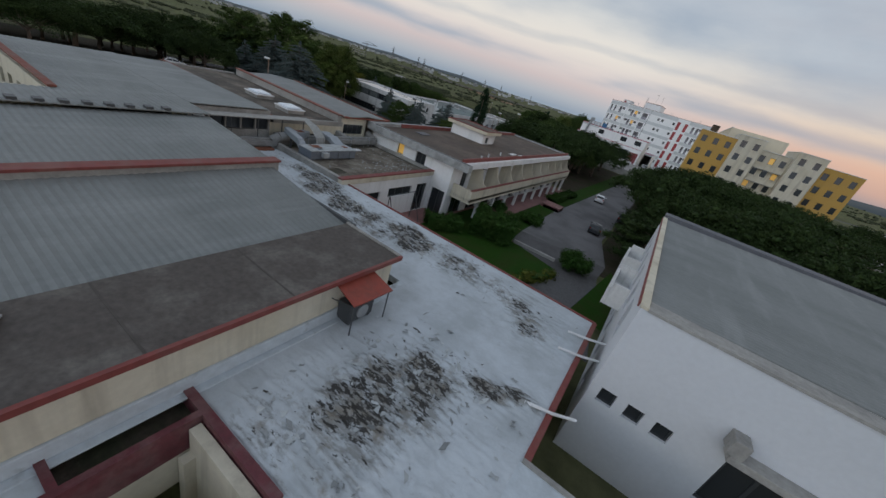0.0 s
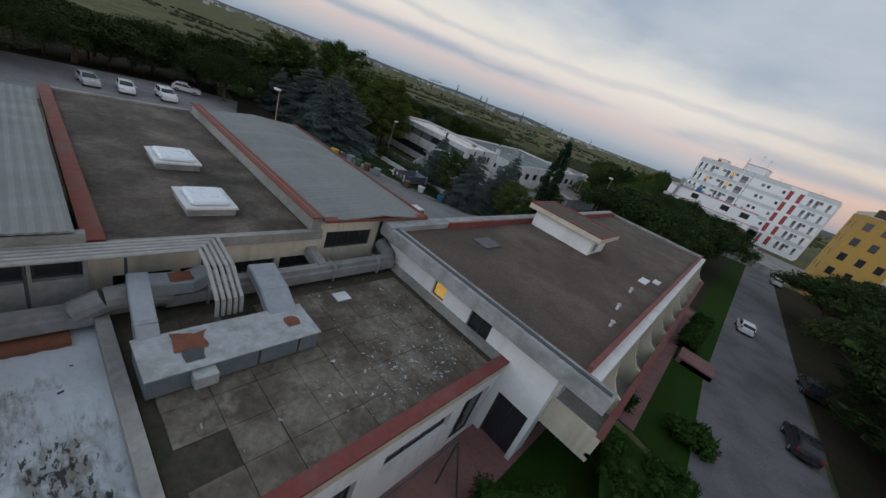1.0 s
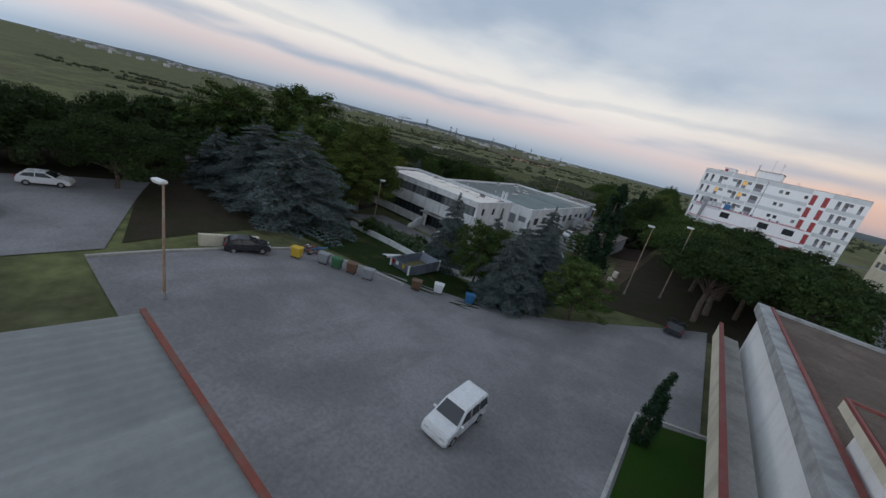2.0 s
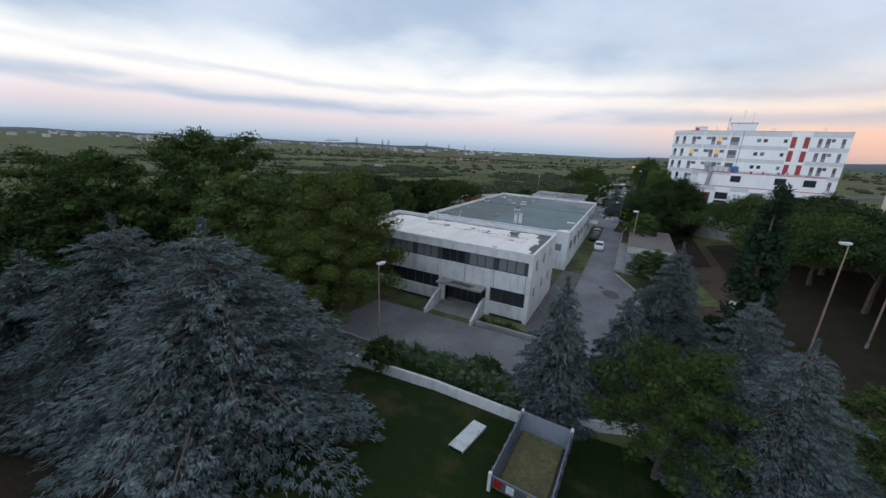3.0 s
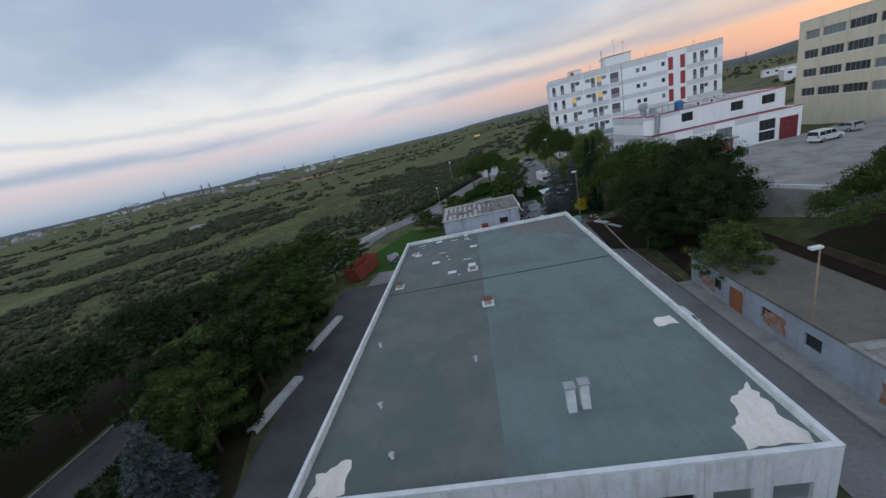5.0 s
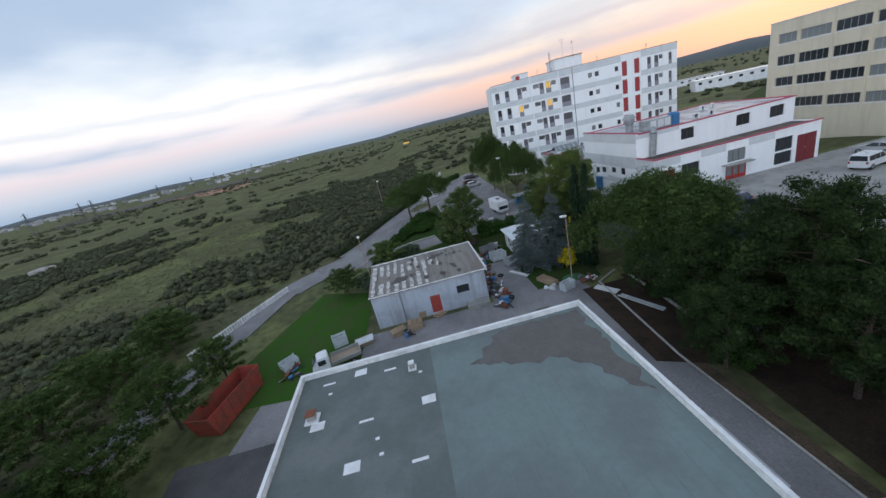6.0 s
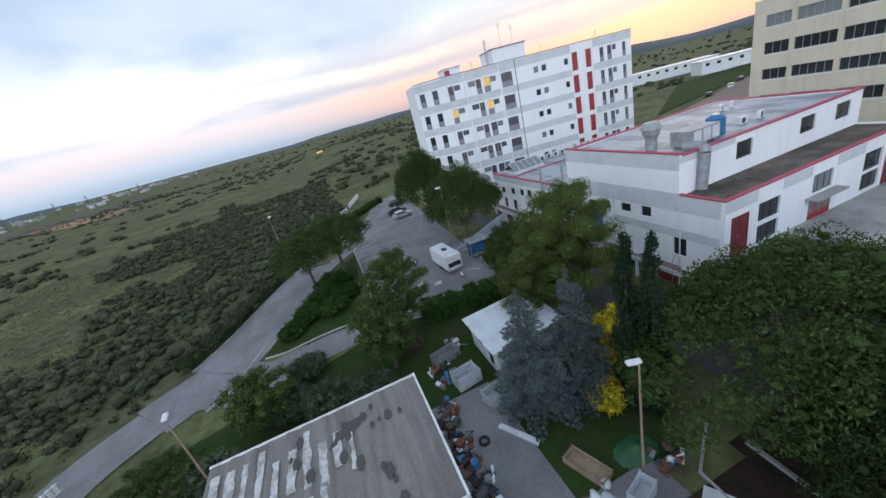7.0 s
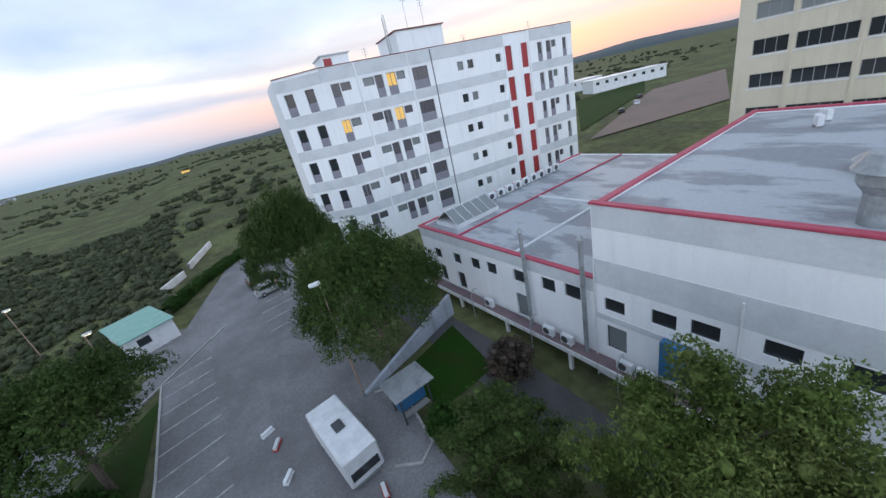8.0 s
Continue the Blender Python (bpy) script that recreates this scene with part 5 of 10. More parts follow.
facade(office, "wall", OX1, OY0 + 0.22, 90, OY1 - OY0 - 0.44, O - 0.3, OT, 0.22, [(1.2 + i * 3.1, z, 0.9, 1.1) for i in range(3) for z in (1.9, 4.7)], OLD_WHITE)
facade(office, "wall", OX1, OY1, 180, OX1 - OX0, O - 0.3, OT, 0.22, [(2 + i * 4.0, 4.5, 2.2, 1.2) for i in range(5)], OLD_WHITE)
facade(office, "wall", OX0, OY1 - 0.22, 270, OY1 - OY0 - 0.44, O - 0.3, OT, 0.22, [(1.2 + i * 3.1, z, 1.6, 1.2) for i in range(3) for z in (1.6, 4.6)], OLD_WHITE)
part("roof", boxes((OX0 + 0.2, OX1 - 0.2, OY0 + 0.2, OY1 - 0.2, 6.1, 6.42)), mat("grey_felt", (0.12, 0.115, 0.11), 0.9, second=(0.19, 0.18, 0.17), patch=0.9, vary=0.25), office)
rims(office, "coping", OX0 - 0.06, OX1 + 0.06, OY0 - 0.06, OY1 + 0.06, OT, OT + 0.22, 0.24, WHITE_METAL)
part("membrane", ragged(21, [(OX0 + 0.7, OY0 + 0.45), (OX1 - 0.8, OY0 + 0.45), (OX1 - 1.4, OY0 + 4.0), (OX1 - 1.1, OY0 + 6.6), (OX1 - 2.0, OY1 - 0.8), (-66, OY1 - 0.7), (-73, OY1 - 0.8), (OX0 + 1.0, OY1 - 1.2), (OX0 + 1.3, OY0 + 5.0)], 6.42, 0.02, 0.5, 0.22), CREAM_ROOF, office, "cream roof membrane with torn edges")
CRACK = mat("open_seam", (0.035, 0.04, 0.038), 0.9, vary=0.2)


def crack(y, x0, x1, seed, parent, z):
    """A stepped tear along the seams of a roof membrane."""
    g = random.Random(seed)
    bm = bmesh.new()
    x = x0
    while x < x1:
        w = g.uniform(0.25, 0.7)
        box(bm, x, x + w, y, y + g.uniform(0.04, 0.10), z, z + 0.008)
        if g.random() < 0.8:
            box(bm, x + w - 0.07, x + w, y - g.uniform(0.05, 0.35), y + g.uniform(0.05, 0.3), z, z + 0.0085)
        y += g.choice((-0.12, -0.04, 0.04, 0.12)) * g.uniform(0.5, 1.3)
        x += w + g.choice((0.0, 0.0, 0.12))
    return part("seam_tear", bm, CRACK, parent)


for i, (y, x0, x1) in enumerate(((77.2, -71.5, -68.2), (76.7, -67.5, -62.4), (77.1, -61.4, -58.6), (75.4, -63.3, -61.2), (75.0, -60.2, -58.6), (77.4, -64.8, -63.6))):
    crack(y, x0, x1, 30 + i, office, 6.442)
for i, (x, y, w, d) in enumerate(((-69.0, 77.0, 0.5, 0.9), (-65.5, 77.3, 0.35, 0.8), (-63.4, 76.4, 0.3, 1.5), (-60.0, 74.9, 0.5, 0.4), (-74.5, 73.5, 0.3, 0.5), (-76.0, 72.0, 0.3, 0.4), (-68.6, 73.2, 0.35, 0.3), (-72, 71.0, 0.4, 0.3), (-66, 71.0, 0.4, 0.25), (-60.5, 71.2, 0.5, 0.25), (-74.2, 74.8, 0.2, 0.3))):
    part("tear", ragged(60 + i, [(x, y), (x + w, y + 0.05), (x + w, y + d), (x, y + d)], 6.443, 0.006, 0.16, 0.12), mat("grey_felt", (0.12, 0.115, 0.11)), office)
cowl = thing("roof_cowl", "weathered concrete cowl on a cream roof", "cowl", (-59.9, 77.0, 6.44))
part("body", boxes((-60.3, -59.6, 76.7, 77.3, 6.44, 6.8), bevel=0.03), CONCRETE, cowl)
part("cap", boxes((-60.45, -59.45, 76.6, 77.4, 6.8, 6.9), bevel=0.02), DARK_STEEL, cowl)
cowl2 = thing("roof_vent", "grey vent block with a thin mast on a cream roof", "vent", (-72.0, 79.0, 6.44))
part("body", boxes((-72.3, -71.7, 78.6, 79.2, 6.44, 6.75), bevel=0.03), CONCRETE, cowl2)
part("hood", boxes((-72.2, -71.8, 78.7, 79.1, 6.75, 6.95), bevel=0.04), STEEL, cowl2)
part("mast", tubes([(-71.5, 79.9, 6.42), (-71.5, 79.9, 8.2)], 0.03), DARK_STEEL, cowl2)
part("arm", tubes([(-71.75, 79.9, 8.1), (-71.25, 79.9, 8.15)], 0.02, 6), DARK_STEEL, cowl2)
# entrance canopy and steps
part("canopy", boxes((13.0, 17.9, -1.5, 0.0, 2.55, 2.72)), CONCRETE, office, "stained concrete canopy", m_of)
part("canopy_stain", ragged(44, [(14.0, -1.2), (16.6, -1.25), (17.0, -0.6), (14.4, -0.4)], 2.722, 0.006, 0.3, 0.2), FLAKE_DARK, office, "", m_of)
steps = thing("entrance_steps", "worn grey concrete steps between white cheek walls", "steps", (-62.8, 68.6, -0.3))
for i in range(8):
    part("step", boxes((-65.1, -60.4, 66.6 + i * 0.36, 69.7, -0.5 + i * 0.08, -0.42 + i * 0.08 + 0.02)), CONCRETE, steps)
for x in (-65.35, -60.4):
    bm = prism_plate([(x, y, z) for y, z in ((66.4, -0.6), (69.7, -0.6), (69.7, 1.5), (68.6, 1.4), (66.4, 0.3))], (0.22 if x < -63 else 0.24, 0, 0))
    part("cheek_wall", bm, OLD_WHITE, steps)
hw = thing("planter_wall", "low concrete wall with weedy top round a forecourt", "wall", (-56, 67, -0.2), kind="structure")
each(hw, "wall", [(-60.0, -52.9, 66.9, 67.2, -0.5, 0.25), (-53.2, -52.9, 67.2, 80.0, -0.5, 0.2)], CONCRETE)

wh = thing("warehouse", "long white warehouse with a green membrane roof", "building", (-67, 108, -0.2))
WX0, WX1, WY0, WY1, WT = -78.1, -55.7, 89.2, 126.8, 5.1
shell(wh, WX0, WX1, WY0, WY1, -0.6, WT, OLD_WHITE, 0.2,
      south=[(2.9, 2.3, 1.5, 0.8), (5.0, 2.3, 1.5, 0.8), (7.0, 2.2, 1.7, 0.9), (13.4, 1.8, 1.6, 1.65), (15.7, 2.5, 1.55, 0.95), (17.8, 1.55, 1.65, 1.9, {"pane": GLASS_PALE, "frames": FRAME_GREY}), (19.9, 2.4, 1.7, 1.05, {"pane": GLASS_PALE, "frames": FRAME_GREY})],
      east=[(2 + i * 4.1, 2.0, 2.2, 1.5) for i in range(9)], north=[(3 + i * 4.5, 2.4, 2.2, 1.2) for i in range(4)], west=[(2 + i * 4.1, 2.6, 2.2, 1.0) for i in range(9)])
for x in (-78.1, -75.9, -73.6, -71.3, -69.1, -64.9, -62.7, -60.5, -58.3, -56.0):
    part("pilaster", boxes((x, x + 0.28, WY0 - 0.08, WY0, -0.4, WT)), OLD_WHITE, wh)
for i in range(10):
    y = WY0 + i * 4.1
    part("pilaster", boxes((WX1, WX1 + 0.08, y, y + 0.28, -0.4, WT)), OLD_WHITE, wh)
part("roof", boxes((WX0 + 0.18, -68.1, WY0 + 0.18, WY1 - 0.18, 4.6, 4.85)), mat("grey_green_membrane", (0.105, 0.125, 0.12), 0.75, second=(0.145, 0.16, 0.155), amount=0.8, patch=0.35, vary=0.12), wh)
part("roof", boxes((-68.1, WX1 - 0.18, WY0 + 0.18, WY1 - 0.18, 4.6, 4.856)), GREEN_ROOF, wh)
rims(wh, "coping", WX0 - 0.06, WX1 + 0.06, WY0 - 0.06, WY1 + 0.06, WT, WT + 0.17, 0.24, WHITE_METAL)
part("seam", boxes((WX0 + 0.4, WX1 - 0.4, 110.6, 110.72, 4.856, 4.9)), DARK_STEEL, wh)
for i in range(11):
    part("seam", boxes((-67.6 + i * 1.1, -67.56 + i * 1.1, WY0 + 0.4, WY1 - 0.4, 4.856, 4.862)), mat("membrane_lap", (0.145, 0.178, 0.174), 0.7), wh)
part("wet_patch", ragged(71, [(-65.6, 123.2), (-62.2, 122.0), (-59.4, 121.4), (-57.6, 118.6), (-56.3, 117.0), (-56.2, 126.3), (-62.5, 126.3)], 4.864, 0.005, 0.6, 0.25), mat("wet_membrane", (0.085, 0.076, 0.070), 0.4, second=(0.12, 0.115, 0.11), patch=0.6, vary=0.2), wh, "dark wet stain")
for i, q in enumerate(([(-58.6, 89.7), (-56.2, 89.7), (-56.2, 93.2), (-57.6, 92.2)], [(-77.5, 89.7), (-75.6, 89.8), (-75.8, 91.6), (-77.5, 91.0)], [(-57.6, 98.6), (-56.3, 98.6), (-56.4, 99.6), (-57.4, 99.5)])):
    part("bare_patch", ragged(80 + i, q, 4.862, 0.006, 0.4, 0.25), CREAM_ROOF, wh, "cream bare patch")
g = random.Random(12)
for i in range(14):
    x, y = g.uniform(-77, -69), g.uniform(111.5, 125.5)
    part("repair", boxes((x, x + g.choice((0.25, 0.9)), y, y + g.choice((0.2, 0.7)), 4.852, 4.858)), WHITE_METAL, wh, "white repair strip")
for x, y, w, h in ((-64.5, 92.9, 0.42, 1.45), (-63.8, 93.0, 0.42, 1.5)):
    ch = thing("twin_chimney", "pale rectangular chimney on a green roof", "chimney", (x, y, 4.86), group="twin chimneys")
    part("stack", boxes((x - w / 2, x + w / 2, y - w / 2, y + w / 2, 4.85, 4.85 + h), bevel=0.02), WHITE_METAL, ch)
    part("cap", boxes((x - w / 2 - 0.06, x + w / 2 + 0.06, y - w / 2 - 0.06, y + w / 2 + 0.06, 4.85 + h, 4.93 + h)), STEEL, ch)
for x, y, s, kind_mat in ((-67.9, 105.4, 0.5, RUST), (-76.4, 122.2, 0.45, RUST), (-76.8, 112.2, 0.45, RUST), (-69.6, 124.6, 0.3, WHITE_METAL), (-69.0, 113.6, 0.55, WHITE_METAL)):
    v = thing("roof_vent", "squat vent block with a cap on a green roof", "vent", (x, y, 4.86), group="vents on the green roof")
    part("base", boxes((x - s, x + s, y - s, y + s, 4.85, 4.95)), WHITE_METAL, v)
    part("body", boxes((x - s * 0.6, x + s * 0.6, y - s * 0.6, y + s * 0.6, 4.95, 5.35), bevel=0.03), CONCRETE, v)
    part("cap", boxes((x - s * 0.7, x + s * 0.7, y - s * 0.7, y + s * 0.7, 5.35, 5.42)), kind_mat, v)
for x, y in ((-73.6, 91.4), (-69.2, 98.0), (-75.0, 95.0), (-76.5, 101.5)):
    v = thing("vent_pipe", "short white vent pipe on a green roof", "vent", (x, y, 4.86), group="vent pipes on the green roof")
    part("pipe", tube(bmesh.new(), (x, y, 4.85), (x, y, 5.15), 0.09, 0.09, 10), WHITE_METAL, v)
    part("cap", tube(bmesh.new(), (x, y, 5.15), (x, y, 5.25), 0.17, 0.05, 10), STEEL, v)
part("side_canopy", boxes((WX1, WX1 + 1.8, 112.0, 116.0, 2.9, 3.0)), STEEL, wh)

link_wing = thing("link_wing", "low dark-roofed link between office and warehouse", "building", (-65, 85, 0))
LK = [(-69.4, 80.4), (-60.2, 80.4), (-59.9, 86.6), (-64.6, 87.9), (-64.6, 89.2), (-69.4, 89.2)]
part("wall", prism(bmesh.new(), LK, -0.5, 2.6), OLD_WHITE, link_wing)
part("roof", prism(bmesh.new(), [(x + (0.2 if x < -66 else -0.2), y - 0.1) for x, y in LK], 2.6, 2.64), DARK_ROOF, link_wing)
bm = bmesh.new()
for (x0, y0), (x1, y1) in zip(LK, LK[1:] + LK[:1]):
    if y0 == y1 == 80.4:
        continue
    d = Vector((x1 - x0, y1 - y0, 0))
    mm = Matrix.Translation(((x0 + x1) / 2, (y0 + y1) / 2, 2.7)) @ Matrix.Rotation(math.atan2(d.y, d.x), 4, "Z") @ Matrix.Diagonal((d.length + 0.2, 0.22, 0.24, 1))
    bmesh.ops.create_cube(bm, size=1, matrix=mm)
part("coping", bm, WHITE_METAL, link_wing)
ladder = thing("ladder", "aluminium ladder lying on a dark roof", "ladder", (-63.2, 84.5, 2.66))
mm = pose(-63.4, 83.2, 2.68, 0, 0, 8)
for x in (0, 0.42):
    part("rail", boxes((x - 0.025, x + 0.025, 0, 2.6, 0, 0.05)), STEEL, ladder, "", mm)
for i in range(8):
    part("rung", boxes((0.025, 0.395, 0.2 + i * 0.3, 0.24 + i * 0.3, 0.01, 0.04)), STEEL, ladder, "", mm)
acu = thing("roof_condenser", "pale condenser box with a lifted lid on a dark roof", "air unit", (-64.4, 86.3, 2.66))
part("body", boxes((-65.4, -63.6, 85.7, 86.9, 2.66, 3.05), bevel=0.03), WHITE_METAL, acu)
part("lid", boxes((-64.9, -64.3, 85.8, 86.8, 3.05, 3.3), bevel=0.02), mat("pale_blue_metal", (0.50, 0.56, 0.60), 0.4, vary=0.1), acu)
for i, x in enumerate((-68.6, -66.3, -61.8)):
    v = thing("vent_pipe", "thin bent vent pipe on a dark roof", "vent", (x, 84 + i, 2.66), group="vent pipes on the link roof")
    part("pipe", tubes([(x, 84 + i, 2.62), (x, 84 + i, 3.3), (x + 0.35, 84 + i, 3.4)], 0.05), WHITE_METAL, v)

# hut and yard
HUT_ROOF = mat("patched_fibre_cement", (0.215, 0.20, 0.185), 0.9, second=(0.145, 0.125, 0.11), amount=0.85, patch=0.5, vary=0.2, stretch=(2.5, 0.25, 1), bump=0.01)
hut = thing("yard_hut", "pale blue hut with a patched corrugated roof and red door", "hut", (-67, 145, -0.2))
shell(hut, -73.9, -60.4, 140.4, 149.6, -0.5, 3.85, BLUE_WALL, 0.25, south=[(9.9, 1.6, 1.5, 1.0), (6.6, 0.0, 1.2, 2.2, None)])
bm = bmesh.new()
n = 60
prof = []
for i in range(n + 1):
    x = -74.1 + 13.9 * i / n
    w = 0.05 * math.sin(i * 2 * math.pi / 5.0) * (1.0 if x < -66.2 else 0.25)
    prof.append([bm.verts.new((x, y, z + w)) for y, z in ((140.1, 3.9), (149.9, 4.2))] + [bm.verts.new((x, y, z + w - 0.06)) for y, z in ((149.9, 4.2), (140.1, 3.9))])
for a, c in zip(prof, prof[1:]):
    for i in range(4):
        bm.faces.new((a[i], c[i], c[(i + 1) % 4], a[(i + 1) % 4]))
bm.faces.new(prof[0])
bm.faces.new(prof[-1][::-1])
bmesh.ops.recalc_face_normals(bm, faces=bm.faces)
part("roof", bm, HUT_ROOF, hut)
WASH = mat("whitewashed_sheet", (0.56, 0.55, 0.53), 0.85, second=(0.28, 0.265, 0.25), amount=0.85, patch=1.3, lo=0.44, hi=0.6, vary=0.2)
g = random.Random(15)


def on_roof(bm, up):
    for v in bm.verts:
        v.co.z += 3.9 + (v.co.y - 140.1) * 0.3 / 9.8 + up
    return bm


for i in range(10):
    x = -73.8 + i * 0.93
    for y0, y1 in ((140.5, g.uniform(143.2, 145.0)), (g.uniform(144.6, 145.6), g.uniform(147.4, 149.4))):
        if i > 7 and y0 < 142:
            continue
        w = g.uniform(0.36, 0.52)
        bm = on_roof(ragged(120 + i, [(x, y0), (x + w, y0), (x + w, y1), (x, y1)], 0, 0.008, 0.14, 0.2), 0.055)
        part("repair_strip", bm, WASH, hut, "worn whitewashed strip")
for i in range(26):
    x, y, r = g.uniform(-69, -60.9), g.uniform(140.8, 149.2), g.uniform(0.16, 0.5)
    q = [(x + 0.7 * r * math.cos(a) * g.uniform(0.7, 1.1), y + 1.3 * r * math.sin(a) * g.uniform(0.7, 1.1)) for a in (0, 1, 2, 3.1, 4.2, 5.2)]
    part("tar_patch", on_roof(ragged(90 + i, q, 0, 0.004, 0.08, 0.15), 0.068), mat("tar_patch", (0.075, 0.068, 0.062), 0.8, vary=0.25), hut, "dark tar patch")
for k, q in enumerate(([(-71.5, 142.4), (-69.6, 142.6), (-69.0, 144.0), (-70.8, 143.9)], [(-66.6, 146.8), (-64.6, 147.6), (-64.2, 148.4), (-66.2, 147.9)])):
    part("tar_patch", on_roof(ragged(140 + k, q, 0, 0.004, 0.25, 0.15), 0.07), mat("tar_patch", (0.075, 0.068, 0.062), 0.8, vary=0.25), hut, "dark tar patch")
for y in (140.12, 149.78):
    part("verge", on_roof(boxes((-74.1, -60.25, y, y + 0.12, -0.02, 0.1)), 0.0), OLD_WHITE, hut)
part("verge", boxes((-60.25, -60.12, 140.0, 149.95, 3.75, 4.3)), WHITE_METAL, hut)
part("door", boxes((-67.3, -66.1, 140.45, 140.5, -0.2, 2.2)), mat("faded_red_door", (0.36, 0.055, 0.04), 0.6, vary=0.15), hut, "faded red steel door")
part("downpipe", tubes([(-70.6, 140.3, -0.2), (-70.6, 140.25, 3.8)], 0.05), STEEL, hut)
part("bench", boxes((-63.2, -60.6, 139.0, 140.3, -0.3, 0.35)), CONCRETE, hut)

flat = thing("low_blue_building", "low derelict pale blue building with a patched flat roof", "building", (-45, 102, -0.2))
shell(flat, -48.0, -42.2, 93.0, 112, -0.6, 2.75, BLUE_WALL, 0.25, west=[(1.0, 0.9, 0.9, 0.9), (3.0, 0.9, 1.0, 1.0), (5.0, -0.2, 1.2, 2.2, None), (8.4, 0.9, 1.2, 1.0), (12.0, 0.9, 1.2, 1.0)], south=[(1.0, -0.2, 1.2, 2.1, None), (3.4, -0.2, 1.2, 2.1, None)])
part("roof", boxes((-48.2, -41.9, 97.0, 112.2, 2.75, 2.9)), mat("brown_slab", (0.17, 0.145, 0.125), 0.92, second=(0.11, 0.10, 0.09), patch=0.6, vary=0.25), flat)
part("roof", boxes((-48.2, -41.9, 92.7, 97.0, 2.7, 2.88)), CONCRETE, flat)
for i in range(5):
    part("sheet", ragged(110 + i, [(-47.9, 93.0 + 0.8 * i), (-42.4, 93.0 + 0.8 * i), (-42.2, 93.5 + 0.8 * i), (-47.6, 93.55 + 0.8 * i)], 2.885 + 0.004 * i, 0.02, 0.2, 0.3), mat("pale_tile_row", (0.36, 0.335, 0.30), 0.9, second=(0.22, 0.20, 0.18), patch=1.5, vary=0.2), flat)
part("door", boxes((-48.02, -47.97, 105.2, 106.5, -0.3, 2.0)), mat("orange_door", (0.42, 0.14, 0.06), 0.7, vary=0.2), flat, "faded orange door")
SPRAY = mat("faded_spray_paint", (0.40, 0.17, 0.10), 0.8, second=(0.45, 0.38, 0.34), amount=0.9, patch=1.8, vary=0.2)
for y0, y1, z0, z1 in ((93.6, 95.2, 0.3, 1.7), (101.2, 103.0, 0.5, 1.8), (108.6, 110.4, 0.4, 1.6)):
    bm = ragged(int(y0), [(y0, z0), (y1, z0 + 0.1), (y1, z1), (y0, z1)], 0, 0.006, 0.3, 0.15)
    part("spray_paint", bm, SPRAY, flat, "", Matrix(((0, 0, -1, -48.004), (1, 0, 0, 0), (0, 1, 0, 0), (0, 0, 0, 1))))
part("step", boxes((-49.4, -48.0, 92.6, 112.0, -0.5, 0.05)), CONCRETE, flat)

scrap_shed = thing("tin_shed", "small shed with a pale corrugated roof", "shed", (-50.5, 153, -0.2))
shell(scrap_shed, -53.4, -47.4, 150.2, 155.6, -0.5, 2.6, OLD_WHITE, 0.15, west=[(1.0, 0.8, 1.2, 1.0), (3.2, 0.0, 1.0, 2.0, None)])
part("roof", corrugated(-53.9, -46.9, 149.8, 156.0, 2.7, 3.05, 0.4, 0.03), mat("pale_tin", (0.62, 0.66, 0.69), 0.5, second=(0.46, 0.49, 0.50), patch=0.8, vary=0.1), scrap_shed)
# ---- fire hall, annex, hotel and offices beyond ----
A = 5.0
apron = thing("apron", "raised grey concrete yard behind a retaining wall", "yard", (-5, 130, A), kind="structure")
part("slab", prism(bmesh.new(), [(-32.2, 116.4), (60, 116.4), (60, 146.2), (-36.5, 146.2), (-36.5, 124.2)], -0.8, A), CONCRETE, apron)
part("parapet", boxes((-36.55, -36.2, 124.3, 145.4, A, A + 0.42), bevel=0.02), OLD_WHITE, apron)
part("parapet", prism(bmesh.new(), [(-36.5, 124.2), (-32.2, 116.4), (-31.9, 116.55), (-36.2, 124.3)], A, A + 0.42), OLD_WHITE, apron)

MEMBRANE = mat("patched_grey_membrane", (0.24, 0.25, 0.27), 0.55, second=(0.42, 0.44, 0.46), amount=0.9, patch=0.3, lo=0.45, hi=0.53, vary=0.14, stretch=(1.2, 0.5, 1))
PLUM = mat("red_brown_fascia", (0.20, 0.075, 0.065), 0.7, second=(0.14, 0.06, 0.055), patch=1.0, vary=0.15)


def door(parent, m, u, z, w, h, material, leaves=1, glazed=False, name="door"):
    """A door of one or two leaves with a handle, in a wall whose pose is m."""
    d = part(name, boxes((u, u + w, 0.04, 0.10, z, z + 0.05), (u, u + 0.06, 0.04, 0.12, z, z + h), (u + w - 0.06, u + w, 0.04, 0.12, z, z + h), (u + 0.06, u + w - 0.06, 0.04, 0.12, z + h - 0.06, z + h)), material, parent, m=m)
    lw = (w - 0.12) / leaves
    for i in range(leaves):
        a = u + 0.06 + i * lw
        leaf = part("leaf", boxes((a + 0.01, a + lw - 0.01, 0.07, 0.11, z + 0.05, z + h - 0.07), bevel=0.01), material, d, m=m)
        if glazed:
            part("pane", boxes((a + 0.12, a + lw - 0.12, 0.06, 0.07, z + 0.5, z + h - 0.2)), GLASS_PALE, leaf, m=m)
    part("handle", boxes((u + w * 0.5 - 0.12, u + w * 0.5 - 0.08, 0.02, 0.07, z + h * 0.45, z + h * 0.45 + 0.25)), STEEL, d, m=m)
    return d


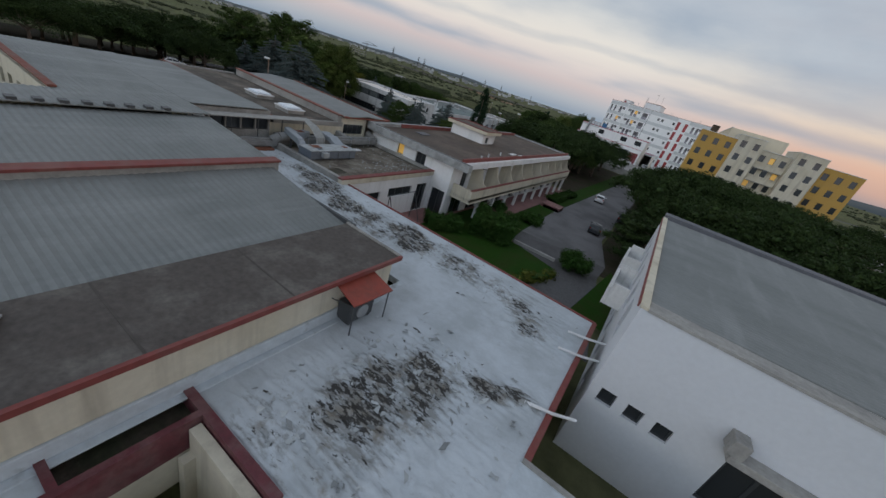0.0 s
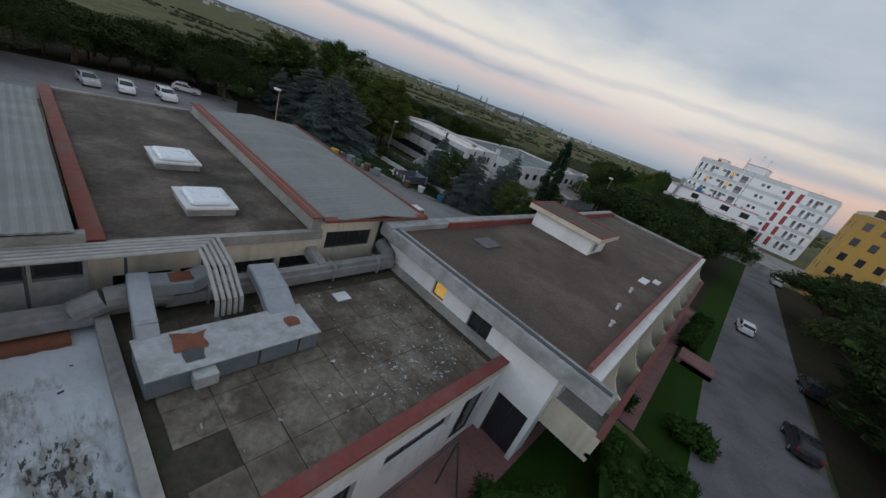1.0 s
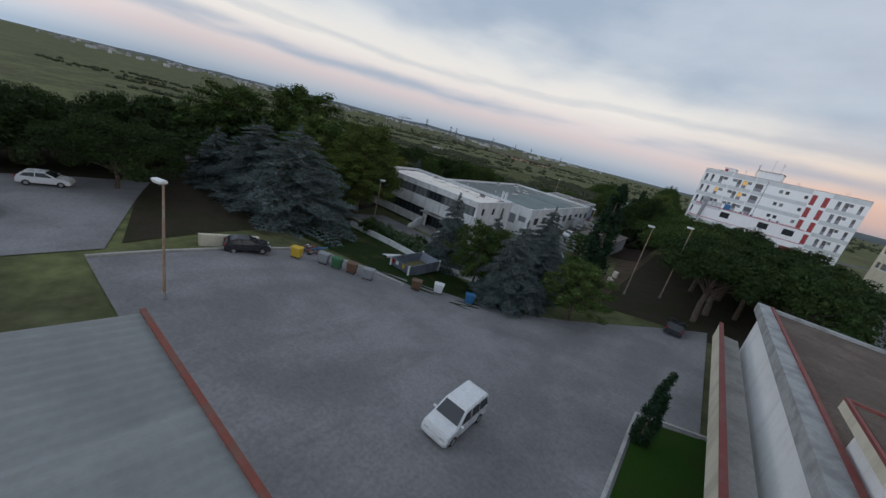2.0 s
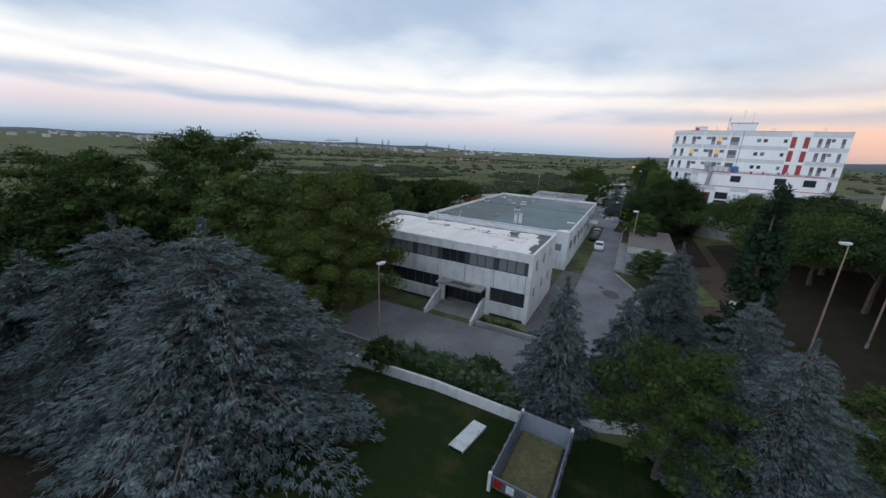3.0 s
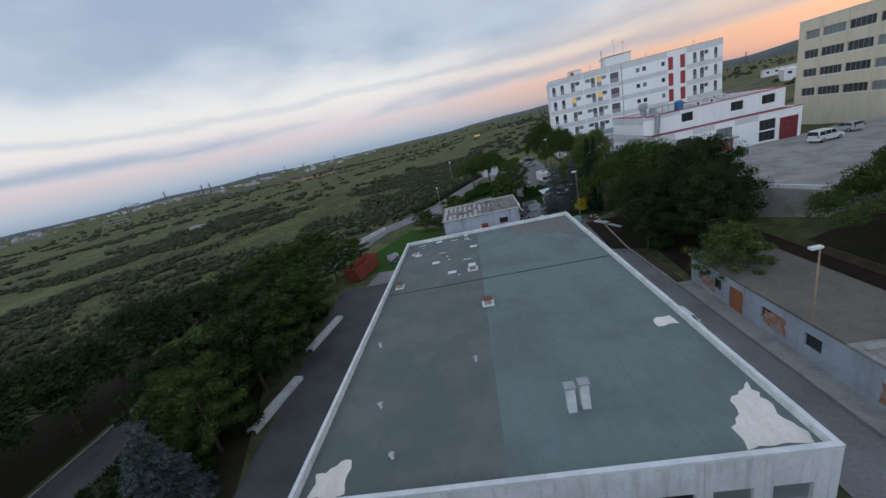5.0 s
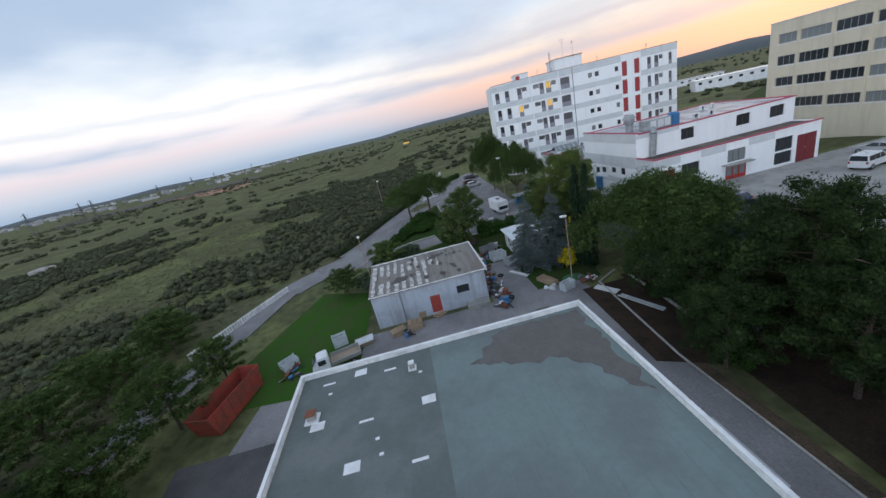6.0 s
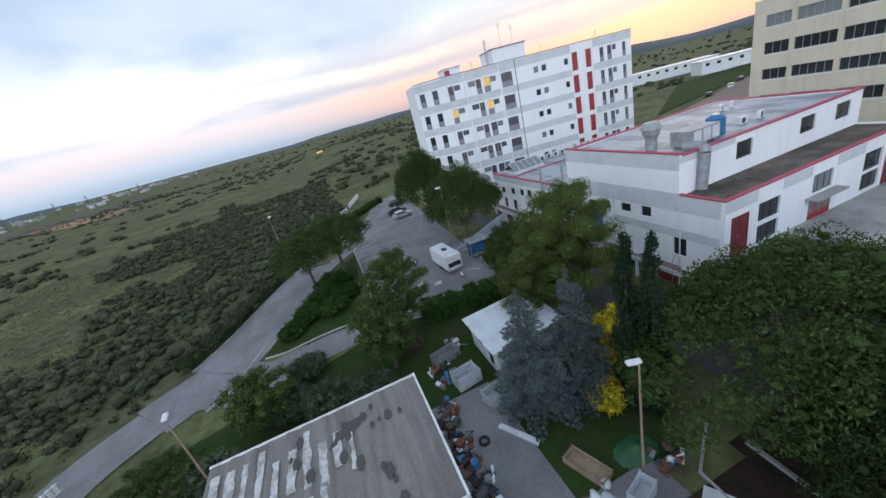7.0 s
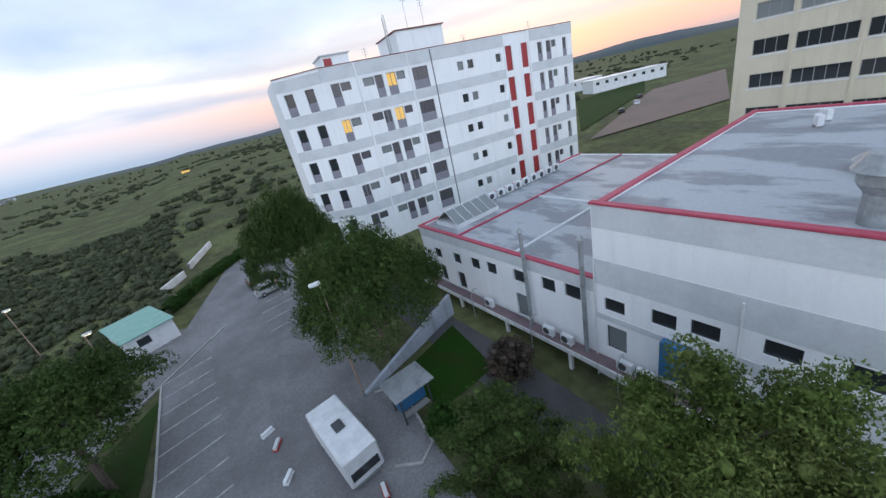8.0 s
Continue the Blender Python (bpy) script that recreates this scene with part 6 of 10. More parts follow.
def condenser(x, y, z, turn=0.0, s=1.0):
    """A boxed air-conditioner outdoor unit with fan grille and feet."""
    t = thing("air_conditioner", "white boxed air-conditioner unit on a roof", "air conditioner", (x, y, z), "air conditioners", turn=turn)
    m = pose(x, y, z, 0, 0, turn) @ Matrix.Scale(s, 4)
    part("casing", boxes((-0.45, 0.45, -0.17, 0.17, 0.10, 0.78), bevel=0.03), WHITE_METAL, t, m=m)
    g = bmesh.new()
    tube(g, (-0.12, -0.165, 0.44), (-0.12, -0.19, 0.44), 0.27, 0.25, 16)
    part("fan_grille", g, DARK_STEEL, t, m=m)
    for u in (-0.3, 0.3):
        part("foot", boxes((u - 0.04, u + 0.04, -0.2, 0.2, 0.0, 0.10)), STEEL, t, m=m)
    return t


fire = thing("fire_hall", "white two-level hall with grey bands and crimson roof edges", "building", (-23, 155, A))
UW = [(5.9, 11.0, 2.0, 1.5, {"split": 2}), (14.2, 11.0, 2.1, 1.5, {"split": 2}), (19.3, 11.0, 2.2, 1.5, {"split": 2})]
shell(fire, -34.7, -11.2, 149.2, 163.1, 0.0, 13.1, FRESH_WHITE, 0.3, south=[(u + 0.4, z, w, h, k) for u, z, w, h, k in UW])
part("wall", boxes((-35.0, -34.7, 149.2, 163.1, 9.9, 13.3)), FRESH_WHITE, fire)
part("roof", boxes((-34.4, -11.5, 149.5, 162.8, 12.75, 13.0)), MEMBRANE, fire)
each(fire, "coping", [(-35.08, -34.66, 149.1, 163.2, 13.3, 13.43), (-34.66, -11.1, 149.1, 149.52, 13.1, 13.24), (-34.66, -11.1, 162.78, 163.2, 13.1, 13.24), (-11.52, -11.1, 149.52, 162.78, 13.1, 13.24)], PINK_TRIM, bevel=0.02)
part("band", boxes((-35.03, -35.0, 149.2, 163.05, 12.0, 13.28)), GREY_BAND, fire)
part("band", boxes((-35.0, -28.7, 149.16, 149.2, 12.55, 13.08)), GREY_BAND, fire)
ms = pose(-35.0, 145.5, 0)
facade(fire, "wall", -35.0, 145.5, 0, 23.7, 0.0, 9.95, 0.3, [(3.7, 7.0, 2.5, 1.6, {"split": 3}), (3.7, 5.2, 2.5, 1.5, {"split": 3}), (0.7, 5.0, 2.0, 3.4, None), (10.0, 5.0, 3.0, 1.95, None), (10.2, 7.3, 2.6, 1.6, {"split": 3, "pane": GLASS_PALE}),
       (17.1, 7.1, 2.6, 1.7, {"split": 3}), (17.1, 5.3, 2.6, 1.6, {"split": 3}), (20.3, 5.0, 2.9, 3.6, None)], FRESH_WHITE)
door(fire, ms, 0.7, 5.0, 2.0, 3.4, MAROON, 2)
door(fire, ms, 10.0, 5.0, 3.0, 1.95, RED_PAINT, 3, True)
door(fire, ms, 20.3, 5.0, 2.9, 3.6, MAROON, 4, name="gate")
part("canopy", boxes((-25.6, -21.6, 144.6, 145.5, 7.0, 7.16), bevel=0.02), CONCRETE, fire)
for u0, u1 in ((0, 3.5), (6.4, 9.9), (13.2, 16.9)):
    part("band", boxes((u0, u1, -0.03, 0.0, 8.95, 9.85)), GREY_BAND, fire, m=ms)
part("roof", boxes((-34.7, -11.6, 145.8, 149.2, 9.6, 9.82)), DARK_ROOF, fire)
part("coping", boxes((-35.1, -11.2, 145.4, 145.78, 9.95, 10.08), bevel=0.02), PINK_TRIM, fire)
part("coping", boxes((-35.1, -34.75, 145.78, 149.2, 9.95, 10.08), bevel=0.02), PINK_TRIM, fire)
part("wall", boxes((-11.6, -11.3, 145.8, 149.2, 0, 9.95)), FRESH_WHITE, fire)
WW = [(0.6, 6.8, 1.2, 0.9), (3.2, 7.0, 1.2, 0.95), (5.0, 7.2, 1.2, 0.9), (7.7, 7.45, 1.2, 0.85), (10.1, 7.4, 1.1, 1.0), (0.7, 4.1, 1.2, 1.7, {"pane": GLASS_PALE}), (13.4, 4.4, 1.2, 1.8), (2.6, 0.9, 1.6, 1.3), (8.2, 0.9, 1.6, 1.3)]
facade(fire, "wall", -35.0, 163.1, 270, 17.3, -0.3, 9.9, 0.3, WW, FRESH_WHITE)
mw = pose(-35.0, 163.1, 0, 0, 0, 270)
each(fire, "band", [(-35.03, -35.0, 149.2, 163.05, 8.5, 10.1), (-35.03, -35.0, 145.82, 149.2, 8.5, 9.88), (-35.03, -35.0, 156.5, 163.05, 6.1, 6.5), (-35.03, -35.0, 145.82, 156.5, 6.1, 6.9)], GREY_BAND)
part("walkway", boxes((-35.95, -35.03, 146.0, 184.0, 3.1, 3.34)), mat("worn_plum_paint", (0.19, 0.135, 0.14), 0.8, second=(0.13, 0.095, 0.10), patch=0.8, vary=0.2), fire, "worn plum-grey walkway slab")
part("fascia", boxes((-36.03, -35.95, 146.0, 184.0, 3.05, 3.40), bevel=0.01), OLD_WHITE, fire)
for k in range(7):
    part("pillar", boxes((-35.93, -35.68, 147.0 + k * 5.8, 147.25 + k * 5.8, -0.4, 3.1)), OLD_WHITE, fire)
for u, w in ((5.2, 2.2), (11.8, 2.4)):
    door(fire, mw @ pose(0, -0.13, 0), u, 0.1, w, 2.1, MAROON, 2)
part("cabinet", boxes((-35.5, -35.03, 157.95, 159.25, 4.2, 6.45), bevel=0.03), BLUE_PAINT, fire, "pale blue metal wall cabinet")
for y, top in ((168.1, 10.9), (163.6, 11.3)):
    f = part("flue", tubes([(-35.35, y, 3.34), (-35.35, y, top)], 0.14, 10), GALV, fire, "tall metal flue pipe")
    c = bmesh.new()
    tube(c, (-35.35, y, top), (-35.35, y, top + 0.3), 0.24, 0.03, 10)
    part("cap", c, GALV, f)
for y in (161.0, 159.9, 164.9, 166.4, 172.4):
    tagged(condenser(-35.55, y, 3.34, 270), "white air-conditioner unit on a walkway below windows")
part("duct", tubes([(-32.6, 150.6, 13.3), (-32.6, 149.0, 13.4), (-32.7, 148.8, 12.9), (-32.9, 148.85, 9.9)], 0.42, 12), GALV, fire, "zinc elbow duct over the roof edge")
for x in (-35.12,):
    for y in (149.0, 156.2, 163.0):
        part("downpipe", tubes([(x, y, 9.8), (x, y, 0.0)], 0.06, 8), OLD_WHITE, fire)

# plant on the hall's roof
def cowled_flue(x, y, z, h, r):
    t = thing("roof_flue", "tall zinc flue with a conical cowl on a flat roof", "flue", (x, y, z))
    part("pipe", tubes([(x, y, z), (x, y, z + h * 0.45)], r, 14), GALV, t)
    c = bmesh.new()
    tube(c, (x, y, z + h * 0.45), (x, y, z + h * 0.6), r, r * 1.5, 14)
    tube(c, (x, y, z + h * 0.6), (x, y, z + h * 0.78), r * 1.5, r * 1.5, 14)
    part("collar", c, GALV, t)
    c = bmesh.new()
    tube(c, (x, y, z + h * 0.78), (x, y, z + h), r * 1.9, r * 1.2, 14)
    part("cowl", c, GALV, t)


cowled_flue(-33.0, 153.5, 13.0, 2.5, 0.5)
cab = thing("plant_cabinet", "long grey plant cabinet on a flat roof", "air handler", (-30.8, 151.1, 13))
part("casing", boxes((-32.6, -29.0, 150.2, 152.0, 13.2, 14.5), bevel=0.05), GALV, cab)
for x in (-31.7, -30.6, -29.6):
    part("panel", boxes((x - 0.42, x + 0.42, 150.16, 150.2, 13.35, 14.35), bevel=0.01), GREY_BAND, cab)
for x in (-32.2, -29.4):
    part("foot", boxes((x - 0.1, x + 0.1, 150.3, 151.9, 13.0, 13.2)), STEEL, cab)
tank = thing("water_tank", "upright blue plastic water tank on a flat roof", "tank", (-27.6, 151.6, 13))
c = bmesh.new()
tube(c, (-27.6, 151.6, 13.0), (-27.6, 151.6, 14.5), 0.75, 0.75, 18)
tube(c, (-27.6, 151.6, 14.5), (-27.6, 151.6, 14.75), 0.75, 0.35, 18)
part("body", c, BLUE_PAINT, tank)
c = bmesh.new()
tube(c, (-27.6, 151.6, 14.75), (-27.6, 151.6, 14.85), 0.3, 0.3, 14)
part("lid", c, WHITE_METAL, tank)
fan = thing("roof_fan", "squat round extractor fan on a flat roof", "fan", (-26.8, 154.3, 13))
c = bmesh.new()
tube(c, (-26.8, 154.3, 13.0), (-26.8, 154.3, 13.5), 0.5, 0.5, 16)
part("base", c, GALV, fan)
c = bmesh.new()
tube(c, (-26.8, 154.3, 13.5), (-26.8, 154.3, 13.85), 0.85, 0.45, 16)
part("hood", c, GALV, fan)
for i, (x, y) in enumerate(((-24.2, 151.5), (-22.0, 151.4), (-17.5, 158.0), (-15.8, 158.0))):
    condenser(x, y, 13.0, 12 * i)

annex = thing("annex", "long white annex with a patched membrane roof and crimson edge", "building", (-20, 172, A))
AW = [(182.2 - y - 0.57, 5.75 + (180 - y) * 0.06, 1.14, 1.02) for y in (179.75, 176.75, 174.2, 172.2, 169.25, 166.6, 164.7)] + [(12.4, 3.36, 1.2, 2.0, {"pane": GLASS_PALE}), (5.0, 3.36, 1.1, 1.7), (2.3, 3.36, 0.95, 1.7)]
facade(annex, "wall", -34.9, 182.2, 270, 19.1, -0.3, 8.65, 0.3, sorted(AW), FRESH_WHITE)
ma = pose(-34.9, 182.2, 0, 0, 0, 270)
part("band", boxes((0.0, 19.1, -0.03, 0.0, 7.75, 8.63)), GREY_BAND, annex, m=ma)
part("wall", boxes((-34.6, -8, 181.9, 182.2, 0, 8.65)), FRESH_WHITE, annex)
part("wall", boxes((-8.3, -8, 163.1, 181.9, 0, 8.65)), FRESH_WHITE, annex)
part("roof", boxes((-34.6, -8.3, 163.2, 181.9, 8.35, 8.6)), MEMBRANE, annex)
each(annex, "coping", [(-35.0, -34.58, 163.1, 182.3, 8.65, 8.78), (-34.58, -8.3, 176.2, 176.4, 8.6, 8.74), (-34.58, -8.0, 182.0, 182.3, 8.65, 8.78)], PINK_TRIM, bevel=0.02)
each(annex, "roof_kerb", [(-34.5, -8.4, 169.5, 169.75, 8.6, 8.72), (-24.0, -23.7, 163.3, 176.1, 8.6, 8.72)], GREY_BAND)
sky_l = thing("glass_skylight", "glazed gable skylight on a flat roof", "skylight", (-31, 179.2, 8.6))
part("kerb", boxes((-33.6, -28.2, 177.6, 180.9, 8.6, 9.0)), WHITE_METAL, sky_l)
for sgn in (-1, 1):
    c = bmesh.new()
    e = 179.25 + sgn * 1.6
    c.faces.new([c.verts.new(p) for p in ((-33.5, e, 9.0), (-28.3, e, 9.0), (-28.3, 179.25, 10.1), (-33.5, 179.25, 10.1))])
    part("pane", c, GLASS_PALE, sky_l)
    for k in range(6):
        x = -33.5 + k * 1.04
        part("glazing_bar", tubes([(x, e, 9.02), (x, 179.25, 10.14)], 0.035, 5), WHITE_METAL, sky_l)
part("ridge", tubes([(-33.5, 179.25, 10.12), (-28.3, 179.25, 10.12)], 0.06, 6), WHITE_METAL, sky_l)
for k in range(9):
    condenser(-26.4 + k * 1.35, 180.4, 8.6, 0, 1.1)

# hotel
HT = math.degrees(math.atan2(192.15 - 198.6, 5.93 + 33.95))
HL = math.hypot(5.93 + 33.95, 192.15 - 198.6)
mh = pose(-33.95, 198.6, 0, 0, 0, HT)
hotel = thing("hotel_block", "white five-storey block with grey bands and red window strips", "building", (-14, 199, 2))
HOTEL_GLASS = glass("dusky_glass", (0.10, 0.095, 0.105), 0.18)
RAILING = mat("grey_violet_railing", (0.25, 0.24, 0.28), 0.6, second=(0.19, 0.18, 0.21), patch=1.0, vary=0.12)
RED_PANEL = mat("red_panel", (0.36, 0.035, 0.04), 0.5, second=(0.28, 0.04, 0.04), patch=1.0, vary=0.1)
hh = []
for k, top in enumerate((23.8, 19.55, 15.3, 11.05, 6.8)):
    lit = {0: (2,), 1: (2, 0)}.get(k, ())
    tall = [(0.9, 1.1), (6.6, 1.1), (8.2, 1.3), (33.3, 0.9), (35.0, 1.0), (38.4, 0.8)]
    for i, (u, w) in enumerate(tall):
        hh.append((u, top - 2.7, w, 2.7, {"pane": GLASS_WARM if i in lit else HOTEL_GLASS, "split": 2, "frames": FRAME_GREY if k % 2 else FRAME_DARK}))
    for u, w in ((2.1, 1.3), (5.0, 1.5), (9.6, 1.2), (36.1, 0.9)):
        hh.append((u, top - 1.0, w, 0.95, {"pane": GLASS_PALE if (k + int(u)) % 2 else HOTEL_GLASS}))
    hh.append((11.9, top - 2.7, 2.3, 2.7, {"split": 3, "pane": HOTEL_GLASS}))
    for u, w in ((18.8, 1.0), (20.5, 1.0), (25.4, 0.9)):
        hh.append((u, top - 1.5, w, 1.1, {"pane": GLASS_PALE if (k + int(u)) % 3 == 0 else GLASS}))
    for u, w in ((27.15, 1.25), (30.15, 1.25)):
        hh.append((u, top - 3.0, w, 3.35, {"pane": RED_PANEL, "frames": RED_PANEL}))
facade(hotel, "wall", -33.95, 198.6, HT, HL, 1.0, 25.7, 0.4, hh, FRESH_WHITE, deep=0.2)
for k in range(5):
    zt = 24.15 - 4.25 * k
    for u0, u1 in ((0.0, 4.2), (4.5, 11.4), (11.7, 14.9), (15.1, 26.9)):
        part("band", boxes((u0, u1, -0.05, 0.0, zt, zt + 1.25 if k else 25.62)), GREY_BAND, hotel, m=mh)
    part("band", boxes((31.7, HL, -0.05, 0.0, zt, zt + 1.25 if k else 25.62)), GREY_BAND, hotel, m=mh)
for u in (4.3, 11.5, 26.95, 31.6):
    part("rib", boxes((u - 0.08, u + 0.08, -0.22, 0.0, 1.2, 25.7)), FRESH_WHITE, hotel, m=mh)
part("joint", boxes((14.93, 15.07, -0.03, 0.0, 1.2, 25.6)), DARK_STEEL, hotel, m=mh)
for top in (23.8, 19.55, 15.3, 11.05, 6.8):
    for u, w in ((0.9, 1.1), (6.6, 1.1), (8.2, 1.3), (11.9, 2.3), (33.3, 0.9), (35.0, 1.0), (38.4, 0.8)):
        part("railing", boxes((u + 0.02, u + w - 0.02, 0.02, 0.08, top - 2.66, top - 1.55), bevel=0.01), RAILING, hotel, "grey-violet balcony railing panel", mh)
part("wall", boxes((HL - 0.4, HL, 0.4, 14, 1, 25.7)), FRESH_WHITE, hotel, m=mh)
part("wall", boxes((0.4, HL - 0.4, 13.6, 14, 1, 25.7)), FRESH_WHITE, hotel, m=mh)
ex, ey = -38.5, 202.8
ET, EL = math.degrees(math.atan2(198.6 - ey, -33.95 - ex)), math.hypot(-33.95 - ex, 198.6 - ey)
facade(hotel, "wall", ex, ey, ET, EL, 1.0, 25.7, 0.4, [(u, top - 2.6, 1.2, 2.6) for top in (23.8, 19.55, 15.3, 11.05, 6.8) for u in (0.9, 3.7)], FRESH_WHITE, deep=0.2)
me_ = pose(ex, ey, 0, 0, 0, ET)
for k in range(5):
    part("band", boxes((0.0, EL, -0.05, 0.0, 24.15 - 4.25 * k, 25.4 - 4.25 * k)), GREY_BAND, hotel, m=me_)
part("wall", prism(bmesh.new(), [(ex, ey), (ex + 0.4, ey), (ex + 2.5, ey + 13), (ex + 2.1, ey + 13)], 1, 25.7), FRESH_WHITE, hotel)
part("roof", prism(bmesh.new(), [(ex + 0.3, ey), (-33.9, 198.95), (5.8, 192.5), (7.9, 205.5), (ex + 2.4, ey + 12.9)], 25.0, 25.25), GREY_ROOF, hotel)
part("coping", boxes((0.0, HL, -0.08, 0.42, 25.7, 25.8)), PLUM, hotel, m=mh)
part("coping", boxes((0.0, EL, -0.08, 0.42, 25.7, 25.8)), PLUM, hotel, m=me_)
for top in (23.8, 19.55, 15.3, 11.05, 6.8):
    for u in (0.9, 3.7):
        part("railing", boxes((u + 0.02, u + 1.18, 0.02, 0.08, top - 2.56, top - 1.55), bevel=0.01), RAILING, hotel, "grey-violet balcony railing panel", me_)
ph = part("penthouse", boxes((11.0, 17.8, 0.5, 8, 25.25, 28.3), bevel=0.04), FRESH_WHITE, hotel, m=mh)
part("roof_slab", boxes((10.8, 18.0, 0.3, 8.2, 28.3, 28.42)), PLUM, ph, m=mh)
part("louvre", boxes((13.0, 14.4, 0.93, 1.0, 26.1, 27.4)), DARK_STEEL, ph, m=mh)
p2 = part("stair_head", boxes((1.0, 4.4, 1.2, 6, 25.25, 27.0), bevel=0.03), FRESH_WHITE, hotel, m=mh)
part("fascia", boxes((0.8, 4.6, 1.0, 6.2, 27.0, 27.14)), GREY_BAND, p2, m=mh)
part("red_panel", boxes((1.2, 2.2, 1.15, 1.2, 25.7, 26.7)), RED_PANEL, p2, m=mh)
mast = thing("antenna_mast", "thin lattice aerial mast on a flat roof", "antenna", tuple((mh @ Vector((10.2, 2.0, 25.25)))))
for dx, dy in ((0, 0), (0.35, 0), (0.17, 0.3)):
    part("leg", tubes([tuple(mh @ Vector((10.2 + dx, 2.0 + dy, 25.25))), tuple(mh @ Vector((10.2 + dx, 2.0 + dy, 30.3)))], 0.045, 5), STEEL, mast)
for k in range(9):
    z = 25.7 + k * 0.55
    part("brace", tubes([tuple(mh @ Vector((10.2, 2.0, z))), tuple(mh @ Vector((10.55, 2.0, z + 0.3))), tuple(mh @ Vector((10.37, 2.3, z + 0.5)))], 0.03, 4), STEEL, mast)
for k, (u, h) in enumerate(((7.2, 2.2), (14.0, 4.6), (16.5, 3.8), (22.4, 1.8), (34.5, 2.0))):
    base = 28.2 if 12 < u < 18 else 25.25
    p = mh @ Vector((u, 3.0, base))
    t = thing("aerial", "thin television aerial on a flat roof", "antenna", tuple(p), "aerials")
    part("pole", tubes([tuple(p), (p.x, p.y, base + h)], 0.035, 5), STEEL, t)
    for j in range(3):
        part("element", tubes([(p.x - 0.5, p.y, base + h - 0.2 - j * 0.3), (p.x + 0.5, p.y, base + h - 0.2 - j * 0.3)], 0.02, 4), STEEL, t)

OFFICE_CREAM = mat("cream_office_paint", (0.68, 0.61, 0.47), 0.85, second=(0.60, 0.53, 0.40), amount=0.5, patch=0.25, vary=0.05, streak=(0.56, 0.50, 0.39))
office2 = thing("cream_office_block", "tall cream office block with dark ribbon windows", "building", (14, 146, A))
rows_z = [(19.95, 1.6), (16.15, 1.65), (12.5, 1.55), (8.6, 1.6)]
bays = [(1.6, 3.2, 3)] + [(5.4 + 5.35 * i, 4.75, 5) for i in range(7)]
OX = 7.7
oh = [(u, z, w, h, {"split": n, "pane": GLASS_PALE if (int(u) + int(z)) % 4 == 0 else GLASS}) for z, h in rows_z for u, w, n in bays]
facade(office2, "wall", OX, 170.7, 270, 43.6, 2.0, 23.6, 0.4, oh, OFFICE_CREAM, frames=FRAME_GREY, deep=0.2)
part("wall", boxes((OX + 0.4, OX + 13, 170.3, 170.7, 2, 23.6)), OFFICE_CREAM, office2)
part("wall", boxes((OX + 12.6, OX + 13, 127.1, 170.3, 2, 23.6)), OFFICE_CREAM, office2)
part("wall", boxes((OX + 0.4, OX + 12.6, 127.1, 127.5, 2, 23.6)), OFFICE_CREAM, office2)
part("roof", boxes((OX + 0.4, OX + 12.6, 127.5, 170.3, 23.0, 23.3)), GREY_ROOF, office2)
for z, h in rows_z:
    part("sill_band", boxes((OX - 0.07, OX, 127.2, 169.3, z - 0.2, z - 0.06)), WHITE_METAL, office2)
for i in range(8):
    part("pilaster", boxes((OX - 0.1, OX, 165.6 - 5.35 * i - 0.17, 165.6 - 5.35 * i + 0.17, 6.0, 23.5)), OFFICE_CREAM, office2)
part("coping", boxes((OX - 0.1, OX + 0.4, 127.1, 170.8, 23.6, 23.75), bevel=0.02), OLD_WHITE, office2)

# apartment block above the pines
YELLOW_WALL = mat("yellow_render", (0.50, 0.30, 0.075), 0.85, second=(0.42, 0.26, 0.08), patch=0.4, vary=0.06)
apts = thing("apartment_block", "cream and yellow apartment block above pine crowns", "building", (18, 128, 4))


def tower(x0, x1, y0, y1, top, material, cols, lit=(), balcony=False):
    w = (x1 - x0) / cols
    hs = []
    for i in range(cols):
        for k in range(5):
            hs.append((w * (i + 0.5) - 0.55, top - 2.6 - 3.1 * k, 1.1, 1.5, {"pane": GLASS_WARM if (i, k) in lit else GLASS}))
    hw = [(u, top - 2.6 - 3.1 * k, 1.0, 1.4) for u in (2.0, 6.0) for k in range(5)]
    shell(apts, x0, x1, y0, y1, 2, top, material, 0.3, south=hs, west=hw)
    part("roof", boxes((x0 + 0.3, x1 - 0.3, y0 + 0.3, y1 - 0.3, top - 0.5, top - 0.3)), GREY_ROOF, apts)
    rims(apts, "coping", x0 - 0.1, x1 + 0.1, y0 - 0.1, y1 + 0.1, top, top + 0.12, 0.4, OLD_WHITE)
    if balcony:
        for k in range(5):
            b = part("balcony", boxes((x0 + 0.3, x1 - 0.3, y0 - 1.1, y0, top - 4.2 - 3.1 * k, top - 4.05 - 3.1 * k)), CONCRETE, apts)
            part("parapet", boxes((x0 + 0.3, x1 - 0.3, y0 - 1.15, y0 - 1.05, top - 4.05 - 3.1 * k, top - 3.2 - 3.1 * k)), CREAM_WALL, b)


tower(1.3, 9.2, 113.8, 125, 20.6, YELLOW_WALL, 3)
tower(9.2, 14.6, 112.6, 125, 21.8, CREAM_WALL, 2)
tower(14.6, 21.0, 115.0, 125, 20.0, CREAM_WALL, 3, ((1, 0), (0, 2), (2, 1)), True)
tower(21.0, 26.5, 112.6, 125, 21.6, CREAM_WALL, 2)
tower(26.5, 34.0, 114.0, 125, 20.2, YELLOW_WALL, 3)
part("chimney", boxes((3.0, 4.6, 117, 119, 20.3, 22.4), bevel=0.03), EARTH, apts)
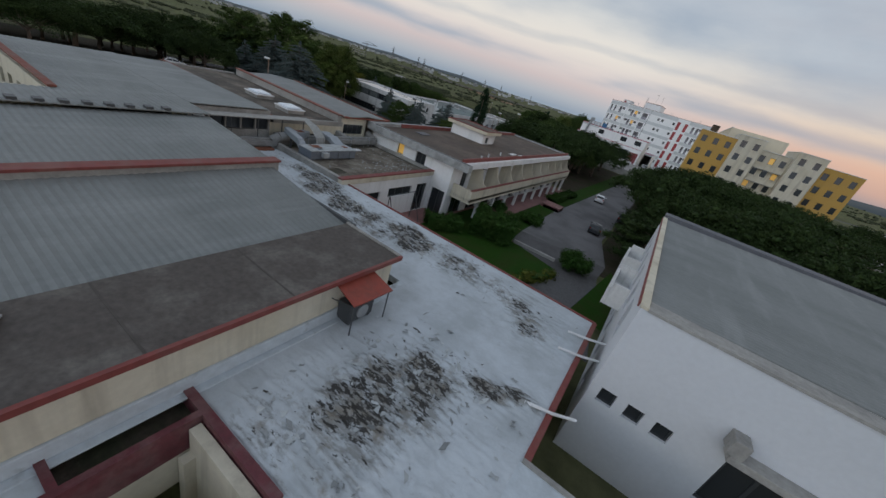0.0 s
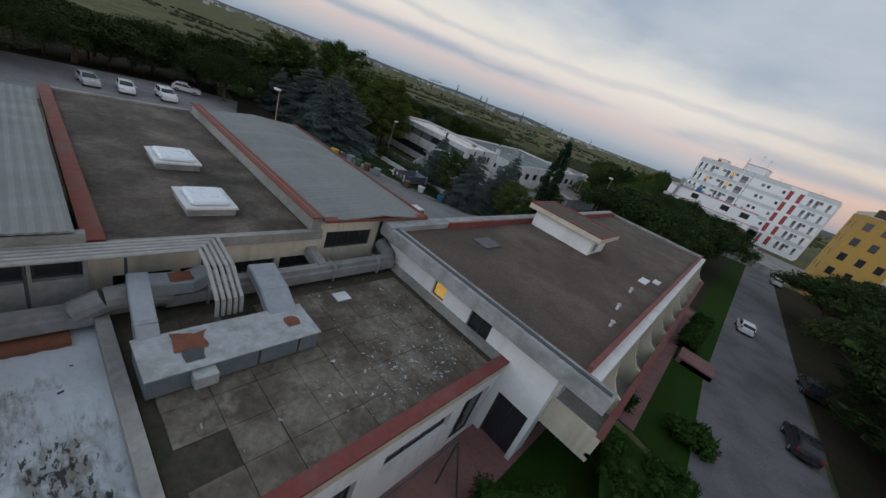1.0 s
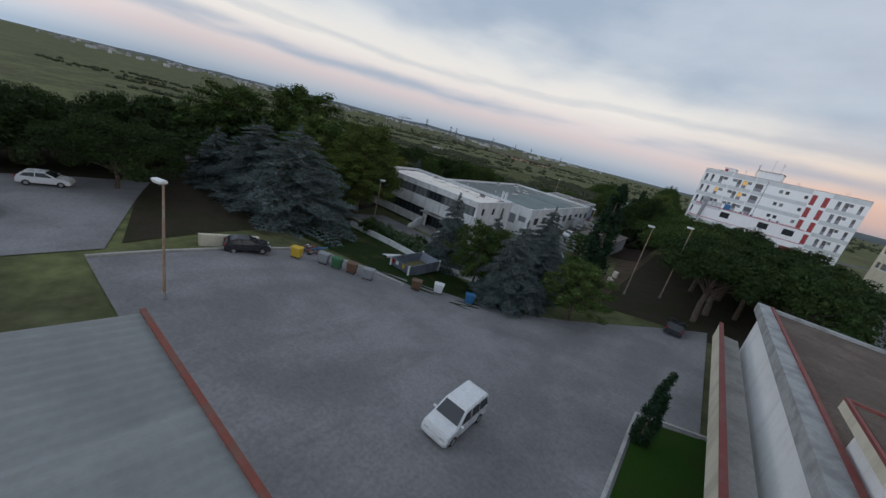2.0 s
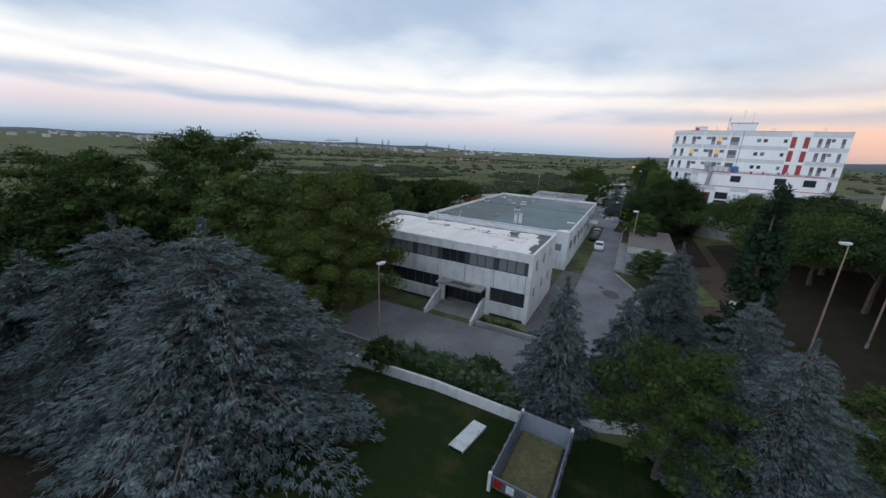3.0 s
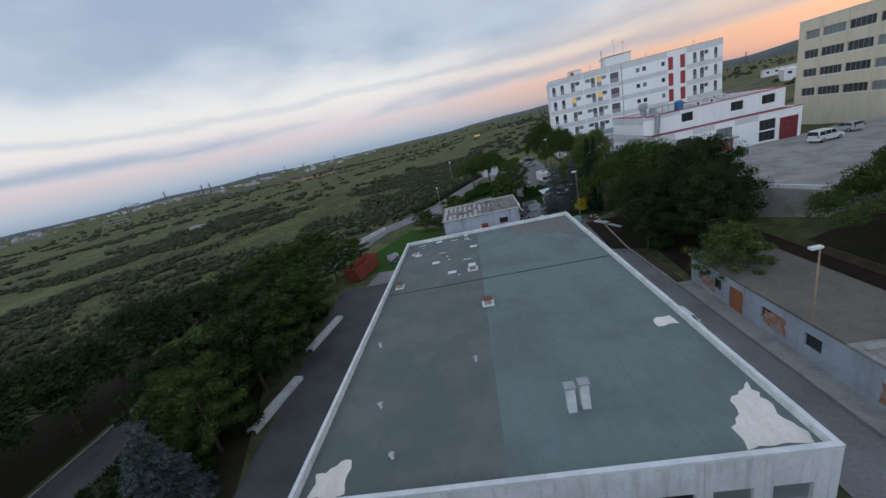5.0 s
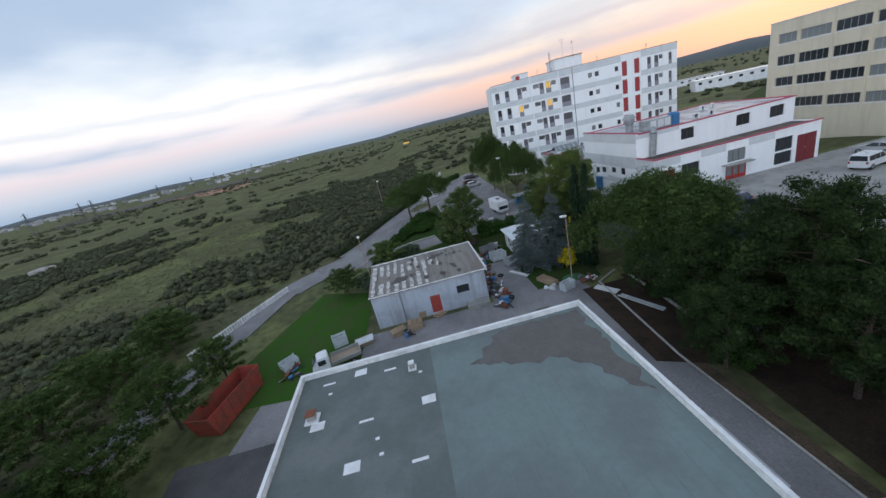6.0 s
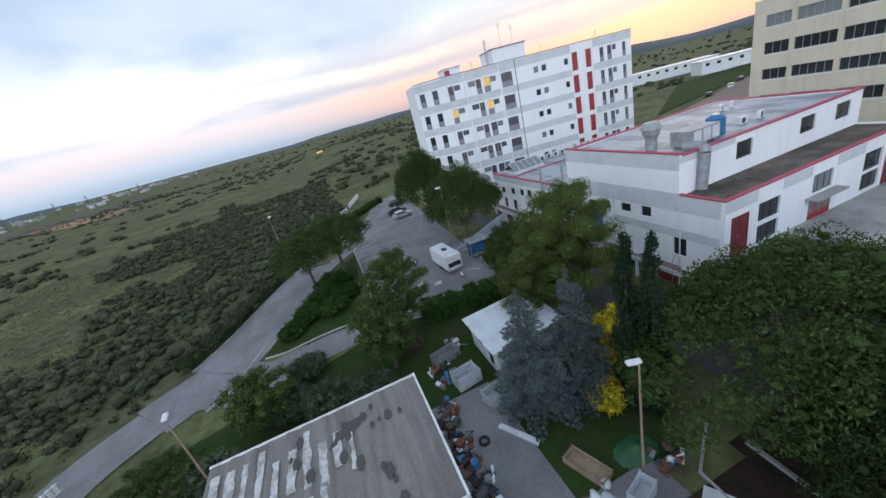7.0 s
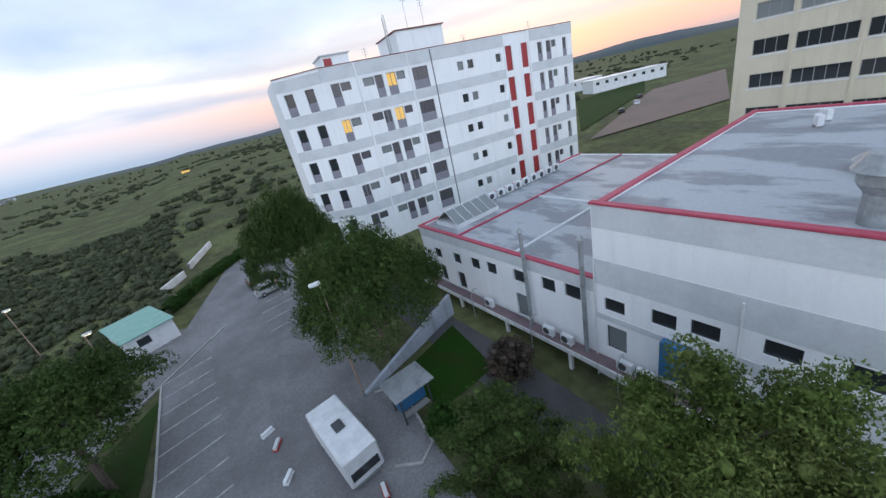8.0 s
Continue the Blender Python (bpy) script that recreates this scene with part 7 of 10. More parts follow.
# ---- trees ----
ICO = bmesh.new()
bmesh.ops.create_icosphere(ICO, subdivisions=1, radius=1.0)
ICO_V = np.array([v.co[:] for v in ICO.verts])
ICO_F = np.array([[v.index for v in f.verts] for f in ICO.faces], dtype=np.int32)
ICO.free()


def leaf_mesh(name, centres, radii, per, size, material, seed, squash=0.8, droop=0.0, out=0.7, long=1.6, wide=0.3, core=0.55, fan=0.8, flow=None):
    """A crown of sprays: tufts of narrow pointed blades that stand out from many small twigs."""
    g = np.random.default_rng(seed)
    c0, r0 = np.asarray(centres, float), np.asarray(radii, float)
    c, r = np.repeat(c0, per, axis=0), np.repeat(r0, per)
    n = len(c)
    d = g.normal(size=(n, 3))
    d /= np.linalg.norm(d, axis=1)[:, None]
    p = c + d * (r * g.uniform(out, 1.05, n))[:, None] * (1, 1, squash)
    t = d * 0.3 + g.normal(scale=fan, size=(n, 3)) + (0, 0, 0.3 - droop)
    if flow is not None:
        t += np.repeat(np.asarray(flow, float), per, axis=0) * 0.9
    t /= np.linalg.norm(t, axis=1)[:, None] + 1e-9
    b = np.cross(t, g.normal(size=(n, 3)))
    b /= np.linalg.norm(b, axis=1)[:, None] + 1e-9
    s = size * g.uniform(0.6, 1.35, n)[:, None]
    v = np.empty((n, 3, 3))
    v[:, 0], v[:, 1], v[:, 2] = p - b * s * wide - t * s * 0.3, p + b * s * wide - t * s * 0.3, p + t * s * long
    k, m = (len(c0), len(ICO_V)) if core else (0, 0)
    co, faces = [v.reshape(-1, 3)], [np.arange(n * 3, dtype=np.int32)]
    if k:
        lump = ICO_V[None] * g.uniform(0.5, 1.35, (k, m, 1)) * (r0 * core)[:, None, None] * (1, 1, squash)
        co.append((c0[:, None] + lump).reshape(-1, 3))
        faces.append((ICO_F[None] + (np.arange(k, dtype=np.int32) * m)[:, None, None] + n * 3).reshape(-1).astype(np.int32))
    co, faces = np.concatenate(co), np.concatenate(faces)
    me = bpy.data.meshes.new(name)
    me.vertices.add(len(co))
    me.vertices.foreach_set("co", co.reshape(-1))
    me.loops.add(len(faces))
    me.loops.foreach_set("vertex_index", faces)
    me.polygons.add(len(faces) // 3)
    me.polygons.foreach_set("loop_start", np.arange(0, len(faces), 3, dtype=np.int32))
    me.update(calc_edges=True)
    me.materials.append(material)
    return me


def limbs(pts_list, n=6):
    """Tapered limbs, each a list of (point, radius)."""
    bm = bmesh.new()
    for pts in pts_list:
        for (a, ra), (c, rc) in zip(pts, pts[1:]):
            tube(bm, a, c, ra, rc, n, cap=False)
    return bm


def umbrella_pine(seed, h=9.0, r=5.0, material=PINE, bare=0.45, flat=0.42, per=110, size=0.15, label="dark green umbrella pine with a broad dense crown", dens=1.0, core=0.4, wide=0.42):
    g = random.Random(seed)
    t = thing("pine_tree", label, "tree", group="pines of the grounds")
    top = h * (1 - flat * 0.5)
    ls = [[((0, 0, -0.4), 0.30), ((0.15, 0.1, h * bare * 0.6), 0.24), ((0.1, -0.1, h * bare), 0.20), ((0, 0, top), 0.08)]]
    cs, rs = [], []
    for i in range(12):
        a = i * 2.4 + g.uniform(-0.4, 0.4)
        d = r * g.uniform(0.45, 0.85)
        q = (d * math.cos(a), d * math.sin(a), h * (bare + 0.12) + (1 - d / r) * h * 0.25)
        ls.append([((0.05, 0, h * bare * g.uniform(0.85, 1.15)), 0.10), ((q[0] * 0.5, q[1] * 0.5, h * bare + 0.35 * (q[2] - h * bare) + 0.3), 0.07), (q, 0.03)])
    n = int(84 * dens * (r / 5) ** 2)
    lumps = [(g.uniform(0, 6.28), g.uniform(0.75, 1.1)) for _ in range(7)]
    for i in range(n):
        a, u = g.uniform(0, 2 * math.pi), math.sqrt(g.random())
        edge = 1 + 0.16 * math.sin(3 * a + seed) + 0.10 * math.sin(5 * a + 2 * seed)
        d = r * u * edge
        dome = math.sqrt(max(0.0, 1 - u * u * 0.92))
        z = h * (1 - flat) + h * flat * dome * g.uniform(0.55, 1.0) + 0.35 * math.sin(d * 1.9 + a * 3)
        cs.append((d * math.cos(a), d * math.sin(a), z - 0.5))
        rs.append(g.uniform(0.7, 1.2) * (0.8 + 0.2 * r / 5))
    part("trunk", limbs(ls), BARK, t)
    part("crown", leaf_mesh("crown", cs, rs, per, size, material, seed, 0.75, core=core, wide=wide), None, t)
    return t


def spruce(seed, h=10.0, r=3.6, material=BLUE, label="blue-grey conifer with drooping layered boughs", per=22, size=0.17):
    """A conifer of flat layered boughs whose tips droop, with gaps between the tiers."""
    g = random.Random(seed)
    t = thing("conifer", label, "tree", group="blue conifers")
    ls = [[((0, 0, -0.4), 0.28), ((0, 0, h * 0.5), 0.16), ((0, 0, h), 0.03)]]
    cs, rs, flow = [], [], []
    levels = int(h * 1.25)
    for k in range(levels):
        z0 = h * (0.08 + 0.89 * k / levels)
        reach = r * (1 - z0 / h) ** 0.72
        m = 9 if k < levels * 0.65 else 6
        for i in range(m):
            a = (i + g.uniform(-0.35, 0.35)) * 2 * math.pi / m + k * 0.9
            ux, uy = math.cos(a), math.sin(a)
            L, z = reach * g.uniform(0.72, 1.15), z0 + g.uniform(-0.3, 0.3)
            ls.append([((0, 0, z), 0.05), ((ux * L * 0.6, uy * L * 0.6, z + 0.02 * L), 0.03), ((ux * L, uy * L, z - 0.16 * L), 0.012)])
            q = 0.25
            while q < L:
                u = q / L
                half = 0.12 + 0.30 * L * math.sin(math.pi * min(1.0, u * 0.85 + 0.08)) * 0.62
                o = -half
                while o <= half:
                    side = o + g.uniform(-0.1, 0.1)
                    cs.append((ux * q - uy * side, uy * q + ux * side, z + 0.06 * q - 0.22 * L * u ** 2.4 - 0.10 * abs(side)))
                    rs.append(g.uniform(0.20, 0.34))
                    flow.append((ux - uy * side * 0.9, uy + ux * side * 0.9, -0.15 - 0.6 * u * u))
                    o += 0.46
                q += 0.40
    for i in range(6):
        cs.append((0, 0, h * (0.94 + 0.012 * i)))
        rs.append(0.18 - 0.02 * i)
        flow.append((0, 0, 0.8))
    part("trunk", limbs(ls, 5), BARK, t)
    part("crown", leaf_mesh("crown", cs, rs, int(per * 0.75), size, material, seed, 0.42, 0.30, 0.1, 2.0, 0.36, 0.34, 0.45, flow), None, t)
    return t


def loose_pine(seed, h=10.0, r=4.0, material=PINE_LIGHT, label="bushy green pine with a ragged crown", per=34, size=0.22, n=26, core=0.5, wide=0.3):
    g = random.Random(seed)
    t = thing("pine_tree", label, "tree", group="pines of the grounds")
    ls = [[((0, 0, -0.4), 0.28), ((0.2, 0, h * 0.4), 0.2), ((0, 0.1, h * 0.92), 0.04)]]
    cs, rs = [], []
    for i in range(n):
        z = h * (0.22 + 0.72 * (i / n))
        a = i * 2.39
        full = math.sin(math.pi * min(1.0, 0.18 + 0.80 * (z / h))) ** 0.7
        L = r * full * g.uniform(0.65, 1.12)
        e = Vector((math.cos(a) * L, math.sin(a) * L, z + 0.22 * L))
        ls.append([((0, 0, z - 0.2), 0.07), (tuple(e * 0.6 + Vector((0, 0, z * 0.4 - 0.1))), 0.04), (tuple(e), 0.015)])
        for q in (0.35, 0.6, 0.8, 0.95, 1.05):
            for _ in range(2):
                cs.append((e.x * q + g.uniform(-0.5, 0.5), e.y * q + g.uniform(-0.5, 0.5), z + (e.z - z) * q + g.uniform(-0.25, 0.4)))
                rs.append(g.uniform(0.45, 0.85) * (0.6 + 0.1 * r))
    part("trunk", limbs(ls, 5), BARK, t)
    part("crown", leaf_mesh("crown", cs, rs, per, size, material, seed, 0.8, core=core, wide=wide), None, t)
    return t


def cypress(seed, h=9.0, r=0.85):
    g = random.Random(seed)
    t = thing("cypress_tree", "slim dark green cypress", "tree", group="cypresses")
    cs, rs = [], []
    for i in range(int(h * 14)):
        u = g.random()
        w = r * math.sin(math.pi * (0.12 + 0.86 * u) ** 0.8) ** 0.6 * (1 - 0.35 * u)
        a = g.uniform(0, 6.28)
        cs.append((math.cos(a) * w * 0.8, math.sin(a) * w * 0.8, 0.4 + u * (h - 0.5)))
        rs.append(0.30 * (1 - 0.5 * u) + 0.08)
    part("trunk", limbs([[((0, 0, -0.3), 0.14), ((0, 0, h * 0.9), 0.02)]]), BARK, t)
    part("crown", leaf_mesh("crown", cs, rs, 60, 0.11, CYPRESS, seed, 1.5, -0.5), None, t)
    return t


def bush(seed, rx, ry, h, material=HEDGE, per=60, size=0.12, label="rounded dark green bush", name="bush", category="bush", group=""):
    """A rounded shrub on short stems."""
    g = random.Random(seed)
    t = thing(name, label, category, group=group)
    cs, rs = [], []
    for i in range(int(26 * rx * ry) + 14):
        a, u, k = g.uniform(0, 6.28), math.sqrt(g.random()), g.random()
        cs.append((math.cos(a) * u * rx * 0.8, math.sin(a) * u * ry * 0.8, h * (0.25 + 0.6 * k * math.sqrt(max(0, 1 - u * u * 0.8)))))
        rs.append(g.uniform(0.25, 0.42) * min(1.2, 0.5 + 0.4 * h))
    part("stem", limbs([[((0, 0, -0.2), 0.06), ((g.uniform(-0.3, 0.3) * rx, g.uniform(-0.3, 0.3) * ry, h * 0.6), 0.02)] for _ in range(4)], 5), BARK, t)
    part("foliage", leaf_mesh("foliage", cs, rs, per, size, material, seed), None, t)
    return t


def plant_copy(proto, x, y, s=1.0, turn=0.0, label="", dz=0.0, sz=None):
    k = proto.scale
    ob = copy_thing(proto, Matrix.LocRotScale((x, y, ground_z(x, y) + dz), Euler((0, 0, radians(turn))), (s / k.x, s / k.y, (sz or s) / k.z)))
    return tagged(ob, label)


def place(proto, x, y, s=1.0, turn=0.0, sz=None):
    proto.matrix_basis = Matrix.LocRotScale((x, y, ground_z(x, y)), Euler((0, 0, radians(turn))), (s, s, sz or s))
    return proto


def hedge(name, pts, width, h, material=HEDGE, label="clipped dark green hedge", seed=1, size=0.10, per=50, rough=0.12, category="hedge"):
    """A hedge along a plan polyline: clumps packed over its sides and top."""
    g = random.Random(seed)
    cs, rs = [], []
    for (x0, y0), (x1, y1) in zip(pts, pts[1:]):
        L = math.hypot(x1 - x0, y1 - y0)
        ux, uy = (x1 - x0) / L, (y1 - y0) / L
        for i in range(int(L * (width + 2 * h) * 4.0)):
            a, c = g.uniform(0, L), g.uniform(0, width + 2 * h)
            if c < h:
                o, z = -width / 2, c
            elif c < h + width:
                o, z = c - h - width / 2, h
            else:
                o, z = width / 2, c - h - width
            o, z = o * 0.88 + g.uniform(-rough, rough), max(0.12, z * 0.9 + g.uniform(-rough, rough))
            x, y = x0 + ux * a - uy * o, y0 + uy * a + ux * o
            cs.append((x, y, ground_z(x, y) + z))
            rs.append(g.uniform(0.26, 0.42))
    t = thing(name, label, category, (*pts[0], ground_z(*pts[0])))
    part("foliage", leaf_mesh("foliage", cs, rs, per, size, material, seed), None, t)
    core = bmesh.new()
    ribbon(pts, width * 0.7, h * 0.8, bm=core, height=0.1)
    part("stem_core", core, HEDGE, t)
    return t
# ---- planting ----
PROTO = {
    "P1": (umbrella_pine(1), 9.0, 5.0), "P2": (umbrella_pine(2, 8.5, 5.4), 8.5, 5.4), "P3": (umbrella_pine(3, 9.5, 4.6), 9.5, 4.6),
    "PH": (umbrella_pine(31, 11.5, 7.6, PINE_MID, 0.26, 0.66, 170, 0.11, dens=2.1, core=0.28, wide=0.46), 11.5, 7.6),
    "L1": (loose_pine(6), 10.0, 4.0), "L2": (loose_pine(7, 9.0, 3.6, PINE_LIGHT), 9.0, 3.6), "L3": (loose_pine(8, 11.0, 5.0, PINE), 11.0, 5.0),
    "LH": (loose_pine(33, 13.5, 6.6, PINE_MID, "large dark green pine with a dense rounded crown", 80, 0.125, 40, 0.4, 0.42), 13.5, 6.6),
    "LG": (loose_pine(34, 13.0, 5.4, PINE_LIGHT, "large green pine with a ragged crown", 80, 0.12, 40, 0.4, 0.42), 13.0, 5.4),
    "LN": (loose_pine(37, 13.0, 5.4, PINE_FRESH, "large green pine with a ragged crown", 340, 0.066, 40, 0.3, 0.5), 13.0, 5.4),
    "LY": (loose_pine(36, 8.0, 3.4, foliage("yellow_green_leaf", (0.15, 0.15, 0.028), (0.09, 0.11, 0.028)), "yellow-green bushy tree in a planted bank", 90, 0.12, 18, 0.3, 0.4), 8.0, 3.4),
    "S1": (spruce(4, 10, 4.4), 10.0, 4.4), "SH": (spruce(35, 13.0, 6.0, BLUE, "large blue-grey cedar with wide drooping boughs", 52, 0.085), 13.0, 6.0),
    "PD": (umbrella_pine(32, 11.5, 7.6, PINE, 0.26, 0.66, 150, 0.12, dens=1.9, core=0.28, wide=0.46), 11.5, 7.6),
    "LD": (loose_pine(40, 13.0, 5.4, PINE, "tall dark pine with a ragged crown beside a yard", 110, 0.105, 40, 0.35, 0.42), 13.0, 5.4),
    "SN": (spruce(38, 10, 4.4, BLUE, "dense blue-grey conifer beside a tin shed", 70, 0.075), 10.0, 4.4),
    "PU": (umbrella_pine(39, 9.5, 5.6, PINE_MID, 0.50, 0.44, 170, 0.11, "umbrella pine with a bare trunk beside a lane", 2.0, 0.28, 0.46), 9.5, 5.6),
    "C1": (cypress(9), 9.0, 0.85),
}
# kind, place, height of the top, crown radius, turn
PLANTS = [
    # beside the forecourt and the car park
    ("SH", -65.3, 46.8, 12.3, 8.5, 0), ("SH", -71.6, 46.0, 11.8, 7.2, 120), ("SH", -42.0, 55.4, 9.6, 4.4, 70), ("SH", -44.9, 69.8, 9.8, 4.2, 150), ("SH", -41.8, 62.4, 9.0, 4.2, 210), ("S1", -51.3, 57.6, 9.3, 3.2, 30), ("S1", -47.8, 61.4, 8.0, 2.8, 130), ("LH", -45.1, 89.3, 4.4, 3.1, 50), ("S1", -78, 44, 9.2, 4.2, 40),
    ("LH", -45.8, 55.4, 7.9, 3.2, 0), ("LG", -36.5, 58.0, 7.5, 3.0, 200),
    ("LH", -89.0, 61.2, 16.2, 7.6, 0), ("LN", -71.0, 60.5, 13.5, 5.8, 90), ("LN", -69.8, 57.0, 9.8, 4.4, 200), ("LG", -78.0, 57.5, 13.0, 5.8, 10), ("LH", -93, 52, 14, 6.5, 200), ("LH", -77, 66.5, 11.5, 5.0, 300),
    ("C1", -39.3, 73.5, 14.1, 1.8, 0), ("C1", -28.5, 44, 7.6, 0.5, 60), ("PH", -32.0, 105.6, 11.4, 7.4, 0), ("PH", -29.5, 91.5, 11.0, 6.6, 140), ("PH", -20.0, 82, 10.4, 6.6, 250), ("LG", -46.2, 109, 6.4, 2.9, 120),
    ("LY", -88.8, 83.8, 7.4, 3.6, 0), ("S1", -90, 93.8, 7.1, 2.8, 0),
    # behind the warehouse and along the raised yard
    ("PH", -41.4, 136.6, 11.3, 7.6, 0), ("PD", -44.2, 131.5, 8.0, 4.0, 50), ("C1", -47.3, 142.8, 12.4, 0.95, 0), ("C1", -46.6, 141.6, 12.5, 0.9, 80), ("SN", -52.7, 146.3, 9.8, 3.5, 0), ("SN", -49.4, 145.5, 10.2, 3.5, 60),
    ("S1", -39.5, 128.5, 8.6, 3.2, 20), ("S1", -37.6, 133.5, 8.2, 2.8, 90),
    ("LD", -41.5, 121.5, 12.2, 5.0, 40), ("LD", -43.5, 116.8, 10.0, 3.8, 100), ("LD", -45.0, 127.0, 8.4, 3.4, 330), ("LD", -38.6, 125.0, 9.2, 4.2, 160), ("S1", -42.2, 126.2, 7.4, 3.0, 75), ("LD", -47.6, 121.6, 6.8, 2.8, 20),
    ("LN", -43.2, 153.8, 12.8, 4.7, 20), ("LN", -46.4, 153.9, 8.0, 3.8, 250), ("LG", -44.6, 161.6, 8.0, 3.1, 140), ("LG", -58.3, 160.7, 10.0, 3.4, 60), ("L2", -61.0, 157.0, 7.6, 2.7, 0),
    ("PU", -62.8, 179.6, 11.2, 5.0, 30), ("PU", -67.2, 179.4, 10.0, 4.8, 120), ("PH", -43.9, 176.0, 13.4, 5.2, 200), ("PH", -45.2, 189.6, 15.6, 4.6, 270),
    ("LH", -92.5, 132.0, 6.4, 3.8, 80), ("LH", -105.0, 133.5, 6.2, 4.0, 0), ("LH", -102.5, 140.5, 5.6, 3.4, 50), ("LG", -91.0, 138.5, 5.0, 2.6, 0), ("L1", -108, 143, 5.0, 3.4, 20), ("LH", -101.8, 148.0, 5.4, 3.6, 10), ("L1", -105.5, 153, 4.8, 3.4, 70), ("LH", -79.0, 152.8, 4.2, 2.6, 0), ("LH", -97.5, 119.0, 6.6, 4.2, 30), ("LH", -93.5, 124.5, 6.2, 3.6, 130), ("P1", -107, 117, 6.8, 4.6, 0), ("P2", -104.5, 122, 6.0, 4.2, 60), ("P3", -111, 123, 6.4, 4.6, 0), ("L3", -108.5, 129, 5.6, 3.8, 0), ("L3", -92.0, 114.0, 6.6, 3.6, 0), ("L2", -72.6, 157.0, 5.2, 2.8, 0),
]
rr = random.Random(11)


def rows_of(keys, n, xs, ys, tops, rads):
    for i in range(n):
        x, y = rr.uniform(*xs), ys[0] + (ys[1] - ys[0]) * (i + rr.random()) / n
        PLANTS.append((keys[i % len(keys)], x, y, ground_z(x, y) + rr.uniform(*tops), rr.uniform(*rads), rr.uniform(0, 360)))


rows_of(("P1", "P2", "P3"), 13, (-111, -106.3), (58, 118), (6.5, 8.2), (4.2, 5.4))
rows_of(("P2", "P1"), 7, (-122, -114), (62, 110), (6.5, 8.0), (4.4, 5.4))
rows_of(("L3", "P3", "L1"), 9, (-97, -90.5), (100, 124), (5.2, 8.0), (2.6, 4.0))
rows_of(("L3", "LD", "L3"), 7, (0.6, 3.2), (36, 60), (3.6, 5.2), (3.6, 4.4))
rows_of(("LH", "L3"), 6, (-93.5, -88.5), (97, 122), (6.5, 9.0), (2.8, 3.8))
rows_of(("P1", "P2", "P3"), 34, (-0.5, 22), (36, 108), (6.5, 9.2), (5.0, 6.6))
rows_of(("P1", "P2", "P3"), 22, (-30.5, -14), (69, 112), (6.0, 8.8), (4.6, 6.0))
rows_of(("P1", "P2", "P3"), 5, (23, 45), (40, 110), (6.5, 8.5), (4.2, 5.2))
rows_of(("PD", "P2", "PD"), 26, (-110, -77), (2, 46), (5.6, 7.6), (5.4, 6.8))
PLANTS += [("PD", -71.6, 33.5, 9.6, 5.0, 0), ("PD", -70.5, 13.0, 10.2, 5.6, 90)]
rows_of(("L3", "P1", "L3"), 10, (-104, -86), (38, 60), (7, 10.5), (4.2, 5.6))
rows_of(("P1", "P2"), 6, (-32, 4), (206, 216), (7, 10), (3.6, 5.0))
used = set()
for key, x, y, top, r, turn in PLANTS:
    proto, h0, r0 = PROTO[key]
    s, sz = r / r0, (top - ground_z(x, y)) / h0
    if key in used:
        plant_copy(proto, x, y, s, turn, sz=sz)
    else:
        used.add(key)
        place(proto, x, y, s, turn, sz=sz)

# hedges and shrubs
hedge("hedge", [(-14.6, 22.6), (-12.6, 25.0)], 1.6, 1.2, seed=2, size=0.07, per=80)
hedge("hedge", [(-6.1, 20.4), (-4.1, 25.6)], 0.7, 0.5, PRIVET, "low yellow-green hedge at the edge of a lawn", 12, 0.08, 50)
hedge("hedge", [(-12.6, 27.3), (-9.0, 28.4)], 4.6, 1.9, seed=3, size=0.075, per=90, label="broad clipped hedge beside a lawn")
hedge("hedge", [(-11.6, 47.5), (-11.2, 58)], 1.2, 0.9, seed=4, label="low clipped hedge along a drive")
hedge("hedge", [(-62, 56.6), (-57, 57.2), (-51, 57.0)], 1.7, 1.7, OLIVE, "loose grey-green hedge behind a low wall", 5, rough=0.3)
hedge("hedge", [(-56.5, 161.6), (-47.0, 160.6)], 2.2, 2.0, seed=6, label="dark clipped hedge beside a car park")
hedge("hedge", [(-60, 208), (-55, 216), (-49, 222)], 1.6, 1.4, seed=7, label="dark hedge edging a car park")
hedge("hedge", beside(LANE[54:78:2], 6.4), 2.4, 1.2, SCRUB, "ragged dark hedge along a curving lane", 8, rough=0.35, size=0.16, per=26)
hedge("hedge", beside(LANE[58:68:2], -7.2), 2.4, 1.2, HEDGE, "low green shrubs inside a lane's bend", 9, rough=0.3, size=0.15, per=26)


def shrub(seed, x, y, rx, ry, h, material, label, size=0.14, category="shrub", per=26):
    b = bush(seed, rx, ry, h, material, per, size * 1.2, label, "shrub", category, "shrubs")
    b.matrix_basis = pose(x, y, ground_z(x, y))
    return b


shrub(41, -3.4, 28.9, 1.5, 1.5, 1.9, HEDGE, "rounded clipped green bush beside a drive", 0.06, per=130)
shrub(42, -13.4, 34.6, 1.0, 1.0, 1.1, HEDGE, "small rounded bush beside paving")
shrub(43, -9.8, 35.5, 1.4, 1.2, 1.3, HEDGE, "dark bush on a lawn corner")
shrub(44, -46.5, 145.2, 1.9, 1.7, 7.6, MIMOSA, "yellow flowering mimosa bush")
shrub(45, -49.0, 143.4, 1.3, 1.2, 3.2, MIMOSA, "small yellow flowering shrub")
shrub(46, -62.5, 56.0, 1.6, 1.4, 2.2, PINE, "loose dark shrub beside a wall")
shrub(47, -55.5, 57.9, 1.3, 1.1, 2.6, PINE, "loose dark shrub above a hedge")
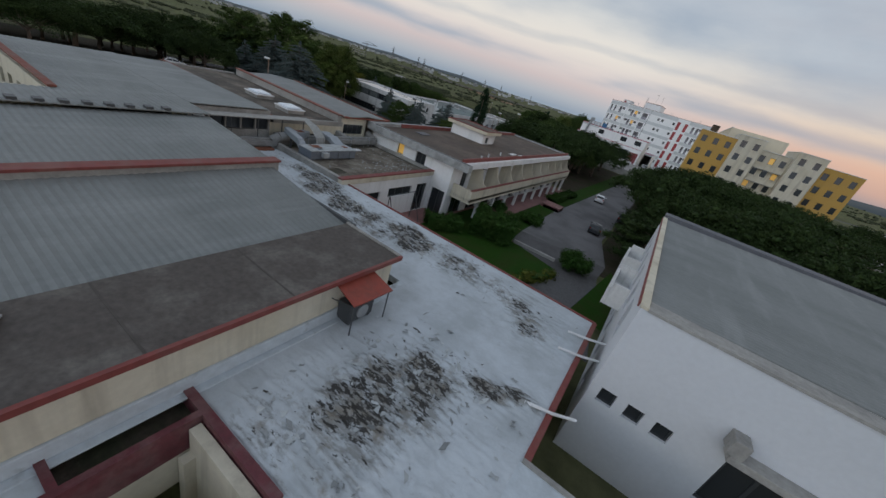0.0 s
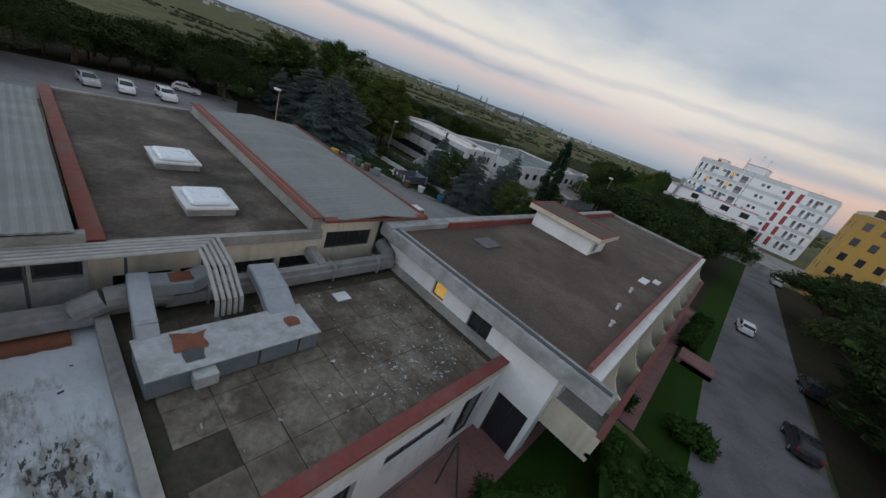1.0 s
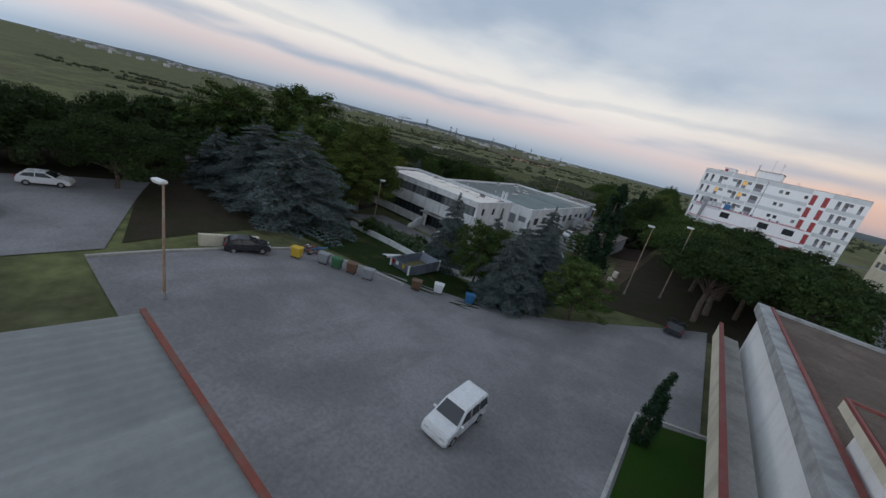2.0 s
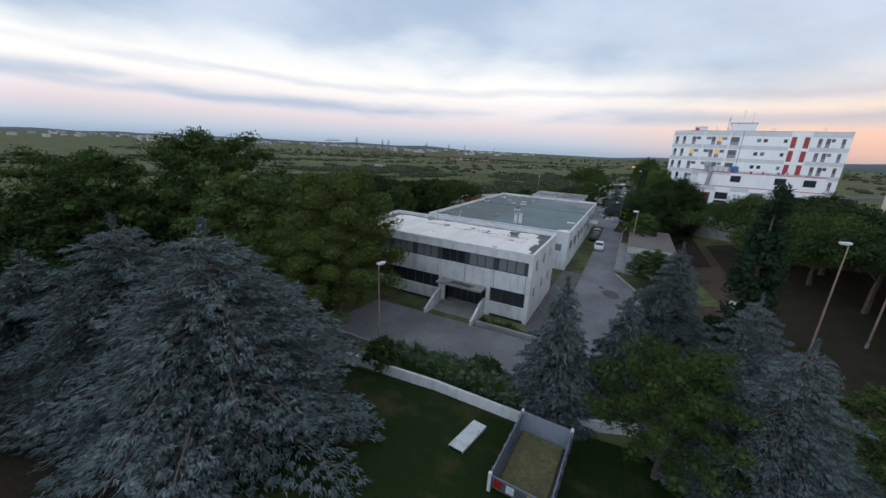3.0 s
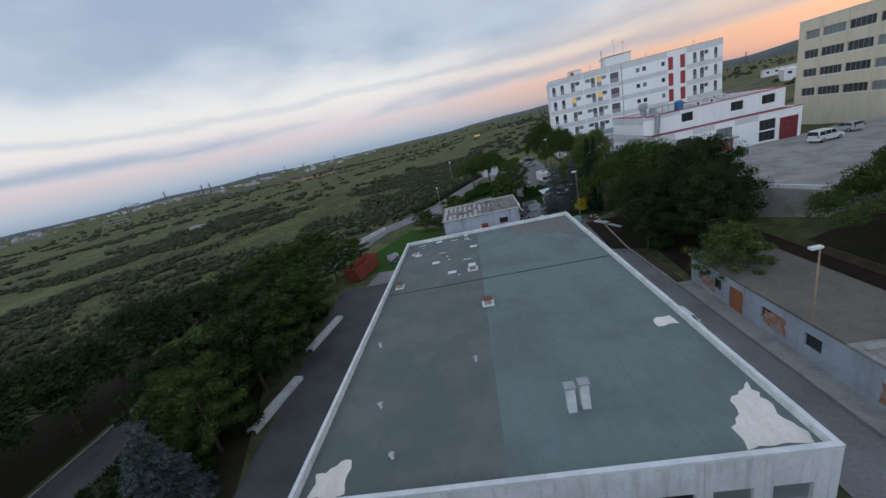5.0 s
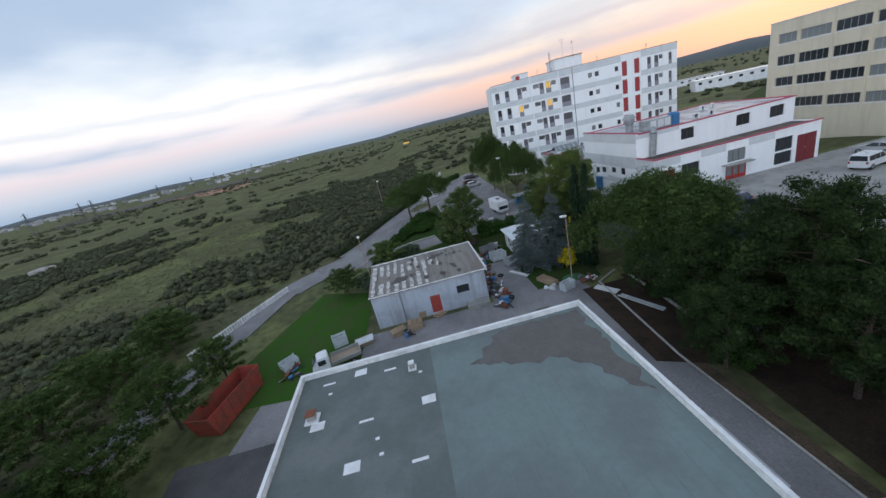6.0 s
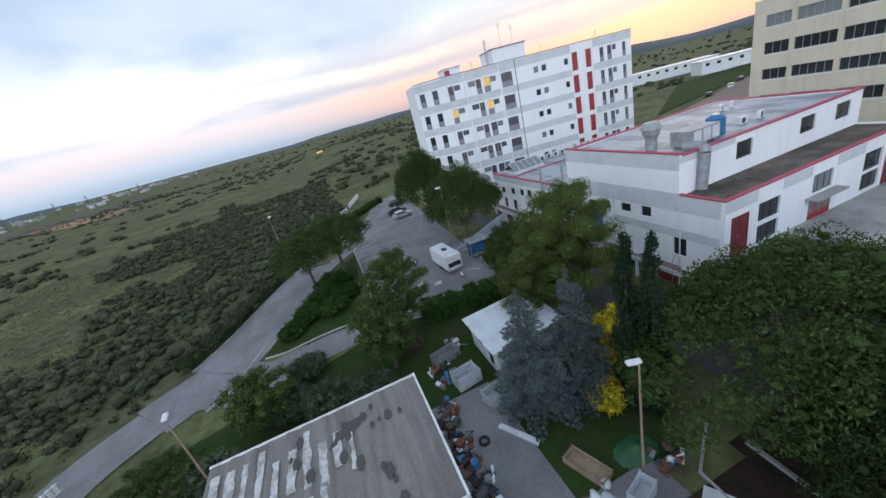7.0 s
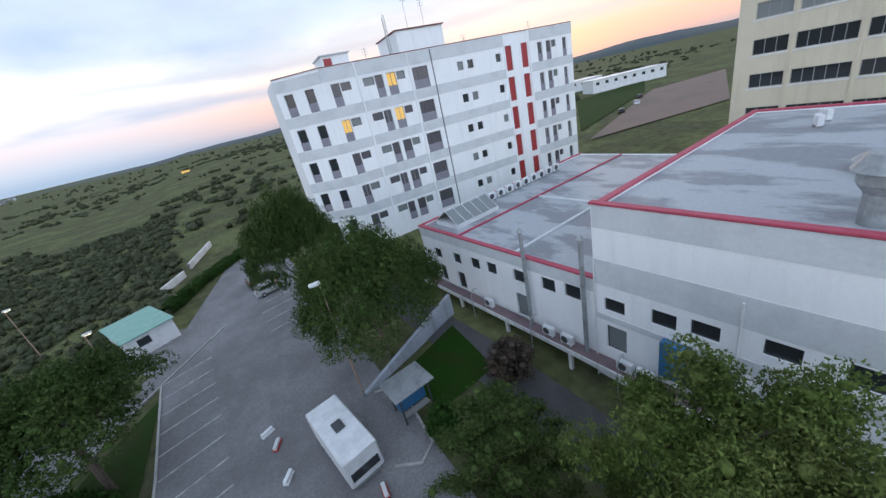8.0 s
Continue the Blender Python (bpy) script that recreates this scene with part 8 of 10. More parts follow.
for i, (x, y, r, h) in enumerate(((-71, 157.5, 2.4, 2.0), (-67.2, 155.8, 2.2, 2.2), (-63.5, 154.6, 2.0, 1.9), (-69, 161.5, 1.8, 1.7), (-75.5, 152.4, 1.9, 3.0))):
    shrub(50 + i, x, y, r * 1.25, r * 1.15, h * 1.2, OLIVE, "grey-green rounded shrub behind a hut", 0.12, per=40)
for i, (x, y, r, h) in enumerate(((-70.6, 169.6, 1.9, 1.7), (-68.2, 171.6, 2.3, 2.1), (-65.8, 174.6, 2.4, 2.2), (-65.2, 170.2, 2.2, 2.0), (-63.2, 172.8, 2.0, 1.8), (-63.8, 177.6, 2.1, 1.9))):
    shrub(60 + i, x, y, r, r * 0.9, h, HEDGE, "dense green shrub inside a lane's bend", 0.11, per=40)
rr = random.Random(17)
for i in range(46):
    x, y = rr.uniform(-98.5, -88.2), rr.uniform(63, 122)
    if abs(x + 88.8) < 4 and abs(y - 83.8) < 5:
        continue
    r = rr.uniform(1.3, 2.6)
    shrub(70 + i, x, y, r, r * rr.uniform(0.7, 1.0), rr.uniform(1.3, 3.0), (PINE, HEDGE, PINE, SCRUB)[i % 7 if i % 7 < 4 else 0], "dense dark shrub on a planted bank", 0.18)
for i in range(22):
    x, y = rr.uniform(-47.0, -39.0), rr.uniform(64, 135)
    if -49.0 < x < -38.5 and 84 < y < 106 or y < 70 and x < -44:
        continue
    r = rr.uniform(0.9, 1.8)
    shrub(130 + i, x, y, r, r, rr.uniform(0.9, 2.2), (SCRUB, HEDGE, PINE)[i % 3], "low dark shrub under pines", 0.17)
for i, (x, y) in enumerate(((-77.0, 87.4), (-75.2, 87.0), (-73.2, 87.6), (-71.2, 87.2), (-70.2, 85.0))):
    shrub(160 + i, x, y, 1.5, 1.4, 3.6 + 0.5 * (i % 3), (PINE, HEDGE)[i % 2], "bushy evergreen beside a white wall", 0.15)
TWIG = foliage("bare_brown_twigs", (0.085, 0.066, 0.055), (0.12, 0.085, 0.065))
for i, (x, y, r, h, mt) in enumerate(((-43.4, 164.6, 2.0, 3.0, TWIG), (-38.9, 167.0, 1.9, 3.4, TWIG), (-59.2, 158.2, 1.6, 2.4, TWIG), (-44.6, 167.2, 1.3, 2.2, HEDGE))):
    shrub(170 + i, x, y, r, r, h, mt, "bare brown twiggy shrub below a hall" if mt is TWIG else "small green shrub beside a shelter", 0.12, per=40)


def lane_west(y):
    """The field's edge beside the lane."""
    pts = ((128, -106.5), (149, -99.6), (160, -95.4), (166, -90.6), (171, -86.4), (179, -82.0), (190, -75.6), (205, -62), (400, 60))
    for (y0, x0), (y1, x1) in zip(pts, pts[1:]):
        if y < y1:
            return x0 + (x1 - x0) * max(0.0, y - y0) / (y1 - y0)
    return 60.0


def scrub_field(name, n, xs, ys, seed, cut, size, per, blade, stretch, core=0.8, east=False):
    """Low scrub over the field in drawn-out bands, as one mass of small clumps."""
    g = random.Random(seed)
    cs, rs = [], []
    tries = 0
    while len(cs) < n and tries < n * 40:
        tries += 1
        x, y = g.uniform(*xs), g.uniform(*ys)
        lane = lane_west(y)
        if not east and (x > lane or (x > -125 and 55 < y < 115)):
            continue
        a = (x * 0.62 + y * 0.78) * stretch, (-x * 0.78 + y * 0.62) * 0.028
        v = noise.noise(Vector((a[0], a[1], 7.0))) + 0.5 * noise.noise(Vector((x * 0.05, y * 0.05, 3.0)))
        near = 0.0 if east else smooth(60, 12, lane - x)
        if v < cut - 0.42 * near:
            continue
        for _ in range(g.randint(2, 5)):
            r = g.uniform(*size) * 0.5
            px, py = x + g.uniform(-2.2, 2.2), y + g.uniform(-1.6, 1.6)
            cs.append((px, py, ground_z(px, py) + r * 0.4))
            rs.append(r)
    me = leaf_mesh(name, cs, rs, per, blade, SCRUB, seed, 0.7, 0.0, 0.5, 1.3, 0.45, core)
    return tagged(link(new(name, me), None, Matrix()), "dark scrub in ragged bands over a grass field", "scrub", kind="stuff")


TUFT = foliage("dry_grass_tuft", (0.095, 0.112, 0.046), (0.125, 0.128, 0.062))


def tufts(n, xs, ys, seed):
    """Coarse grass over the field near the lane, as one mass."""
    g = random.Random(seed)
    cs, rs = [], []
    while len(cs) < n:
        x, y = g.uniform(*xs), g.uniform(*ys)
        if x > lane_west(y) - 0.6 or (x > -125 and 55 < y < 115):
            continue
        cs.append((x, y, ground_z(x, y) + 0.06))
        rs.append(g.uniform(0.25, 0.8))
    me = leaf_mesh("grass", cs, rs, 14, 0.14, TUFT, seed, 0.3, core=0.0, out=0.1)
    return tagged(link(new("grass", me), None, Matrix()), "coarse tufted grass over a field", "grass", kind="stuff")


tufts(9000, (-190, -62), (110, 270), 41)
scrub_field("scrub", 9500, (-230, -60), (60, 330), 21, 0.08, (1.0, 3.0), 22, 0.22, 0.010, 0.6)
scrub_field("scrub", 5200, (-700, 160), (250, 900), 22, 0.12, (1.8, 4.6), 10, 0.55, 0.006, 0.65)
scrub_field("scrub", 2600, (-420, -180), (60, 330), 23, 0.16, (1.4, 3.4), 12, 0.32, 0.009)
scrub_field("scrub", 1500, (60, 520), (260, 800), 24, 0.10, (1.8, 4.6), 8, 0.5, 0.006, east=True)
hedge("weed_strip", [(-59.8, 67.5), (-53.6, 67.5)], 0.5, 0.45, HEDGE, "weedy green strip behind a low wall", 12, rough=0.25, per=30)
hedge("weed_strip", [(-53.7, 68.2), (-53.7, 79.6)], 0.45, 0.35, HEDGE, "weedy green strip behind a low wall", 13, rough=0.25, per=30)
# ---- vehicles ----
def paint(name, c, rough=0.3):
    return mat(name, c, rough, vary=0.04, second=tuple(v * 0.85 for v in c), amount=0.4, patch=1.5, spec=0.6)


PAINT_WHITE, PAINT_DARK, PAINT_SILVER = paint("white_car_paint", (0.72, 0.73, 0.74)), paint("dark_car_paint", (0.022, 0.024, 0.028)), paint("silver_car_paint", (0.42, 0.43, 0.44))
PAINT_BLUE = paint("blue_car_paint", (0.03, 0.06, 0.14))
TYRE = mat("tyre_rubber", (0.02, 0.02, 0.02), 0.85, vary=0.2)
LIGHT_RED = mat("red_lamp_glass", (0.35, 0.02, 0.02), 0.2, vary=0.05)
LIGHT_CLEAR = mat("clear_lamp_glass", (0.6, 0.62, 0.62), 0.15, vary=0.05)

SHAPES = {
    "hatch": dict(w=1.74, belt=0.95, r=0.31, axle=(-1.25, 1.28), side=[(-2.0, 0.32), (-2.02, 0.82), (-1.9, 1.02), (-1.5, 1.40), (-0.9, 1.47), (0.1, 1.45), (0.95, 1.0), (1.8, 0.84), (2.02, 0.62), (2.0, 0.28)],
                  glass=[[(-1.62, 1.0), (-1.38, 1.32), (-0.62, 1.39), (-0.62, 0.98)], [(-0.54, 0.98), (-0.54, 1.39), (0.06, 1.38), (0.78, 0.98)]], front=(0.12, 1.42, 0.92, 1.02), back=(-1.52, 1.37, -1.88, 1.05)),
    "suv": dict(w=1.84, belt=1.05, r=0.36, axle=(-1.32, 1.34), side=[(-2.12, 0.38), (-2.15, 0.95), (-2.05, 1.15), (-1.75, 1.56), (-1.1, 1.66), (0.2, 1.62), (0.95, 1.12), (1.95, 0.98), (2.15, 0.7), (2.12, 0.34)],
                glass=[[(-1.8, 1.12), (-1.6, 1.48), (-0.7, 1.56), (-0.7, 1.08)], [(-0.62, 1.08), (-0.62, 1.56), (0.16, 1.54), (0.8, 1.1)]], front=(0.22, 1.58, 0.93, 1.14), back=(-1.77, 1.52, -2.03, 1.18)),
    "van": dict(w=1.82, belt=1.08, r=0.32, axle=(-1.32, 1.36), side=[(-2.08, 0.34), (-2.12, 1.0), (-2.02, 1.74), (-1.8, 1.82), (0.4, 1.80), (1.15, 1.12), (1.95, 0.96), (2.12, 0.66), (2.1, 0.3)],
                glass=[[(-1.95, 1.12), (-1.88, 1.62), (-1.05, 1.66), (-1.05, 1.10)], [(-0.97, 1.10), (-0.97, 1.66), (-0.18, 1.66), (-0.18, 1.10)], [(-0.1, 1.10), (-0.1, 1.66), (0.4, 1.64), (0.95, 1.12)]], front=(0.44, 1.74, 1.12, 1.16), back=(-2.05, 1.66, -2.12, 1.12)),
    "cargo": dict(w=2.0, belt=1.3, r=0.35, axle=(-1.6, 1.75), side=[(-2.55, 0.4), (-2.6, 1.2), (-2.55, 2.1), (-2.35, 2.22), (1.0, 2.18), (1.85, 1.34), (2.5, 1.1), (2.65, 0.75), (2.6, 0.35)],
                  glass=[[(0.3, 1.32), (0.3, 1.95), (0.98, 1.93), (1.55, 1.36)]], front=(1.05, 2.1, 1.82, 1.38), back=(-2.57, 1.95, -2.61, 1.4)),
}


def vehicle(kind, body_paint, label, category="car"):
    """A road vehicle at the origin, its nose towards +x: body, panes, lamps and wheels."""
    o = SHAPES[kind]
    t = thing("parked_" + ("van" if kind in ("van", "cargo") else "car"), label, category, group="parked vehicles")
    top = max(z for _, z in o["side"])
    half = lambda z: o["w"] / 2 * (1.0 if z <= o["belt"] else 1.0 - 0.17 * (z - o["belt"]) / (top - o["belt"]))
    bm = bmesh.new()
    L = [bm.verts.new((x, half(z), z)) for x, z in o["side"]]
    R = [bm.verts.new((x, -half(z), z)) for x, z in o["side"]]
    n = len(L)
    bm.faces.new(L)
    bm.faces.new(R[::-1])
    for i in range(n):
        j = (i + 1) % n
        bm.faces.new((L[j], L[i], R[i], R[j]))
    bmesh.ops.recalc_face_normals(bm, faces=bm.faces)
    bmesh.ops.bevel(bm, geom=[e for e in bm.edges if e.calc_face_angle(0) > 0.5], offset=0.06, segments=2, affect="EDGES")
    body = part("body", bm, body_paint, t, smooth=False)
    for s in (-1, 1):
        for poly in o["glass"]:
            g = bmesh.new()
            vs = [g.verts.new((x, s * (half(z) + 0.006), z)) for x, z in poly]
            g.faces.new(vs)
            ex = bmesh.ops.extrude_face_region(g, geom=list(g.faces))
            bmesh.ops.translate(g, verts=[v for v in ex["geom"] if isinstance(v, bmesh.types.BMVert)], vec=(0, -s * 0.02, 0))
            bmesh.ops.recalc_face_normals(g, faces=g.faces)
            part("side_window", g, GLASS, body)
    for name, (xa, za, xb, zb), d in (("windscreen", o["front"], 1), ("rear_window", o["back"], -1)):
        g = bmesh.new()
        a, b = half(za) * 0.86, half(zb) * 0.88
        k = 0.02 * d
        g.faces.new([g.verts.new(p) for p in ((xa + k, a, za + 0.01), (xa + k, -a, za + 0.01), (xb + k, -b, zb + 0.01), (xb + k, b, zb + 0.01))])
        ex = bmesh.ops.extrude_face_region(g, geom=list(g.faces))
        bmesh.ops.translate(g, verts=[v for v in ex["geom"] if isinstance(v, bmesh.types.BMVert)], vec=(-k * 1.2, 0, -0.02))
        bmesh.ops.recalc_face_normals(g, faces=g.faces)
        part(name, g, GLASS, body)
    x1, x0, w = max(p[0] for p in o["side"]), min(p[0] for p in o["side"]), o["w"] / 2
    for s in (-1, 1):
        part("headlight", boxes((x1 - 0.22, x1 - 0.02, s * w * 0.62 - 0.16, s * w * 0.62 + 0.16, 0.64, 0.78), bevel=0.02), LIGHT_CLEAR, t)
        part("tail_light", boxes((x0 - 0.02, x0 + 0.1, s * w * 0.84 - 0.09, s * w * 0.84 + 0.09, 0.78, 1.02), bevel=0.02), LIGHT_RED, t)
        part("mirror", boxes((o["front"][2] - 0.25, o["front"][2] - 0.1, s * (w + 0.02), s * (w + 0.2), o["belt"] + 0.02, o["belt"] + 0.17), bevel=0.03), body_paint, t)
    for x, nm in ((x1 - 0.06, "front_bumper"), (x0 - 0.02, "rear_bumper")):
        part(nm, boxes((x, x + 0.09, -w * 0.9, w * 0.9, 0.32, 0.55), bevel=0.03), DARK_STEEL if kind == "cargo" else body_paint, t)
    r = o["r"]
    for x in o["axle"]:
        for s in (-1, 1):
            g = bmesh.new()
            tube(g, (x, s * (w - 0.19), r), (x, s * (w + 0.02), r), r, r, 18)
            wheel = part("wheel", g, TYRE, t, "black rubber tyre")
            g = bmesh.new()
            tube(g, (x, s * (w + 0.0), r), (x, s * (w + 0.03), r), r * 0.62, r * 0.55, 12)
            part("rim", g, STEEL, wheel)
    return t


VEHICLES = {}


def park(kind, body_paint, label, x, y, turn, z=None, s=1.0):
    """Stands a vehicle on the ground, its nose turned by so many degrees from +x."""
    z = ground_z(x, y) + 0.06 if z is None else z
    key = (kind, body_paint.name)
    if key not in VEHICLES:
        VEHICLES[key] = vehicle(kind, body_paint, label, "van" if kind in ("van", "cargo") else "car")
        ob = VEHICLES[key]
    else:
        ob = tagged(copy_thing(VEHICLES[key], Matrix()), label)
    ob.matrix_basis = pose(x, y, z, 0, 0, turn) @ Matrix.Scale(s, 4)
    return ob


park("van", PAINT_WHITE, "white compact van parked on worn asphalt", -35.1, 37.3, 270, s=0.74)
park("hatch", PAINT_DARK, "dark hatchback parked beside a planted bank", -28.6, 64.0, 90, s=0.80)
park("suv", PAINT_WHITE, "white estate car on a shaded street", -65.0, 25.6, 2, s=0.76)
park("hatch", PAINT_WHITE, "white hatchback on a shaded street", -65.2, 22.2, -4, s=0.76)
park("hatch", PAINT_SILVER, "silver hatchback on a shaded street", -65.6, 19.4, 5, s=0.76)
park("hatch", PAINT_WHITE, "white hatchback in shade under pines", -71.6, 29.2, 70, s=0.76)
park("hatch", PAINT_DARK, "dark hatchback beside waste bins", -55.8, 37.8, 70, s=0.76)
park("hatch", PAINT_WHITE, "white hatchback on a drive beside pines", -7.6, 63.5, 95, s=0.80)
park("suv", PAINT_DARK, "dark estate car under pine crowns", -2.6, 55.5, 92, s=0.80)
park("hatch", PAINT_DARK, "dark hatchback on a drive", -4.4, 43.4, 96, s=0.78)
park("hatch", PAINT_SILVER, "silver hatchback at the end of a drive", -3.0, 108, 90)
park("suv", PAINT_WHITE, "white estate car beside a warehouse", -52.5, 105.0, 272, s=0.78)
park("hatch", PAINT_DARK, "dark hatchback beside a warehouse", -54.0, 112.0, 92, s=0.80)
park("hatch", PAINT_SILVER, "silver hatchback beside a warehouse", -54.1, 118.5, 90, s=0.80)
park("cargo", PAINT_WHITE, "white cargo van on a tree-lined lane", -103.5, 73.6, 100)
park("hatch", PAINT_DARK, "dark hatchback in a car park", -48.4, 205.0, 8)
park("hatch", PAINT_SILVER, "silver hatchback in a car park", -48.2, 200.6, 8)
park("suv", PAINT_DARK, "dark estate car in a car park", -46.4, 212.5, 8)
for k, (x, y, tn, kd, pt, lb) in enumerate(((-32.0, 134.6, 100, "hatch", PAINT_DARK, "dark hatchback on a raised yard"), (-31.8, 138.0, 95, "hatch", PAINT_BLUE, "dark blue hatchback on a raised yard"), (-30.8, 141.2, 30, "hatch", PAINT_DARK, "dark hatchback near a white hall"), (-14, 138.0, 10, "van", PAINT_WHITE, "white van on a raised concrete yard"), (-8.0, 141.5, 95, "hatch", PAINT_SILVER, "silver hatchback on a raised concrete yard"))):
    park(kd, pt, lb, x, y, tn, A)

# flatbed truck by the lawn
tr = thing("flatbed_truck", "small white flatbed truck with an empty bed", "truck", (-78, 135.2, -0.2))
mt_ = pose(-78.2, 135.2, -0.18, 0, 0, 195)
bm = bmesh.new()
sd = [(0.55, 0.4), (0.55, 1.9), (0.7, 2.0), (1.6, 1.95), (2.2, 1.25), (2.3, 0.9), (2.3, 0.4)]
Lv = [bm.verts.new((x, 0.85 - 0.1 * (z > 1.5), z)) for x, z in sd]
Rv = [bm.verts.new((x, -0.85 + 0.1 * (z > 1.5), z)) for x, z in sd]
bm.faces.new(Lv), bm.faces.new(Rv[::-1])
for i in range(len(sd)):
    bm.faces.new((Lv[(i + 1) % 7], Lv[i], Rv[i], Rv[(i + 1) % 7]))
bmesh.ops.recalc_face_normals(bm, faces=bm.faces)
bmesh.ops.bevel(bm, geom=[e for e in bm.edges if e.calc_face_angle(0) > 0.5], offset=0.05, segments=2, affect="EDGES")
part("cab", bm, PAINT_WHITE, tr, m=mt_)
g = bmesh.new()
g.faces.new([g.verts.new(p) for p in ((1.68, 0.66, 1.9), (1.68, -0.66, 1.9), (2.22, -0.74, 1.3), (2.22, 0.74, 1.3))])
part("windscreen", g, GLASS, tr, m=mt_)
for s in (-1, 1):
    part("side_window", boxes((0.85, 1.6, s * 0.82 - 0.02, s * 0.82 + 0.02, 1.25, 1.75)), GLASS, tr, m=mt_)
    part("drop_side", boxes((-2.6, 0.4, s * 0.95 - 0.03, s * 0.95 + 0.03, 0.86, 1.2)), STEEL, tr, m=mt_)
part("bed", boxes((-2.6, 0.45, -0.95, 0.95, 0.76, 0.86), bevel=0.01), mat("worn_planks", (0.30, 0.24, 0.18), 0.85, second=(0.2, 0.17, 0.14), patch=1.0, vary=0.2), tr, m=mt_)
part("tailgate", boxes((-2.66, -2.6, -0.95, 0.95, 0.86, 1.2)), STEEL, tr, m=mt_)
part("chassis", boxes((-2.4, 2.0, -0.4, 0.4, 0.45, 0.76)), DARK_STEEL, tr, m=mt_)
for x in (-1.7, 1.55):
    for s in (-1, 1):
        g = bmesh.new()
        tube(g, (x, s * 0.66, 0.35), (x, s * 0.88, 0.35), 0.35, 0.35, 16)
        wh = part("wheel", g, TYRE, tr, "black rubber tyre", mt_)
        g = bmesh.new()
        tube(g, (x, s * 0.87, 0.35), (x, s * 0.9, 0.35), 0.2, 0.18, 10)
        part("rim", g, STEEL, wh, m=mt_)

# box caravan and kiosk in the car park
cv = thing("site_caravan", "white boxy caravan with a dark end window", "caravan", (-49.9, 170.2, 1.7))
mc = pose(-49.95, 170.15, 1.68, 0, 0, 95)
part("body", boxes((-2.6, 2.6, -1.05, 1.05, 0.45, 2.45), bevel=0.08), WHITE_METAL, cv, m=mc)
part("end_window", boxes((-2.64, -2.6, -0.85, 0.85, 0.9, 1.5), bevel=0.01), GLASS, cv, m=mc)
part("roof_hatch", boxes((-0.5, 0.3, -0.3, 0.3, 2.45, 2.6), bevel=0.03), DARK_STEEL, cv, m=mc)
part("door", boxes((0.4, 1.1, -1.08, -1.05, 0.55, 2.2), bevel=0.01), GREY_BAND, cv, m=mc)
for s in (-1, 1):
    g = bmesh.new()
    tube(g, (0, s * 0.85, 0.32), (0, s * 1.0, 0.32), 0.32, 0.32, 14)
    part("wheel", g, TYRE, cv, m=mc)
part("drawbar", tubes([(2.6, 0, 0.5), (3.6, 0, 0.45), (3.6, 0, 0.0)], 0.06, 6), DARK_STEEL, cv, m=mc)
for x in (-2.3, 2.3):
    part("support_leg", boxes((x - 0.05, x + 0.05, -0.8, 0.8, 0.0, 0.45)), STEEL, cv, m=mc)

ks = thing("bus_shelter", "blue kiosk shelter under a pale sheet roof", "shelter", (-45.3, 170.0, 1.6))
for x in (-46.3, -44.2):
    for y in (169.3, 170.8):
        part("post", tubes([(x, y, 1.5), (x, y, 3.95)], 0.06, 6), DARK_STEEL, ks)
part("roof", boxes((-46.7, -43.8, 168.9, 171.2, 3.95, 4.05), bevel=0.01), GALV, ks)
part("panel", boxes((-46.25, -44.25, 169.9, 170.5, 2.1, 3.6), bevel=0.03), BLUE_PAINT, ks)
part("bench", boxes((-46.2, -44.3, 169.4, 169.85, 1.95, 2.05)), CONCRETE, ks)
# ---- street lamps ----
LAMP_ON = mat("lit_lamp_glass", (1.0, 0.86, 0.6), 0.3, vary=0.0, glow=2.5)
POLE = mat("rusty_galvanised_pole", (0.30, 0.20, 0.14), 0.7, second=(0.36, 0.33, 0.30), patch=1.5, vary=0.15)


def street_lamp(x, y, top, turn=0.0, base=None, lit=False):
    z0 = ground_z(x, y) - 0.05 if base is None else base
    t = thing("street_lamp", "slim street lamp with a white lantern head" + (", lit" if lit else ""), "street lamp", (x, y, z0), "street lamps", turn=turn)
    g = bmesh.new()
    tube(g, (x, y, z0), (x, y, top - 0.12), 0.085, 0.05, 8)
    part("pole", g, POLE, t)
    g = bmesh.new()
    tube(g, (x, y, z0), (x, y, z0 + 0.5), 0.12, 0.11, 8)
    part("base_sleeve", g, STEEL, t)
    m = pose(x, y, top, 0, 0, turn)
    hd = part("lantern", boxes((-0.12, 0.62, -0.16, 0.16, -0.12, 0.06), bevel=0.05), WHITE_METAL, t, m=m)
    part("diffuser", boxes((0.05, 0.55, -0.12, 0.12, -0.16, -0.12), bevel=0.01), LAMP_ON if lit else LIGHT_CLEAR, hd, m=m)


for x, y, top, tn in ((-50, 31, 10, 200), (-31, 75.5, 11.6, 160), (-34.6, 74, 10.6, 200), (-65.1, 58.9, 7.1, 80), (-47.7, 99.7, 7.85, 180), (-50.6, 138.9, 8.2, 160), (-47.3, 173.7, 11.35, 170), (-74.7, 150.1, 8.7, 100)):
    street_lamp(x, y, top, tn)
street_lamp(-75, 216, 7.6, 0, lit=True)
street_lamp(-64.5, 196.5, 7.0, 0, lit=True)

